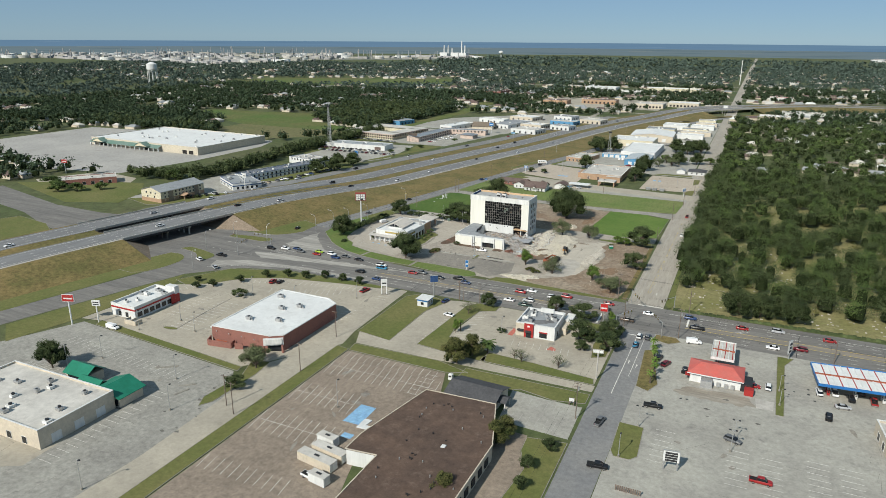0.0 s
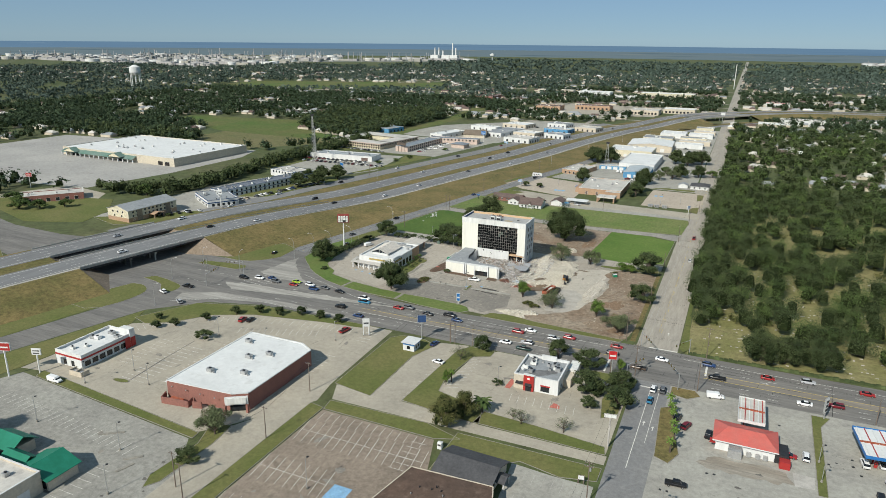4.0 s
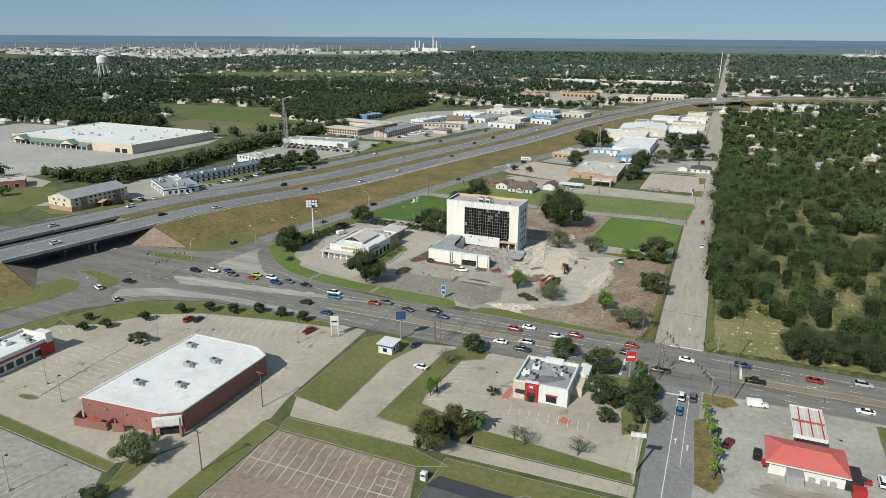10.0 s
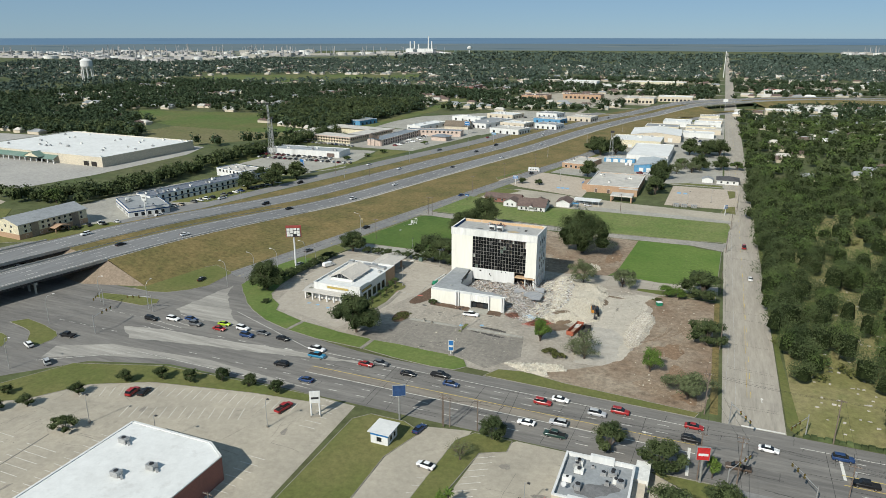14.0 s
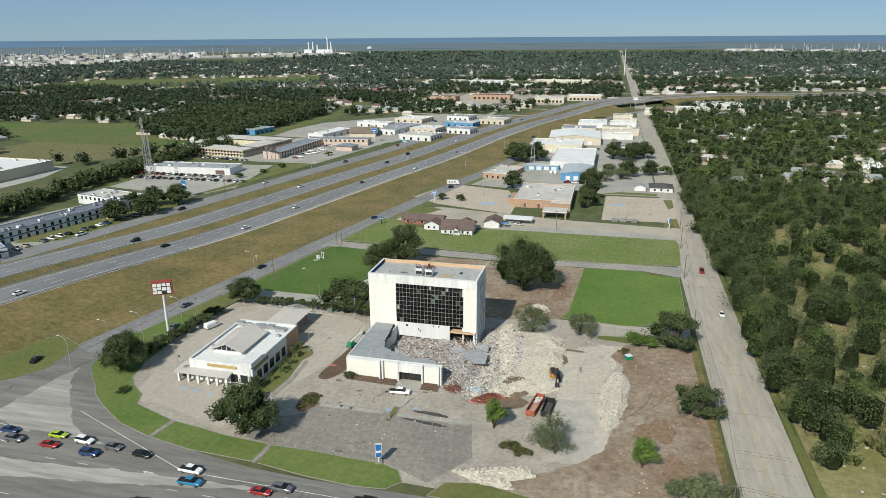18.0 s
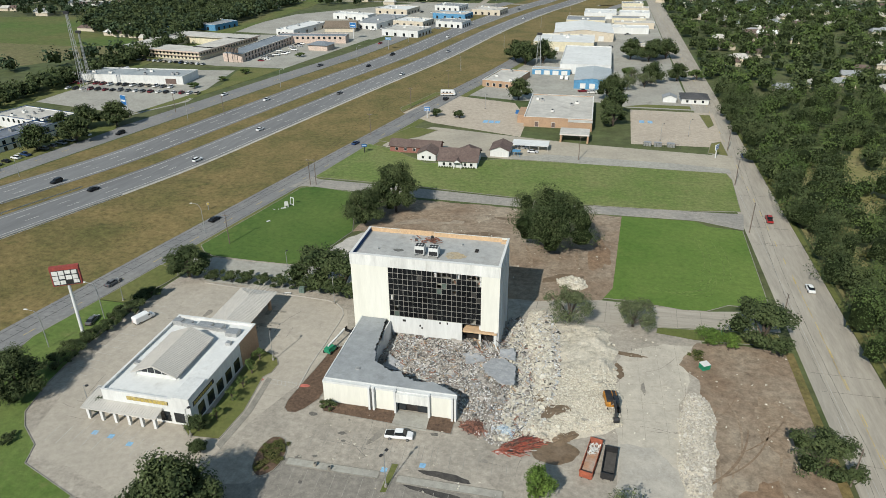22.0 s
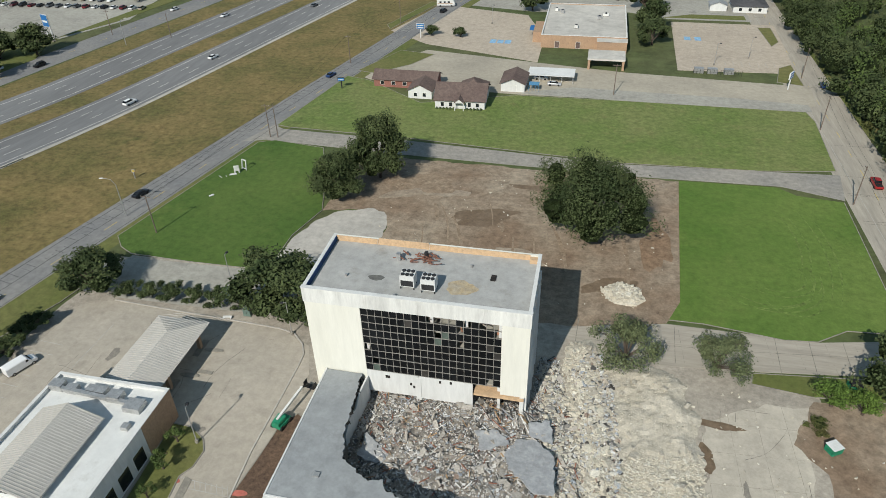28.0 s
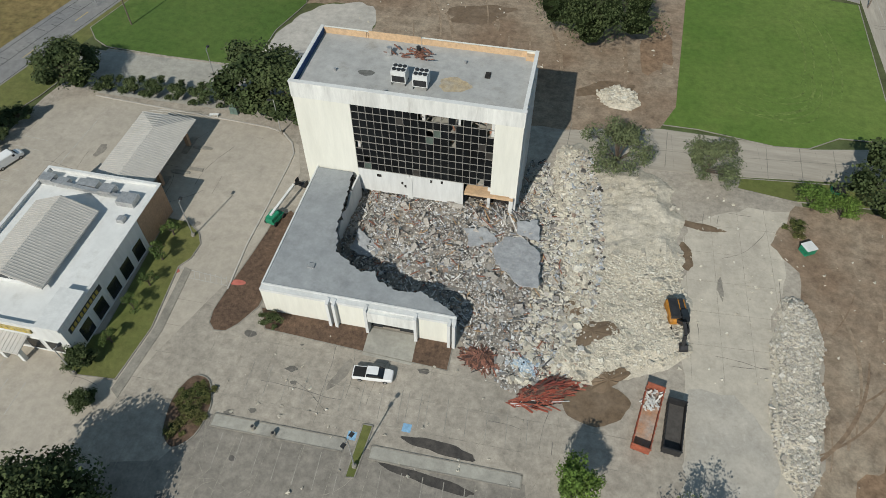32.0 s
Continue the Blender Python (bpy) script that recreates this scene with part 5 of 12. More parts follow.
# long cracks, oil drips and patched squares over the lots
wear, patches = Shape(), Shape()
wr = random.Random(14)
for x0, x1, y0, y1, z, n in ((-235, -140, 70, 160, 0.053, 46), (-228, -136, 175, 245, 0.053, 50), (-122, -92, 70, 186, 0.055, 40), (-20, 110, 70, 250, 0.051, 90), (-92, -40, 212, 250, 0.057, 26), (-202, -160, 310, 370, 0.065, 24), (-145, -100, 318, 330, 0.055, 14), (-82, -68, 336, 368, 0.073, 8)):
    for k in range(n):
        x, y, a = wr.uniform(x0, x1), wr.uniform(y0, y1), wr.choice((0.0, 1.57, wr.uniform(0, 3.1)))
        for m in range(wr.randint(3, 9)):
            ln = wr.uniform(0.8, 2.2)
            u, v = x + math.cos(a) * ln, y + math.sin(a) * ln
            if not (x0 < u < x1 and y0 < v < y1):
                break
            wear.beam((x, y, z), (u, v, z), wr.uniform(0.03, 0.09), 0.008)
            x, y, a = u, v, a + wr.uniform(-0.18, 0.18)
    for k in range(n // 5):
        x, y = wr.uniform(x0 + 3, x1 - 3), wr.uniform(y0 + 3, y1 - 3)
        patches.prism(blob(x, y, wr.uniform(0.5, 2.6), wr.uniform(0.3, 1.2), wr.uniform(0, 3), n=14, rough=0.2), z - 0.002, z + 0.003)
tagged(part("trim_lot_cracks", wear, shade("crack_shadow", (0.12, 0.11, 0.10), (0.2, 0.185, 0.165), big=0.2)), "dark wandering cracks in the lots", "crack", kind="structure")
tagged(part("trim_oil_stains", patches, shade("oil_stain", (0.22, 0.20, 0.17), (0.28, 0.255, 0.215), big=0.4, fine=2)), "dark oil and tyre stains on the lots", "stain", kind="structure")

# ---- the half-demolished office tower ----
tower = thing("office_tower", "cream office tower with black glass front, half demolished", "building", -129, 366.8)
H_T, GX0, GX1, GZ0, GZ1 = 22.7, -8.8, 13.7, 6.5, 19.9
FY = -7.7
part("wall_west_panel", Shape().box(-18, GX0, FY, FY + 0.45, 0, GZ1), CREAM, tower, "cream rendered panel")
part("wall_east_panel", Shape().box(GX1, 18, FY, FY + 0.45, 5.0, GZ1), CREAM, tower, "cream rendered panel with torn lower edge")
s = Shape().box(-18.12, 18.12, FY - 0.12, FY + 0.5, GZ1, H_T)
part("fascia", s, FASCIA, tower, "streaked white concrete fascia")
part("wall_west", Shape().box(-18, -17.55, FY + 0.45, 7.7, 0, H_T), CREAM, tower)
part("wall_north", Shape().box(-17.55, 17.55, 7.25, 7.7, 0, H_T), CREAM, tower)
part("wall_east", Shape().box(17.55, 18, FY + 0.5, 7.7, 0, H_T), WHITE, tower, "pale end wall")
for y in (-4.6, -1.4, 1.8, 5.0):
    part("fin", Shape().box(18, 18.35, y, y + 0.5, 0.4, H_T - 1.6), WHITE, tower)
for y in (-3.7, -0.5, 2.7):
    for z in np.arange(4, 20, 3.35):
        part("window_slot", Shape().box(18.0, 18.06, y, y + 1.9, z, z + 1.9), GLASS, tower, "dark narrow side window")
part("roof", Shape().box(-17.55, 17.55, FY + 0.5, 7.25, 21.35, 21.7), ROOFTOP, tower, "grey felt roof with stains")
cop = Shape()
cop.box(-18.2, 18.2, FY - 0.2, FY + 0.55, H_T, H_T + 0.07)
cop.box(-18.08, -17.5, FY + 0.55, 7.75, H_T, H_T + 0.07)
cop.box(17.5, 18.08, FY + 0.55, 7.75, H_T, H_T + 0.07)
part("coping", cop, WHITE, tower, "white metal parapet edge")
for k, (a, b) in enumerate(((-17.5, -10.2), (-10.1, -9.9), (-9.8, -1.0), (-0.9, 16.2))):
    part("parapet_board", Shape().box(a, b, 7.12, 7.25, 21.7, 22.75 + (0.25 if k == 2 else 0)), PLY, tower, "bare plywood inside the parapet")
part("parapet_board", Shape().box(16.2, 17.55, 6.2, 7.1, 21.7, 22.5), PLY, tower, "torn plywood corner")
# dark blue sheet paints the shade on the west parapet's inner face
part("parapet_lining", Shape().box(-17.55, -17.42, FY + 0.5, 7.1, 21.7, 22.7), DARKBLUE, tower, "dark sheet painting the shade inside the parapet")
for z in (2.9, 6.2, 9.55, 12.9, 16.2, 19.5):
    if z < 5:
        continue
    part("floor_slab", Shape().box(-17.5, 17.5, FY + 0.6, 7.2, z, z + 0.32), GREY_LOT, tower, "bare concrete floor slab")
# core and partition in near-black: the interior's shade is painted on
part("core", Shape().box(-6, 8, 0.5, 6.8, 0, 21.3), VOID, tower, "stripped interior core, shade painted near-black")
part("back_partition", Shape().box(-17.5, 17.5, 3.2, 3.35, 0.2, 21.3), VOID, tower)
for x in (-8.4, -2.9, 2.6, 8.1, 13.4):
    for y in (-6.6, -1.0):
        # rear columns carry the interior's shade in their colour
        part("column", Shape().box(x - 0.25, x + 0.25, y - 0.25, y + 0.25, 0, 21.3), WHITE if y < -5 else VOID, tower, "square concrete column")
NCOL, NROW = 19, 9
cw, rh = (GX1 - GX0) / NCOL, (GZ1 - GZ0) / NROW
pane = Shape().box(0.02, cw - 0.02, 0, 0.03, 0.02, rh - 0.02).mesh("pane", CURTAIN)
dusty = Shape().box(0.02, cw - 0.02, 0, 0.03, 0.02, rh - 0.02).mesh("pane", pane_material("dusty_pane", (0.05, 0.046, 0.042), 0.35))
greenish = Shape().box(0.02, cw - 0.02, 0, 0.03, 0.02, rh - 0.02).mesh("pane", pane_material("green_pane", (0.10, 0.13, 0.11), 0.3))
gone = {(9, 8), (10, 8), (11, 8), (12, 8), (16, 8), (17, 8), (18, 8), (14, 8), (13, 7), (0, 3), (1, 1), (10, 6), (13, 5), (18, 7)}
for i in range(NCOL):
    for j in range(NROW):
        if (i, j) in gone or (j == 0 and 16 <= i <= 18 and i % 2):
            continue
        tint = greenish if (i, j) in ((11, 6), (10, 5), (1, 0)) else dusty if random.random() < 0.02 else pane
        o = new("pane", tint)
        o.parent = tower
        o.location = (GX0 + i * cw, FY + 0.16, GZ0 + j * rh)
mullion = Shape().box(-0.035, 0.035, -0.05, 0.10, GZ0 - 0.1, GZ1).mesh("mullion", shade("grey_mullion", (0.30, 0.285, 0.26), rough=0.5))
transom = Shape().box(GX0, GX1, -0.04, 0.09, -0.035, 0.035).mesh("transom", bpy.data.materials["grey_mullion"])
for i in range(NCOL + 1):
    o = new("mullion", mullion)
    o.parent, o.location = tower, (GX0 + i * cw, FY + 0.1, 0)
for j in range(NROW + 1):
    o = new("transom", transom)
    o.parent, o.location = tower, (0, FY + 0.1, GZ0 + j * rh)
junk = Shape()
for k in range(46):
    i, j = random.choice(sorted(gone))
    x, z = GX0 + (i + random.random()) * cw, GZ0 + j * rh + random.uniform(0.1, 0.9)
    junk.beam((x, FY + random.uniform(0.5, 2), z), (x + random.uniform(-1, 1), FY + random.uniform(0.4, 2), z + random.uniform(-0.6, 0.6)), random.uniform(0.04, 0.3), 0.05)
part("hanging_ceiling", junk, scraps("ceiling_scraps", [(0.55, 0.5, 0.42), (0.35, 0.18, 0.12), (0.6, 0.58, 0.54), (0.2, 0.18, 0.16)]), tower, "torn ceiling scraps behind missing panes")
# white spandrel wall under the glass, cut off on one side
part("spandrel", Shape().box(GX0, 0.0, FY - 0.02, FY + 0.3, 1.7, GZ0), WHITE, tower, "bare white wall under the glass")
part("spandrel", Shape().box(0.15, 9.2, FY - 0.02, FY + 0.3, 1.5, GZ0), WHITE, tower, "bare white wall under the glass")
part("spandrel_column", Shape().box(-0.35, 0.5, FY - 0.12, FY + 0.4, 0, GZ0 - 0.4), WHITE, tower)
for x, z in ((-5.6, 5.2), (-1.4, 4.2), (-0.9, 3.6), (3.6, 5.6), (5.4, 5.7)):
    # thin near-black sheets: the depth of the holes is painted shade
    part("hole", Shape().box(x, x + (0.8 if x < -5 else 0.35), FY - 0.05, FY - 0.015, z, z + 0.6), VOID, tower, "near-black sheet painted as a broken hole")
part("broken_floor", Shape().box(9.4, 17.6, FY - 0.3, FY + 2.5, 4.3, 4.75), PLY, tower, "torn plywood floor edge")
# near-black sheet paints the shade behind the open ground floor
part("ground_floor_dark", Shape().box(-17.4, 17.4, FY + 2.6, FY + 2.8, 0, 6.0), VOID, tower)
part("base_west", Shape().box(16.9, 17.6, FY, FY + 0.7, 0, 5.0), WHITE, tower, "stripped corner column")

# plant on the tower's roof
for x, y in ((-1.9, -3.1), (1.55, -3.5)):
    unit = part("air_conditioner", Shape().box(x - 1.15, x + 1.15, y - 1.0, y + 1.0, 22.2, 24.2), WHITE, tower, "white rooftop condenser with six fans")
    for i in (-0.72, 0, 0.72):
        for j in (-0.48, 0.48):
            fan = Shape().tube((x + i, y + j, 24.2), (x + i, y + j, 24.36), 0.32, n=12)
            part("fan", fan, DARKSTEEL, unit, "round dark fan grille")
    for i in (-1.05, 1.05):
        for j in (-0.9, 0.9):
            part("leg", Shape().box(x + i - 0.06, x + i + 0.06, y + j - 0.06, y + j + 0.06, 21.7, 22.15), DARKSTEEL, unit)
    part("grille", Shape().box(x - 1.0, x + 1.0, y - 1.03, y - 1.0, 22.35, 23.4), DARKSTEEL, unit)
rust_pipe = shade("brown_rust", (0.22, 0.10, 0.07), (0.14, 0.075, 0.055), big=0.6, fine=4)
for k in range(34):
    a = Vector((-4.8 + random.random() * 6, 3.4 + random.uniform(-0.9, 1.3), 21.9 + random.random() * 0.3))
    b = a + Vector((random.uniform(-2, 2), random.uniform(-0.6, 0.6), random.uniform(-0.1, 0.7)))
    part("pipe", Shape().tube(a, b, 0.06 + 0.07 * random.random(), n=6), rust_pipe, tower, "rusty roof pipe")
part("flue", Shape().box(-5.6, -4.9, 3.0, 3.7, 21.7, 23.1), GALV, tower)
part("pump", Shape().tube((-0.8, 4.6, 21.7), (-0.8, 4.6, 23.0), 0.35, n=10), DARKSTEEL, tower)
part("roof_hatch", Shape().box(10.6, 11.4, 0.4, 1.8, 21.7, 21.95), VOID, tower, "open roof hatch")
for x, y in ((-12.5, -2.5), (-3.4, -6.2), (7.0, 3.5)):
    part("vent", Shape().tube((x, y, 21.7), (x, y, 22.2), 0.2, n=8), GALV, tower)
part("roof_stain", Shape().prism(blob(-7.6, -2, 1.2, 0.8, rough=0.1), 21.7, 21.706), shade("soot", (0.14, 0.14, 0.13)), tower, "dark soot stain")
part("roof_rust_stain", Shape().prism(blob(6.4, -2.2, 2.6, 1.7, 0.3), 21.7, 21.705), shade("rust_stain", (0.42, 0.33, 0.2), (0.38, 0.34, 0.27), big=0.5), tower, "tan rust stain")

BOX_FACES = [(3, 2, 1, 0), (4, 5, 6, 7), (0, 1, 5, 4), (1, 2, 6, 5), (2, 3, 7, 6), (3, 0, 4, 7)]
# the torn low wing round it
wing = thing("ruined_wing", "low cream wing with grey roof torn open", "building", -131, 342)
def wl(pts):
    return [(x + 131, y - 342) for x, y in pts]
coarse = [(-138.7, 358.8), (-138.0, 352), (-137.6, 346.2), (-137.0, 345.1), (-136.1, 341.6), (-131.3, 338.7), (-129.3, 339.4), (-128.5, 337.7), (-124.9, 336.5), (-121.5, 337.0), (-119.5, 335.8), (-116.7, 334.6), (-115.8, 333.6)]
torn = [(-145, 333.6), (-145, 358.8)]
edge_rng = random.Random(6)
for (ax, ay), (bx, by) in zip(coarse, coarse[1:]):
    n = max(2, int(math.hypot(bx - ax, by - ay) / 0.45))
    for k in range(n):
        t, j = k / n, edge_rng.uniform(-0.22, 0.22) * (0 if k == 0 else 1)
        torn.append((ax + (bx - ax) * t + j * (1 if ay > 345 else 0.4), ay + (by - ay) * t + j * (0.3 if ay > 345 else 1)))
torn.append(coarse[-1])
part("roof", Shape().prism(wl(torn), 5.25, 5.6), ROOFGREY, wing, "grey felt roof with a jagged torn edge")
# near-black layer: the shade under the torn roof is in its colour
part("roof_structure", Shape().prism(wl([(-144.5, 334.2), (-144.5, 358.6), (-139.6, 358.4), (-139.0, 350), (-138.4, 345), (-137, 341), (-132, 338), (-129, 336.8), (-124, 335.6), (-117, 334)]), 4.7, 5.25), VOID, wing, "torn layer under the roof, its shade painted near-black")
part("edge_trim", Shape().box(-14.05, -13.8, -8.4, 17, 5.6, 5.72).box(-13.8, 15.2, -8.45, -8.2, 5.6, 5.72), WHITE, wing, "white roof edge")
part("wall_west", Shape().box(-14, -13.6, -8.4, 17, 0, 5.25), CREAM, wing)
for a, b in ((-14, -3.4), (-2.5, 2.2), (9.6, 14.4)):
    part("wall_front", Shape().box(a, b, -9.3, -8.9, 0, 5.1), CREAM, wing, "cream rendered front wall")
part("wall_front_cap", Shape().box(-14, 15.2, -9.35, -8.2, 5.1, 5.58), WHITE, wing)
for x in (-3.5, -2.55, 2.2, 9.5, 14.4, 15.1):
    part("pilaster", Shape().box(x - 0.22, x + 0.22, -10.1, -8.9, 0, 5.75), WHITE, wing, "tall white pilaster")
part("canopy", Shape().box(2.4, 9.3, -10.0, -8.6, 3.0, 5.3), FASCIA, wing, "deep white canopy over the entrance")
# near-black sheets paint the shade of the open entrance and doorway
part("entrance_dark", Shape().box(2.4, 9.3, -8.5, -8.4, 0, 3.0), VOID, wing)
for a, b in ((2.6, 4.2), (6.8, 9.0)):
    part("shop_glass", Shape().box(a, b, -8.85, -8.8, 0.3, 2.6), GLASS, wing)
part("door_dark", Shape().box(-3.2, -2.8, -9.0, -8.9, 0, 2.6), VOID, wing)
part("inner_wall", Shape().add([(-7.2, 6, 0), (-6.6, 16.8, 0), (-6.6, 16.8, 5.2), (-6.9, 13, 4.9), (-7.0, 11, 3.4), (-7.1, 8.6, 4.2), (-7.2, 6, 2.2),
    (-7.5, 6, 0), (-6.9, 16.8, 0), (-6.9, 16.8, 5.2), (-7.2, 13, 4.9), (-7.3, 11, 3.4), (-7.4, 8.6, 4.2), (-7.5, 6, 2.2)],
    [(0, 1, 2, 3, 4, 5, 6), (13, 12, 11, 10, 9, 8, 7)] + [(i, i + 7, (i + 1) % 7 + 7, (i + 1) % 7) for i in range(7)]), WHITE, wing, "jagged white inner wall")
part("roof_box", Shape().box(-8.4, -7.4, -4.2, -3.4, 5.6, 5.85), GALV, wing, "small roof vent box")
# strips of membrane hang from the torn edge, ragged below; black includes painted shade
scr = Shape()
hang_rng = random.Random(14)
edge = [(x + 131, y - 342) for x, y in torn[2:]]
for (ax, ay), (bx, by) in zip(edge, edge[1:]):
    if hang_rng.random() < 0.55:
        continue
    d = Vector((bx - ax, by - ay, 0))
    out = Vector((-d.y, d.x, 0)).normalized()
    drop, swing = hang_rng.uniform(0.1, 1.3), hang_rng.uniform(0.05, 0.6)
    q = [Vector((ax, ay, 5.58)), Vector((bx, by, 5.58)), Vector((bx, by, 5.5 - drop * hang_rng.uniform(0.4, 1))) + out * swing, Vector((ax, ay, 5.5 - drop)) + out * swing * hang_rng.uniform(0.4, 1.2)]
    scr.add(q + [p - Vector((0, 0, 0.05)) - out * 0.03 for p in q], BOX_FACES)
part("torn_roof_edge", scr, scraps("torn_scraps", [(0.02, 0.02, 0.02), (0.035, 0.033, 0.03), (0.015, 0.015, 0.015), (0.06, 0.058, 0.055)]), wing, "black torn roofing hanging from the edge, shade painted in", kind="stuff")


# ---- rubble ----
def fbm(x, y, seed=0.0, f=0.25):
    return noise.fractal(Vector((x * f, y * f, seed)), 1.0, 2.0, 4)


def heap(name, poly, height, material, label, step=0.8, seed=3.0, rise=2.2):
    """A heap over a polygon: rises from its rim to an uneven top."""
    xs, ys = [p[0] for p in poly], [p[1] for p in poly]
    gx, gy = np.meshgrid(np.arange(min(xs), max(xs) + step, step), np.arange(min(ys), max(ys) + step, step), indexing="ij")
    ok = inside(poly, gx.ravel(), gy.ravel()).reshape(gx.shape)
    rim = np.full(gx.shape, 1e9)
    for (ax, ay), (bx, by) in zip(poly, poly[1:] + poly[:1]):
        dx, dy = bx - ax, by - ay
        t = np.clip(((gx - ax) * dx + (gy - ay) * dy) / (dx * dx + dy * dy), 0, 1)
        rim = np.minimum(rim, np.hypot(gx - ax - t * dx, gy - ay - t * dy))
    z = np.zeros(gx.shape)
    for i in range(gx.shape[0]):
        for j in range(gx.shape[1]):
            if ok[i, j]:
                n1 = fbm(gx[i, j], gy[i, j], seed, 0.22)
                n2 = fbm(gx[i, j], gy[i, j], seed + 9, 0.9)
                z[i, j] = 0.06 + min(1.0, rim[i, j] / rise) * max(0.12, height * (0.8 + 0.28 * n1) + 0.16 * n2)
            else:
                z[i, j] = -0.15
    s = Shape()
    ids = {}
    for i in range(gx.shape[0] - 1):
        for j in range(gx.shape[1] - 1):
            if ok[i, j] or ok[i + 1, j] or ok[i, j + 1] or ok[i + 1, j + 1]:
                face = []
                for a, b in ((i, j), (i + 1, j), (i + 1, j + 1), (i, j + 1)):
                    if (a, b) not in ids:
                        ids[(a, b)] = len(s.v)
                        s.v.append((gx[a, b], gy[a, b], z[a, b]))
                    face.append(ids[(a, b)])
                s.f.append(tuple(face))
    ob = tagged(part(name, s, material), label, "rubble")

    def top(x, y):
        i, j = int((x - min(xs)) / step + 0.5), int((y - min(ys)) / step + 0.5)
        return z[min(max(i, 0), z.shape[0] - 1), min(max(j, 0), z.shape[1] - 1)]

    return ob, top


def lump_points(size, rng):
    """An uneven broken block."""
    w, d, h = size * rng.uniform(0.5, 1.2), size * rng.uniform(0.4, 1.0), size * rng.uniform(0.2, 0.6)
    return [(x * w * rng.uniform(0.3, 0.6), y * d * rng.uniform(0.3, 0.6), z * h * rng.uniform(0.35, 0.6)) for x, y, z in ((-1, -1, -1), (1, -1, -1), (1, 1, -1), (-1, 1, -1), (-1, -1, 1), (1, -1, 1), (1, 1, 1), (-1, 1, 1))]


rubble_rng = random.Random(11)


def strew(parent, poly, top, count, sizes, material, name, label, tilt=0.5):
    """Loose blocks lying over a heap, joined."""
    s = Shape()
    xs, ys = [p[0] for p in poly], [p[1] for p in poly]
    done = 0
    while done < count:
        x, y = rubble_rng.uniform(min(xs), max(xs)), rubble_rng.uniform(min(ys), max(ys))
        if not inside(poly, np.array([x]), np.array([y]))[0]:
            continue
        done += 1
        m = pose(x, y, top(x, y) + 0.05, rubble_rng.gauss(0, 28 * tilt), rubble_rng.gauss(0, 28 * tilt), rubble_rng.uniform(0, 360))
        size = rubble_rng.uniform(*sizes) * (1.8 if rubble_rng.random() < 0.08 else 1)
        s.add([m @ Vector(p) for p in lump_points(size, rubble_rng)], BOX_FACES)
    return part(name, s, material, parent, label, kind="stuff")


CREAM_RUBBLE = shade("crushed_cream_concrete", (0.55, 0.50, 0.41), (0.46, 0.415, 0.33), big=0.2, fine=2.6, grain=0.17, stain=(0.62, 0.58, 0.50), bump=0.8)
MIXED = scraps("mixed_debris", [(0.46, 0.445, 0.41), (0.29, 0.29, 0.285), (0.56, 0.55, 0.53), (0.36, 0.325, 0.28), (0.47, 0.455, 0.43), (0.07, 0.065, 0.06), (0.44, 0.385, 0.31), (0.33, 0.36, 0.39), (0.68, 0.675, 0.66), (0.40, 0.385, 0.35), (0.53, 0.515, 0.485), (0.12, 0.115, 0.11), (0.58, 0.56, 0.52), (0.30, 0.225, 0.18), (0.20, 0.19, 0.18), (0.42, 0.45, 0.48), (0.50, 0.49, 0.46)])
CREAM_BITS = scraps("cream_blocks", [(0.56, 0.52, 0.43), (0.47, 0.43, 0.35), (0.61, 0.58, 0.50), (0.42, 0.385, 0.32), (0.53, 0.49, 0.40), (0.58, 0.54, 0.45)])
inner_poly = [(-137.2, 361.6), (-138.6, 350), (-137, 344), (-129, 340.5), (-122, 338), (-116, 336), (-114, 331), (-107, 326.5), (-102, 329), (-100, 340), (-102, 352), (-104, 362), (-106.5, 374), (-110.2, 374), (-110.6, 363.6), (-120, 365.2), (-130, 364.6)]
east_poly = [(-105, 371), (-106, 378), (-101.5, 381), (-96, 375), (-90, 375.6), (-86.4, 374.2), (-84.2, 371.6), (-84.9, 368.4), (-82.4, 364.6), (-83.9, 360), (-82.5, 355.6), (-83.8, 351.4), (-81.2, 347.2), (-82.8, 342.6), (-81.5, 338.6), (-85, 335), (-93, 331), (-99, 329), (-103, 332), (-100.5, 345), (-102, 356), (-104.5, 364)]
side_poly = [(-68.6, 351), (-66, 352), (-63.6, 349), (-63.0, 343), (-64.4, 339), (-63.9, 333), (-65.6, 328), (-66.4, 322), (-69, 319), (-71.2, 323), (-72.2, 330), (-70.8, 336), (-71, 342), (-69.6, 346)]
small_poly = [(-100, 396.5), (-96, 399.5), (-92, 398.2), (-90.6, 394), (-93, 391.6), (-97.5, 392.4)]
hook_poly = [(-104, 294), (-96, 297), (-87, 299.5), (-84, 296), (-90, 293), (-88, 290), (-96, 290.5)]
pile_in, top_in = heap("debris_mound", inner_poly, 1.5, shade("grey_debris_bed", (0.30, 0.272, 0.235), (0.17, 0.155, 0.138), big=0.5, fine=2.5, grain=0.3, stain=(0.10, 0.09, 0.08), bump=1.0), "mixed grey demolition debris of walls, wood and roofing", rise=6.5)
pile_e, top_e = heap("debris_mound", east_poly, 1.35, CREAM_RUBBLE, "broad bank of crushed cream concrete", seed=7.0, rise=3.0)
pile_s, top_s = heap("debris_mound", side_poly, 1.2, CREAM_RUBBLE, "long pile of white broken concrete", seed=5.0, rise=1.6)
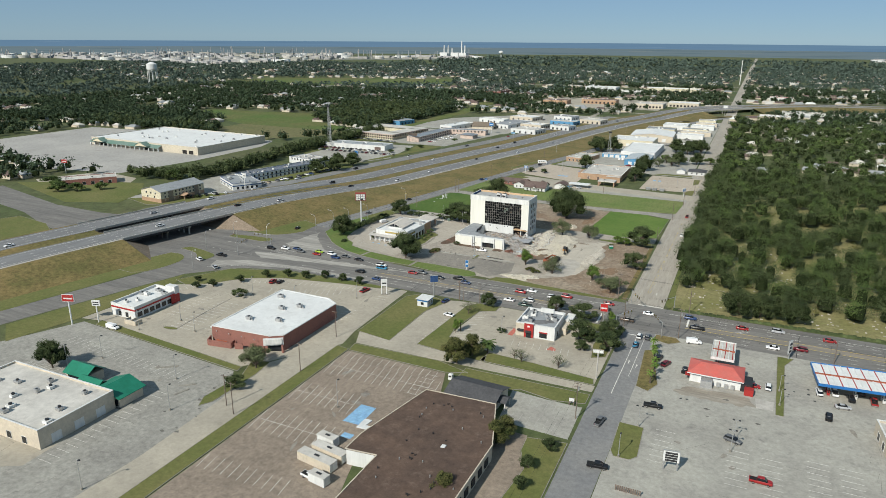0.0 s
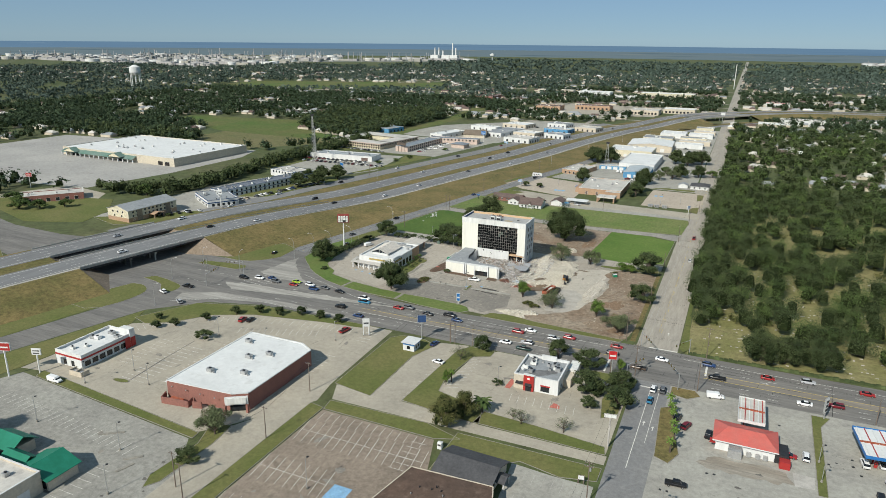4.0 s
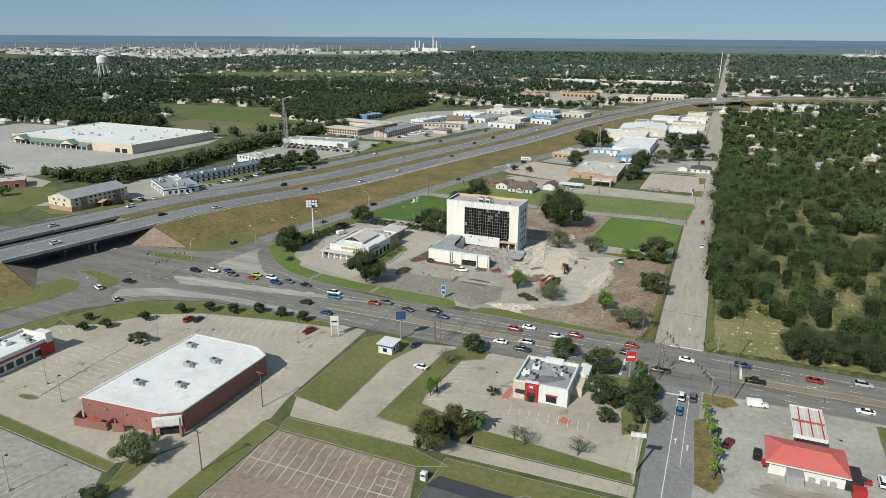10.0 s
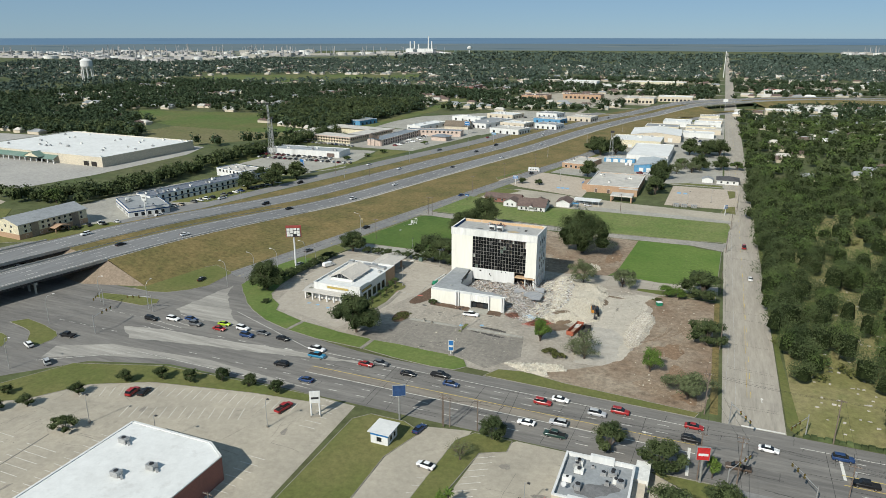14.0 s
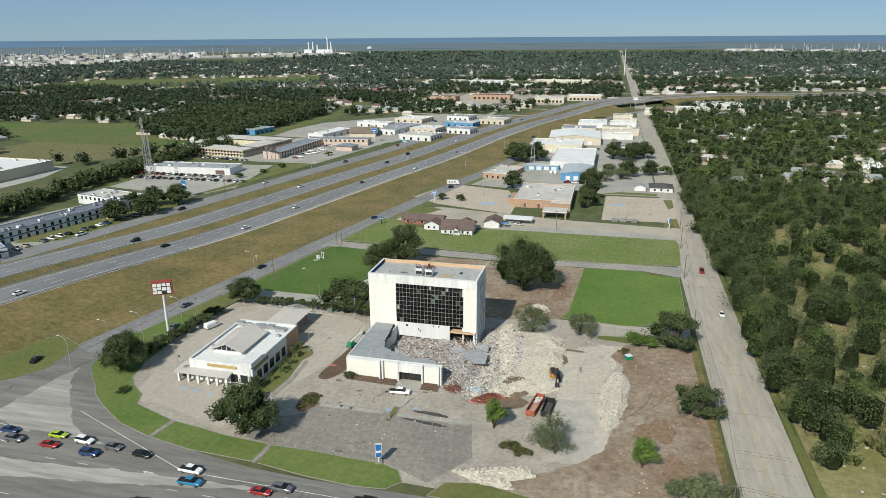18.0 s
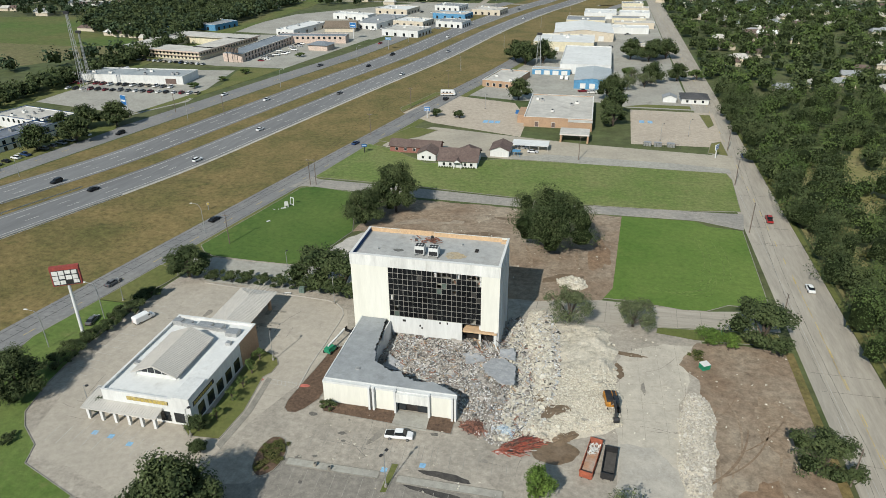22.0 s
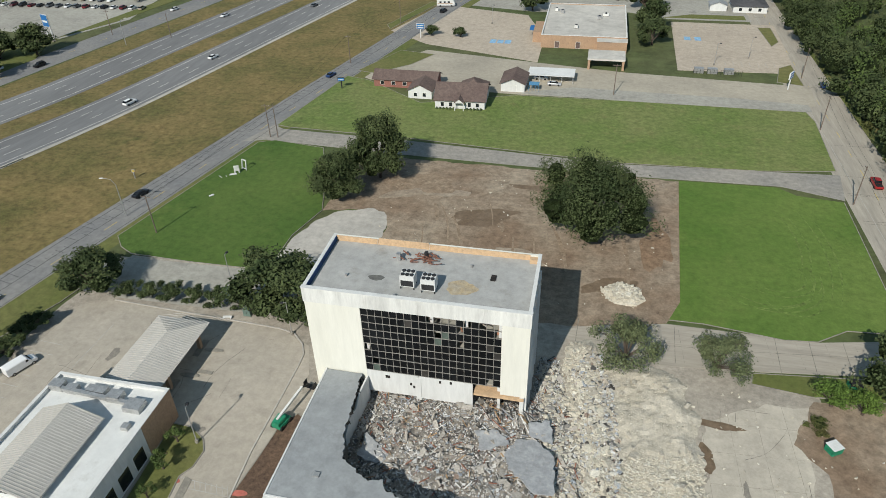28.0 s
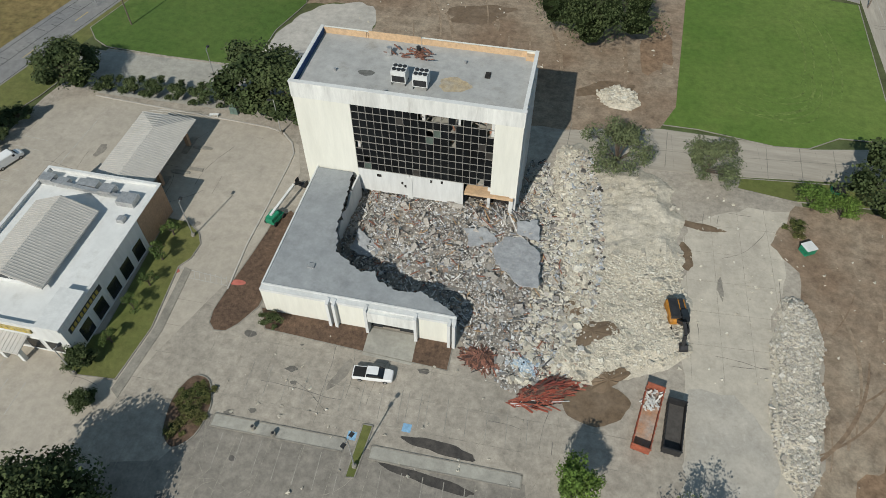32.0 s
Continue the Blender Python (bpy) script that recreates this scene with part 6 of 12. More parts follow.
pile_n, top_n = heap("debris_mound", small_poly, 1.0, CREAM_RUBBLE, "small pile of pale broken concrete", seed=6.0, rise=1.5)
pile_h, top_h = heap("debris_mound", hook_poly, 0.7, CREAM_RUBBLE, "low pile of pale broken concrete by the road", seed=8.0, rise=1.5)
strew(pile_in, inner_poly, top_in, 12500, (0.08, 0.42), MIXED, "debris", "jumbled grey, white and brown debris")
SHEETS = scraps("torn_sheets", [(0.53, 0.515, 0.48), (0.36, 0.365, 0.375), (0.63, 0.61, 0.57), (0.06, 0.055, 0.05), (0.40, 0.37, 0.33), (0.42, 0.37, 0.30), (0.10, 0.09, 0.085), (0.33, 0.36, 0.39)])
sheet_meshes = [Shape().add([(x, y, z + b) for x, y, z, b in zip((-0.6, 0.5, 0.7, -0.4) * 2, (-0.4, -0.5, 0.35, 0.5) * 2, (0, 0, 0, 0, 0.05, 0.05, 0.05, 0.05), (0, v, 0, -v, 0, v, 0, -v))], BOX_FACES).mesh("torn_sheet", SHEETS) for v in (0.0, 0.12, -0.2, 0.3)]
for k in range(240):
    while True:
        x, y = rubble_rng.uniform(-138, -100), rubble_rng.uniform(327, 374)
        if inside(inner_poly, np.array([x]), np.array([y]))[0]:
            break
    o = new("torn_sheet", rubble_rng.choice(sheet_meshes))
    o.parent = pile_in
    o.matrix_basis = pose(x, y, top_in(x, y) + 0.3, rubble_rng.gauss(0, 24), rubble_rng.gauss(0, 24), rubble_rng.uniform(0, 360)) @ Matrix.Diagonal((rubble_rng.uniform(0.4, 1.6), rubble_rng.uniform(0.25, 1.2), 1, 1))
strew(pile_e, [(-104, 372), (-100, 378), (-84, 373), (-83.5, 350), (-100, 352)], top_e, 2400, (0.05, 0.17), CREAM_BITS, "crushed_concrete", "fine crushed cream concrete", 0.4)
strew(pile_e, [(-101, 352), (-83, 356), (-82, 338), (-93, 331.5), (-99, 329.6), (-103, 333)], top_e, 5200, (0.1, 0.45), CREAM_BITS, "broken_concrete", "broken cream concrete lumps")
strew(pile_s, side_poly, top_s, 3600, (0.08, 0.42), scraps("white_blocks", [(0.50, 0.465, 0.40), (0.43, 0.395, 0.335), (0.57, 0.54, 0.48), (0.36, 0.33, 0.285)]), "broken_concrete", "white broken concrete lumps")
strew(pile_n, small_poly, top_n, 350, (0.2, 0.6), CREAM_BITS, "broken_concrete", "pale broken concrete lumps")
strew(pile_h, hook_poly, top_h, 450, (0.2, 0.7), CREAM_BITS, "broken_concrete", "pale broken concrete lumps")
strew(pile_in, [(-106, 374), (-104, 362), (-102, 352), (-100, 340), (-102, 329), (-98, 330), (-97, 350), (-99, 366), (-102, 378)], top_e, 1500, (0.2, 0.9), CREAM_BITS, "slab_rubble", "broken pale slabs along the edge")
strew(pile_e, [(-104, 372), (-100, 378), (-97, 368), (-95.5, 352), (-96.5, 338), (-99, 330), (-104, 331), (-101, 345), (-103, 360)], top_e, 1600, (0.15, 0.75), MIXED, "debris", "grey debris spilling over the crushed concrete")
strew(pile_in, [(-110, 372), (-104, 372), (-100, 345), (-101, 329), (-107, 328), (-106, 345), (-108, 358)], top_in, 1100, (0.2, 0.9), CREAM_BITS, "crushed_concrete", "pale concrete over the grey debris")
for k, (x, y, rx, ry) in enumerate(((-99.4, 341.8, 1.9, 1.5), (-96.6, 338.2, 3.3, 2.1), (-93.6, 331.2, 2.8, 1.3))):
    patch_s = Shape()
    ring = blob(x, y, rx, ry, 0.3 * k, rough=0.2)
    patch_s.add([(u, v, top_e(u, v) + 0.16) for u, v in ring] + [(x, y, top_e(x, y) + 0.4)], [(i, (i + 1) % len(ring), len(ring)) for i in range(len(ring))])
    part("earth_patch", patch_s, MUD, pile_e, "brown earth showing through the rubble")
lump_meshes = [Shape().add(lump_points(1.6, rubble_rng), BOX_FACES).mesh("concrete_chunk", CREAM_BITS) for _ in range(8)]
for k in range(260):
    while True:
        x, y = (rubble_rng.uniform(-105, -97), rubble_rng.uniform(329, 379)) if k % 3 else (rubble_rng.uniform(-106, -82), rubble_rng.uniform(329, 379))
        if inside(east_poly, np.array([x]), np.array([y]))[0]:
            break
    o = new("concrete_chunk", rubble_rng.choice(lump_meshes))
    o.parent = pile_e
    o.matrix_basis = pose(x, y, top_e(x, y) + 0.12, rubble_rng.gauss(0, 16), rubble_rng.gauss(0, 16), rubble_rng.uniform(0, 360)) @ Matrix.Diagonal((*[rubble_rng.uniform(0.2, 0.6)] * 3, 1))
# fallen roof slabs
for pts, z, tip in (([(-113.3, 350.1), (-111.8, 353.2), (-109.1, 353.8), (-105.7, 350.8), (-105.2, 343.7), (-108.1, 343.5), (-112.3, 347.3)], 1.95, -4), ([(-110.3, 356.5), (-106.9, 357.7), (-106.1, 353.4), (-110, 354.5)], 1.9, 6), ([(-118.6, 353.6), (-114.8, 354.5), (-112.7, 352.4), (-116.9, 350.2)], 1.6, 3), ([(-135.6, 350.4), (-131, 347.4), (-132, 345), (-135.8, 346)], 1.0, 5)):
    cx, cy = sum(p[0] for p in pts) / len(pts), sum(p[1] for p in pts) / len(pts)
    slab = part("fallen_slab", Shape().prism([(x - cx, y - cy) for x, y in ragged(pts, 0.28, 0.7, 3)], -0.11, 0.11), shade("dusty_roofing", (0.36, 0.37, 0.38), (0.29, 0.30, 0.31), big=0.4, fine=2.0, grain=0.16, stain=(0.46, 0.45, 0.42)) if "dusty_roofing" not in bpy.data.materials else bpy.data.materials["dusty_roofing"], pile_in, "fallen slab of grey roofing")
    slab.matrix_basis = pose(cx, cy, z, tip, tip * 0.6, 0)
# bent steel and timber among the debris
steel = Shape()
for k in range(1500):
    x, y = rubble_rng.uniform(-138, -99), rubble_rng.uniform(328, 374)
    if not inside(inner_poly, np.array([x]), np.array([y]))[0]:
        continue
    a = Vector((x, y, top_in(x, y) + 0.2))
    steel.beam(a, a + Vector((rubble_rng.uniform(-2, 2), rubble_rng.uniform(-2, 2), rubble_rng.uniform(-0.3, 0.6))) * 0.7, rubble_rng.uniform(0.05, 0.2), 0.06)
for k in range(26):
    a = Vector((rubble_rng.uniform(-119, -110.5), rubble_rng.uniform(355, 358.4), rubble_rng.uniform(1.2, 4.5)))
    steel.beam(a, a + Vector((rubble_rng.uniform(0, 2.4), rubble_rng.uniform(-1.6, 0.4), rubble_rng.uniform(-2.6, -0.4))), 0.14, 0.1)
part("bent_steel", steel, scraps("steel_scraps", [(0.14, 0.11, 0.1), (0.28, 0.12, 0.08), (0.62, 0.6, 0.56), (0.42, 0.28, 0.16), (0.07, 0.07, 0.07), (0.7, 0.69, 0.66), (0.33, 0.34, 0.36)]), pile_in, "bent steel and splintered timber", kind="stuff")


def scrap_pile(label, cx, cy, rx, ry, h, n, colours, long, name="scrap_pile", spread=None, turn=0.0):
    ob = thing(name, label, "scrap pile", cx, cy, turn)
    base = Shape()
    ring = 14
    base.add([(rx * math.cos(6.283 * k / ring), ry * math.sin(6.283 * k / ring), 0.05) for k in range(ring)] + [(0, 0, h * 0.75)], [(k, (k + 1) % ring, ring) for k in range(ring)])
    part("core", base, VOID, ob)
    s = Shape()
    for k in range(n):
        a, r = rubble_rng.uniform(0, 6.283), math.sqrt(rubble_rng.random())
        p = Vector((rx * r * math.cos(a), ry * r * math.sin(a), 0.1 + h * (1 - r) * rubble_rng.uniform(0.6, 1.05)))
        ln = rubble_rng.uniform(0.3, 1.0) * long
        b = rubble_rng.uniform(0, 6.283)
        b = b if spread is None else spread + rubble_rng.gauss(0, 0.28)
        q = p + Vector((ln * math.cos(b), ln * math.sin(b), rubble_rng.uniform(-0.22, 0.08) * ln))
        q.z = max(q.z, 0.1)
        s.beam(p - Vector((ln * math.cos(b), ln * math.sin(b), 0)) * 0.4, q, rubble_rng.uniform(0.05, 0.28), 0.05)
    part("scrap", s, scraps(name + "_bits_" + str(len(bpy.data.materials)), colours, 0.6), ob, kind="stuff")
    return ob


scrap_pile("heap of rusty bent reinforcing steel", -111.2, 331.3, 3.0, 1.9, 1.2, 620, [(0.16, 0.085, 0.06), (0.22, 0.11, 0.08), (0.10, 0.06, 0.05), (0.3, 0.14, 0.1)], 1.6)
scrap_pile("heap of crumpled pale blue sheet metal", -105.6, 331.2, 2.9, 1.9, 1.5, 520, [(0.40, 0.50, 0.58), (0.52, 0.60, 0.66), (0.30, 0.40, 0.5), (0.62, 0.66, 0.68)], 0.8)
scrap_pile("heap of red rusty steel beams", -101.6, 328.2, 4.4, 1.7, 1.5, 420, [(0.30, 0.075, 0.05), (0.22, 0.06, 0.045), (0.36, 0.12, 0.08), (0.10, 0.055, 0.045), (0.2, 0.12, 0.09)], 2.2, spread=0.1, turn=28)
scrap_pile("few long red beams with pale sheets", -103.4, 325.9, 3.4, 0.8, 0.5, 46, [(0.30, 0.08, 0.05), (0.62, 0.62, 0.6), (0.36, 0.12, 0.08)], 2.6, spread=0.05, turn=14)
scrap_pile("rusty debris heap on the cleared lot", -163.4, 391.8, 1.6, 1.6, 0.9, 120, [(0.22, 0.12, 0.08), (0.4, 0.37, 0.33), (0.12, 0.1, 0.09)], 1.6)

# ---- buildings ----
def openings(ob, w, d, rows, far=False):
    """Windows and doors on the walls of a box building. rows: side, first, last, number, width, low, high, kind."""
    for side, a, b, n, ww, z0, z1, what in rows:
        for k in range(n):
            u = a + (b - a) * (k + 0.5) / n
            m = {"s": pose(u, -d / 2, 0), "n": pose(-u, d / 2, 0, 0, 0, 180), "e": pose(w / 2, u, 0, 0, 0, 90), "w": pose(-w / 2, -u, 0, 0, 0, -90)}[side]
            name = "door" if what == "door" else "window"
            mat_in = {"door": GLASS, "win": GLASS, "dock": WHITE, "brown": SHINGLE, "void": VOID}[what]
            fr = Shape()
            h = ww / 2
            for bx in ((-h - 0.08, -h, z0, z1 + 0.08), (h, h + 0.08, z0, z1 + 0.08), (-h, h, z1, z1 + 0.08), (-h, h, z0 - 0.06, z0)):
                fr.box(bx[0], bx[1], -0.09, 0.0, bx[2], bx[3])
            if far:
                part(name, fr.box(-h, h, -0.045, 0.0, z0, z1), mat_in, ob).matrix_basis = m
                continue
            f = part(name, fr, FASCIA, ob)
            f.matrix_basis = m
            g_ = part("pane" if what != "dock" else "door_leaf", Shape().box(-h, h, -0.045, 0.0, z0, z1), mat_in, f)


def shop(name, label, x, y, w, d, h, rz=0.0, wall=None, roof=None, parapet=0.5, rows=(), units=0, trim=None, band=None, category="building", seed=1, group=""):
    """A low flat-roofed building: four walls, roof, parapet edge, rooftop units, windows."""
    wall, roof, trim = wall or BEIGE, roof or ROOFPALE, trim or FASCIA
    ob = thing(name, label, category, x, y, rz, group=group)
    hw, hd, t = w / 2, d / 2, 0.35
    part("wall_south", Shape().box(-hw, hw, -hd, -hd + t, 0, h + parapet), wall, ob)
    part("wall_north", Shape().box(-hw, hw, hd - t, hd, 0, h + parapet), wall, ob)
    part("wall_west", Shape().box(-hw, -hw + t, -hd + t, hd - t, 0, h + parapet), wall, ob)
    part("wall_east", Shape().box(hw - t, hw, -hd + t, hd - t, 0, h + parapet), wall, ob)
    part("roof", Shape().box(-hw + t, hw - t, -hd + t, hd - t, h - 0.3, h), roof, ob)
    c, k = Shape(), 0.08
    c.box(-hw - k, hw + k, -hd - k, -hd + t + k, h + parapet, h + parapet + 0.1)
    c.box(-hw - k, hw + k, hd - t - k, hd + k, h + parapet, h + parapet + 0.1)
    c.box(-hw - k, -hw + t + k, -hd + t + k, hd - t - k, h + parapet, h + parapet + 0.1)
    c.box(hw - t - k, hw + k, -hd + t + k, hd - t - k, h + parapet, h + parapet + 0.1)
    part("coping", c, trim, ob)
    if band:
        z0, z1, mat_b = band
        b = Shape()
        b.box(-hw - 0.06, hw + 0.06, -hd - 0.06, -hd, z0, z1).box(-hw - 0.06, hw + 0.06, hd, hd + 0.06, z0, z1)
        b.box(-hw - 0.06, -hw, -hd, hd, z0, z1).box(hw, hw + 0.06, -hd, hd, z0, z1)
        part("band", b, mat_b, ob)
    rng = random.Random(seed)
    for n in range(units):
        ux, uy = rng.uniform(-hw + 2, hw - 2), rng.uniform(-hd + 2, hd - 2)
        a, b_ = rng.uniform(0.6, 1.3), rng.uniform(0.5, 1.0)
        u = part("rooftop_unit", Shape().box(ux - a, ux + a, uy - b_, uy + b_, h + (0.12 if y <= 700 else 0.0), h + rng.uniform(0.9, 1.4)), GALV if n % 2 else FASCIA, ob, "grey rooftop air unit")
        if y > 700:
            continue
        part("unit_curb", Shape().box(ux - a + 0.1, ux + a - 0.1, uy - b_ + 0.1, uy + b_ - 0.1, h, h + 0.12), DARKSTEEL, u)
        part("fan", Shape().tube((ux, uy, h + 0.6), (ux, uy, h + 1.45), b_ * 0.55, n=10), DARKSTEEL, u)
    openings(ob, w, d, rows, y > 700)
    return ob


def pitched(name, label, x, y, w, d, h, top, rz=0.0, wall=None, roof=None, along="x", over=0.5, rows=(), hip=False, category="house", group=""):
    """A building with a pitched roof: walls, gable ends and roof."""
    wall, roof = wall or WHITE, roof or SHINGLE
    ob = thing(name, label, category, x, y, rz, group=group)
    hw, hd, t = w / 2, d / 2, 0.25
    part("wall_south", Shape().box(-hw, hw, -hd, -hd + t, 0, h), wall, ob)
    part("wall_north", Shape().box(-hw, hw, hd - t, hd, 0, h), wall, ob)
    part("wall_west", Shape().box(-hw, -hw + t, -hd + t, hd - t, 0, h), wall, ob)
    part("wall_east", Shape().box(hw - t, hw, -hd + t, hd - t, 0, h), wall, ob)
    if hip:
        part("roof", Shape().hip(-hw - over, hw + over, -hd - over, hd + over, h, top), roof, ob)
    else:
        part("roof", Shape().gable(-hw - over, hw + over, -hd - over, hd + over, h - over * 0.3 + 0.15, top + 0.15, along), roof, ob)
        for at in ((-hw, hw - t) if along == "x" else (-hd, hd - t)):
            end = Shape().wall_end(-hd, hd, at, h, top - 0.02, t, "y") if along == "x" else Shape().wall_end(-hw, hw, at, h, top - 0.02, t)
            part("gable_wall", end, wall, ob)
    openings(ob, w, d, rows, y > 700)
    return ob


def ribs(parent, x0, x1, y0, y1, z0, z1, n, material, along="x"):
    """Standing seams up a slope from y0 to y1 (or x0 to x1), at a spacing."""
    s = Shape()
    for k in range(n + 1):
        t = k / n
        if along == "x":
            x = x0 + (x1 - x0) * t
            s.beam((x, y0, z0 + 0.02), (x, y1, z1 + 0.02), 0.06, 0.05)
        else:
            y = y0 + (y1 - y0) * t
            s.beam((x0, y, z0 + 0.02), (x1, y, z1 + 0.02), 0.06, 0.05)
    return part("seams", s, material, parent)


# the bank: white flat roof with a raised metal gable, porch and drive-through canopy
bank = shop("bank_building", "white bank with metal roofs, porch and drive-through", -178.6, 334, 20.4, 29.4, 5.9, wall=WHITE, roof=ROOFWHITE, parapet=0.6, trim=WHITE,
            rows=(("e", -13, 6, 5, 2.6, 0.5, 3.6, "win"), ("w", -8, 12, 4, 2.4, 0.6, 3.4, "win"), ("s", 2.5, 9, 2, 2.4, 0.6, 3.2, "win")))
part("wall_tan_panel", Shape().box(10.2, 10.28, 6.5, 14.6, 0, 6.5), TANBRICK, bank, "tan end panel")
part("raised_roof", Shape().gable(-7.2, 3.8, -8.8, 6.8, 7.0, 9.3, "y", 0.25), METALROOF, bank, "raised grey ribbed metal roof")
for sx in (1, -1):
    ribs(bank, -1.7 + sx * 0.05, -1.7 + sx * 5.5, -8.6, 6.6, 9.32, 7.05, 32, METALROOF, "y")
part("raised_wall", Shape().box(-6.4, 3.0, -8.0, 6.0, 5.9, 6.9), WHITE, bank)
cl = Shape().wall_end(-6.4, 3.0, -8.1, 6.9, 8.8, 0.1)
part("clerestory", cl, GLASS, bank, "triangular clerestory window")
for x in (-5, -3.4, -1.7, 0, 1.6):
    part("clerestory_bar", Shape().box(x - 0.05, x + 0.05, -8.18, -8.08, 6.9, 8.7 - abs(x + 1.7) * 0.42), WHITE, bank)
part("tower_block", Shape().box(6.4, 10.2, -14.9, -8.0, 6.5, 7.2), WHITE, bank)
for x, y, a, b_, hh in ((-8.6, 12, 1.2, 0.9, 1.2), (-5.8, 11.8, 1.0, 0.8, 1.0), (-1.6, 12.4, 1.8, 0.8, 0.8), (2.4, 11.6, 1.2, 1.0, 1.2), (6.6, 10.4, 1.5, 1.2, 1.0), (7.6, 6.4, 0.6, 0.6, 0.7), (-8.6, -4.5, 0.7, 0.5, 0.6)):
    part("rooftop_unit", Shape().box(x - a, x + a, y - b_, y + b_, 5.9, 5.9 + hh, 0.05), GALV, bank, "grey rooftop air unit")
part("duct", Shape().beam((-8, 11.4, 6.6), (6, 10.6, 6.5), 0.7, 0.6), GALV, bank)
# porch and side eave, both of ribbed metal
porch = Shape()
porch.add([(-13.8, -17.6, 3.3), (3.8, -17.6, 3.3), (3.8, -11.4, 4.4), (-13.8, -11.4, 4.4), (-13.8, -17.6, 3.1), (3.8, -17.6, 3.1), (3.8, -11.4, 4.2), (-13.8, -11.4, 4.2)], BOX_FACES[::-1])
pr = part("porch_roof", porch, METALROOF, bank, "sloping ribbed porch roof")
ribs(bank, -13.6, 3.6, -17.5, -11.5, 3.32, 4.42, 28, METALROOF)
eave = Shape().add([(-13.8, -11.4, 3.3), (-10.2, -11.4, 4.4), (-10.2, 12, 4.4), (-13.8, 12, 3.3), (-13.8, -11.4, 3.1), (-10.2, -11.4, 4.2), (-10.2, 12, 4.2), (-13.8, 12, 3.1)], BOX_FACES[::-1])
part("side_roof", eave, METALROOF, bank, "sloping ribbed side roof")
ribs(bank, -13.7, -10.3, -11.3, 11.8, 3.32, 4.42, 36, METALROOF, "y")
for x in (-12.8, -9.6, -6.4, -3.2, -0.2, 2.8):
    part("porch_column", Shape().box(x - 0.3, x + 0.3, -17.0, -16.4, 0, 3.15), WHITE, bank, "square white porch column")
for k in range(4):
    part("side_column", Shape().box(-13.3, -12.8, -8 + k * 5.6, -7.5 + k * 5.6, 0, 3.15), WHITE, bank)
part("sign_band", Shape().box(-4.2, 5.2, -14.95, -14.7, 4.9, 5.7), shade("gold_band", (0.42, 0.34, 0.15), grain=0.3, fine=4), bank, "plain gold sign band")
for k in range(9):
    part("sign_bar", Shape().box(-3.6 + k * 0.95, -3.05 + k * 0.95, -15.02, -14.95, 5.05, 5.55), shade("gold", (0.50, 0.38, 0.10)) if k == 0 else bpy.data.materials["gold"], bank, "plain yellow sign bar")
for k in range(9):
    part("side_sign_bar", Shape().box(10.22, 10.3, -13.2 + k * 0.8, -12.7 + k * 0.8, 4.6, 5.3), bpy.data.materials["gold"], bank, "plain sign bar on dark band")
part("side_band", Shape().box(10.2, 10.24, -13.6, -5.4, 4.4, 5.5), DARKSTEEL, bank)
can = part("canopy_roof", Shape().hip(-3.9, 6.9, 9.5, 33.6, 4.2, 5.7), METALROOF, bank, "ribbed metal canopy over the drive-through")
for sx in (1, -1):
    ribs(bank, 1.5 + sx * 0.05, 1.5 + sx * 5.4, 15.2, 33.4, 5.72, 4.25, 34, METALROOF, "y")
part("canopy_soffit", Shape().box(-3.5, 6.5, 15.4, 33.2, 3.85, 4.05), WHITE, bank)
for x in (-2.6, 1.5, 5.6):
    for y in (20, 30.6):
        part("canopy_column", Shape().box(x - 0.35, x + 0.35, y - 0.35, y + 0.35, 0, 3.85), TANBRICK, bank, "brick canopy column")
        part("teller_island", Shape().box(x - 0.6, x + 0.6, y - 2.2, y + 2.2, 0, 0.22), KERB, bank)
part("bollard_island", Shape().box(8.0, 11.0, 24.5, 25.3, 0, 0.2), KERB, bank)

# furniture store with a white roof
store = thing("furniture_store", "dark red brick store with a broad white roof", "building", -161, 196)
poly = [(-15, -21), (10.5, -19), (14.8, -16.2), (14.8, 18), (9, 21.5), (-15, 21.5)]
for k, (a, b) in enumerate(zip(poly, poly[1:] + poly[:1])):
    part("wall", Shape().beam((a[0], a[1], 3.05), (b[0], b[1], 3.05), 0.4, 6.1), BRICK, store, "dark red brick wall")
part("roof", Shape().prism(poly, 5.9, 6.2), ROOFWHITE, store, "broad white membrane roof")
ed = Shape()
for a, b in zip(poly, poly[1:] + poly[:1]):
    ed.beam((a[0], a[1], 6.25), (b[0], b[1], 6.25), 0.55, 0.3)
part("coping", ed, WHITE, store)
part("ledge", Shape().beam((-15.6, -21, 5.4), (-15.6, 12, 5.4), 1.2, 0.2).beam((-15.6, 14, 5.4), (-15.6, 21, 5.4), 1.2, 0.2), WHITE, store)
for x, y in ((-6.5, -10), (-1.5, 3.8), (3.8, 8.6), (5, -6.5), (-10, 14)):
    u = part("rooftop_unit", Shape().box(x - 1.1, x + 1.1, y - 0.8, y + 0.8, 6.3, 7.5), GALV, store, "grey rooftop air unit")
    part("unit_top", Shape().tube((x, y, 7.5), (x, y, 7.66), 0.5, n=10), DARKSTEEL, u)
    part("duct", Shape().beam((x + 1.1, y, 6.6), (x + 2.2, y - 0.6, 6.4), 0.5, 0.4), GALV, u)
part("sign_box", Shape().beam((9.3, -21.2, 4.3), (15.3, -17.2, 4.3), 0.5, 2.8), WHITE, store, "blank white sign box over the entrance")
part("sign_panel", Shape().beam((9.9, -21.2, 4.4), (15.0, -17.8, 4.4), 0.6, 2.0), FASCIA, store)
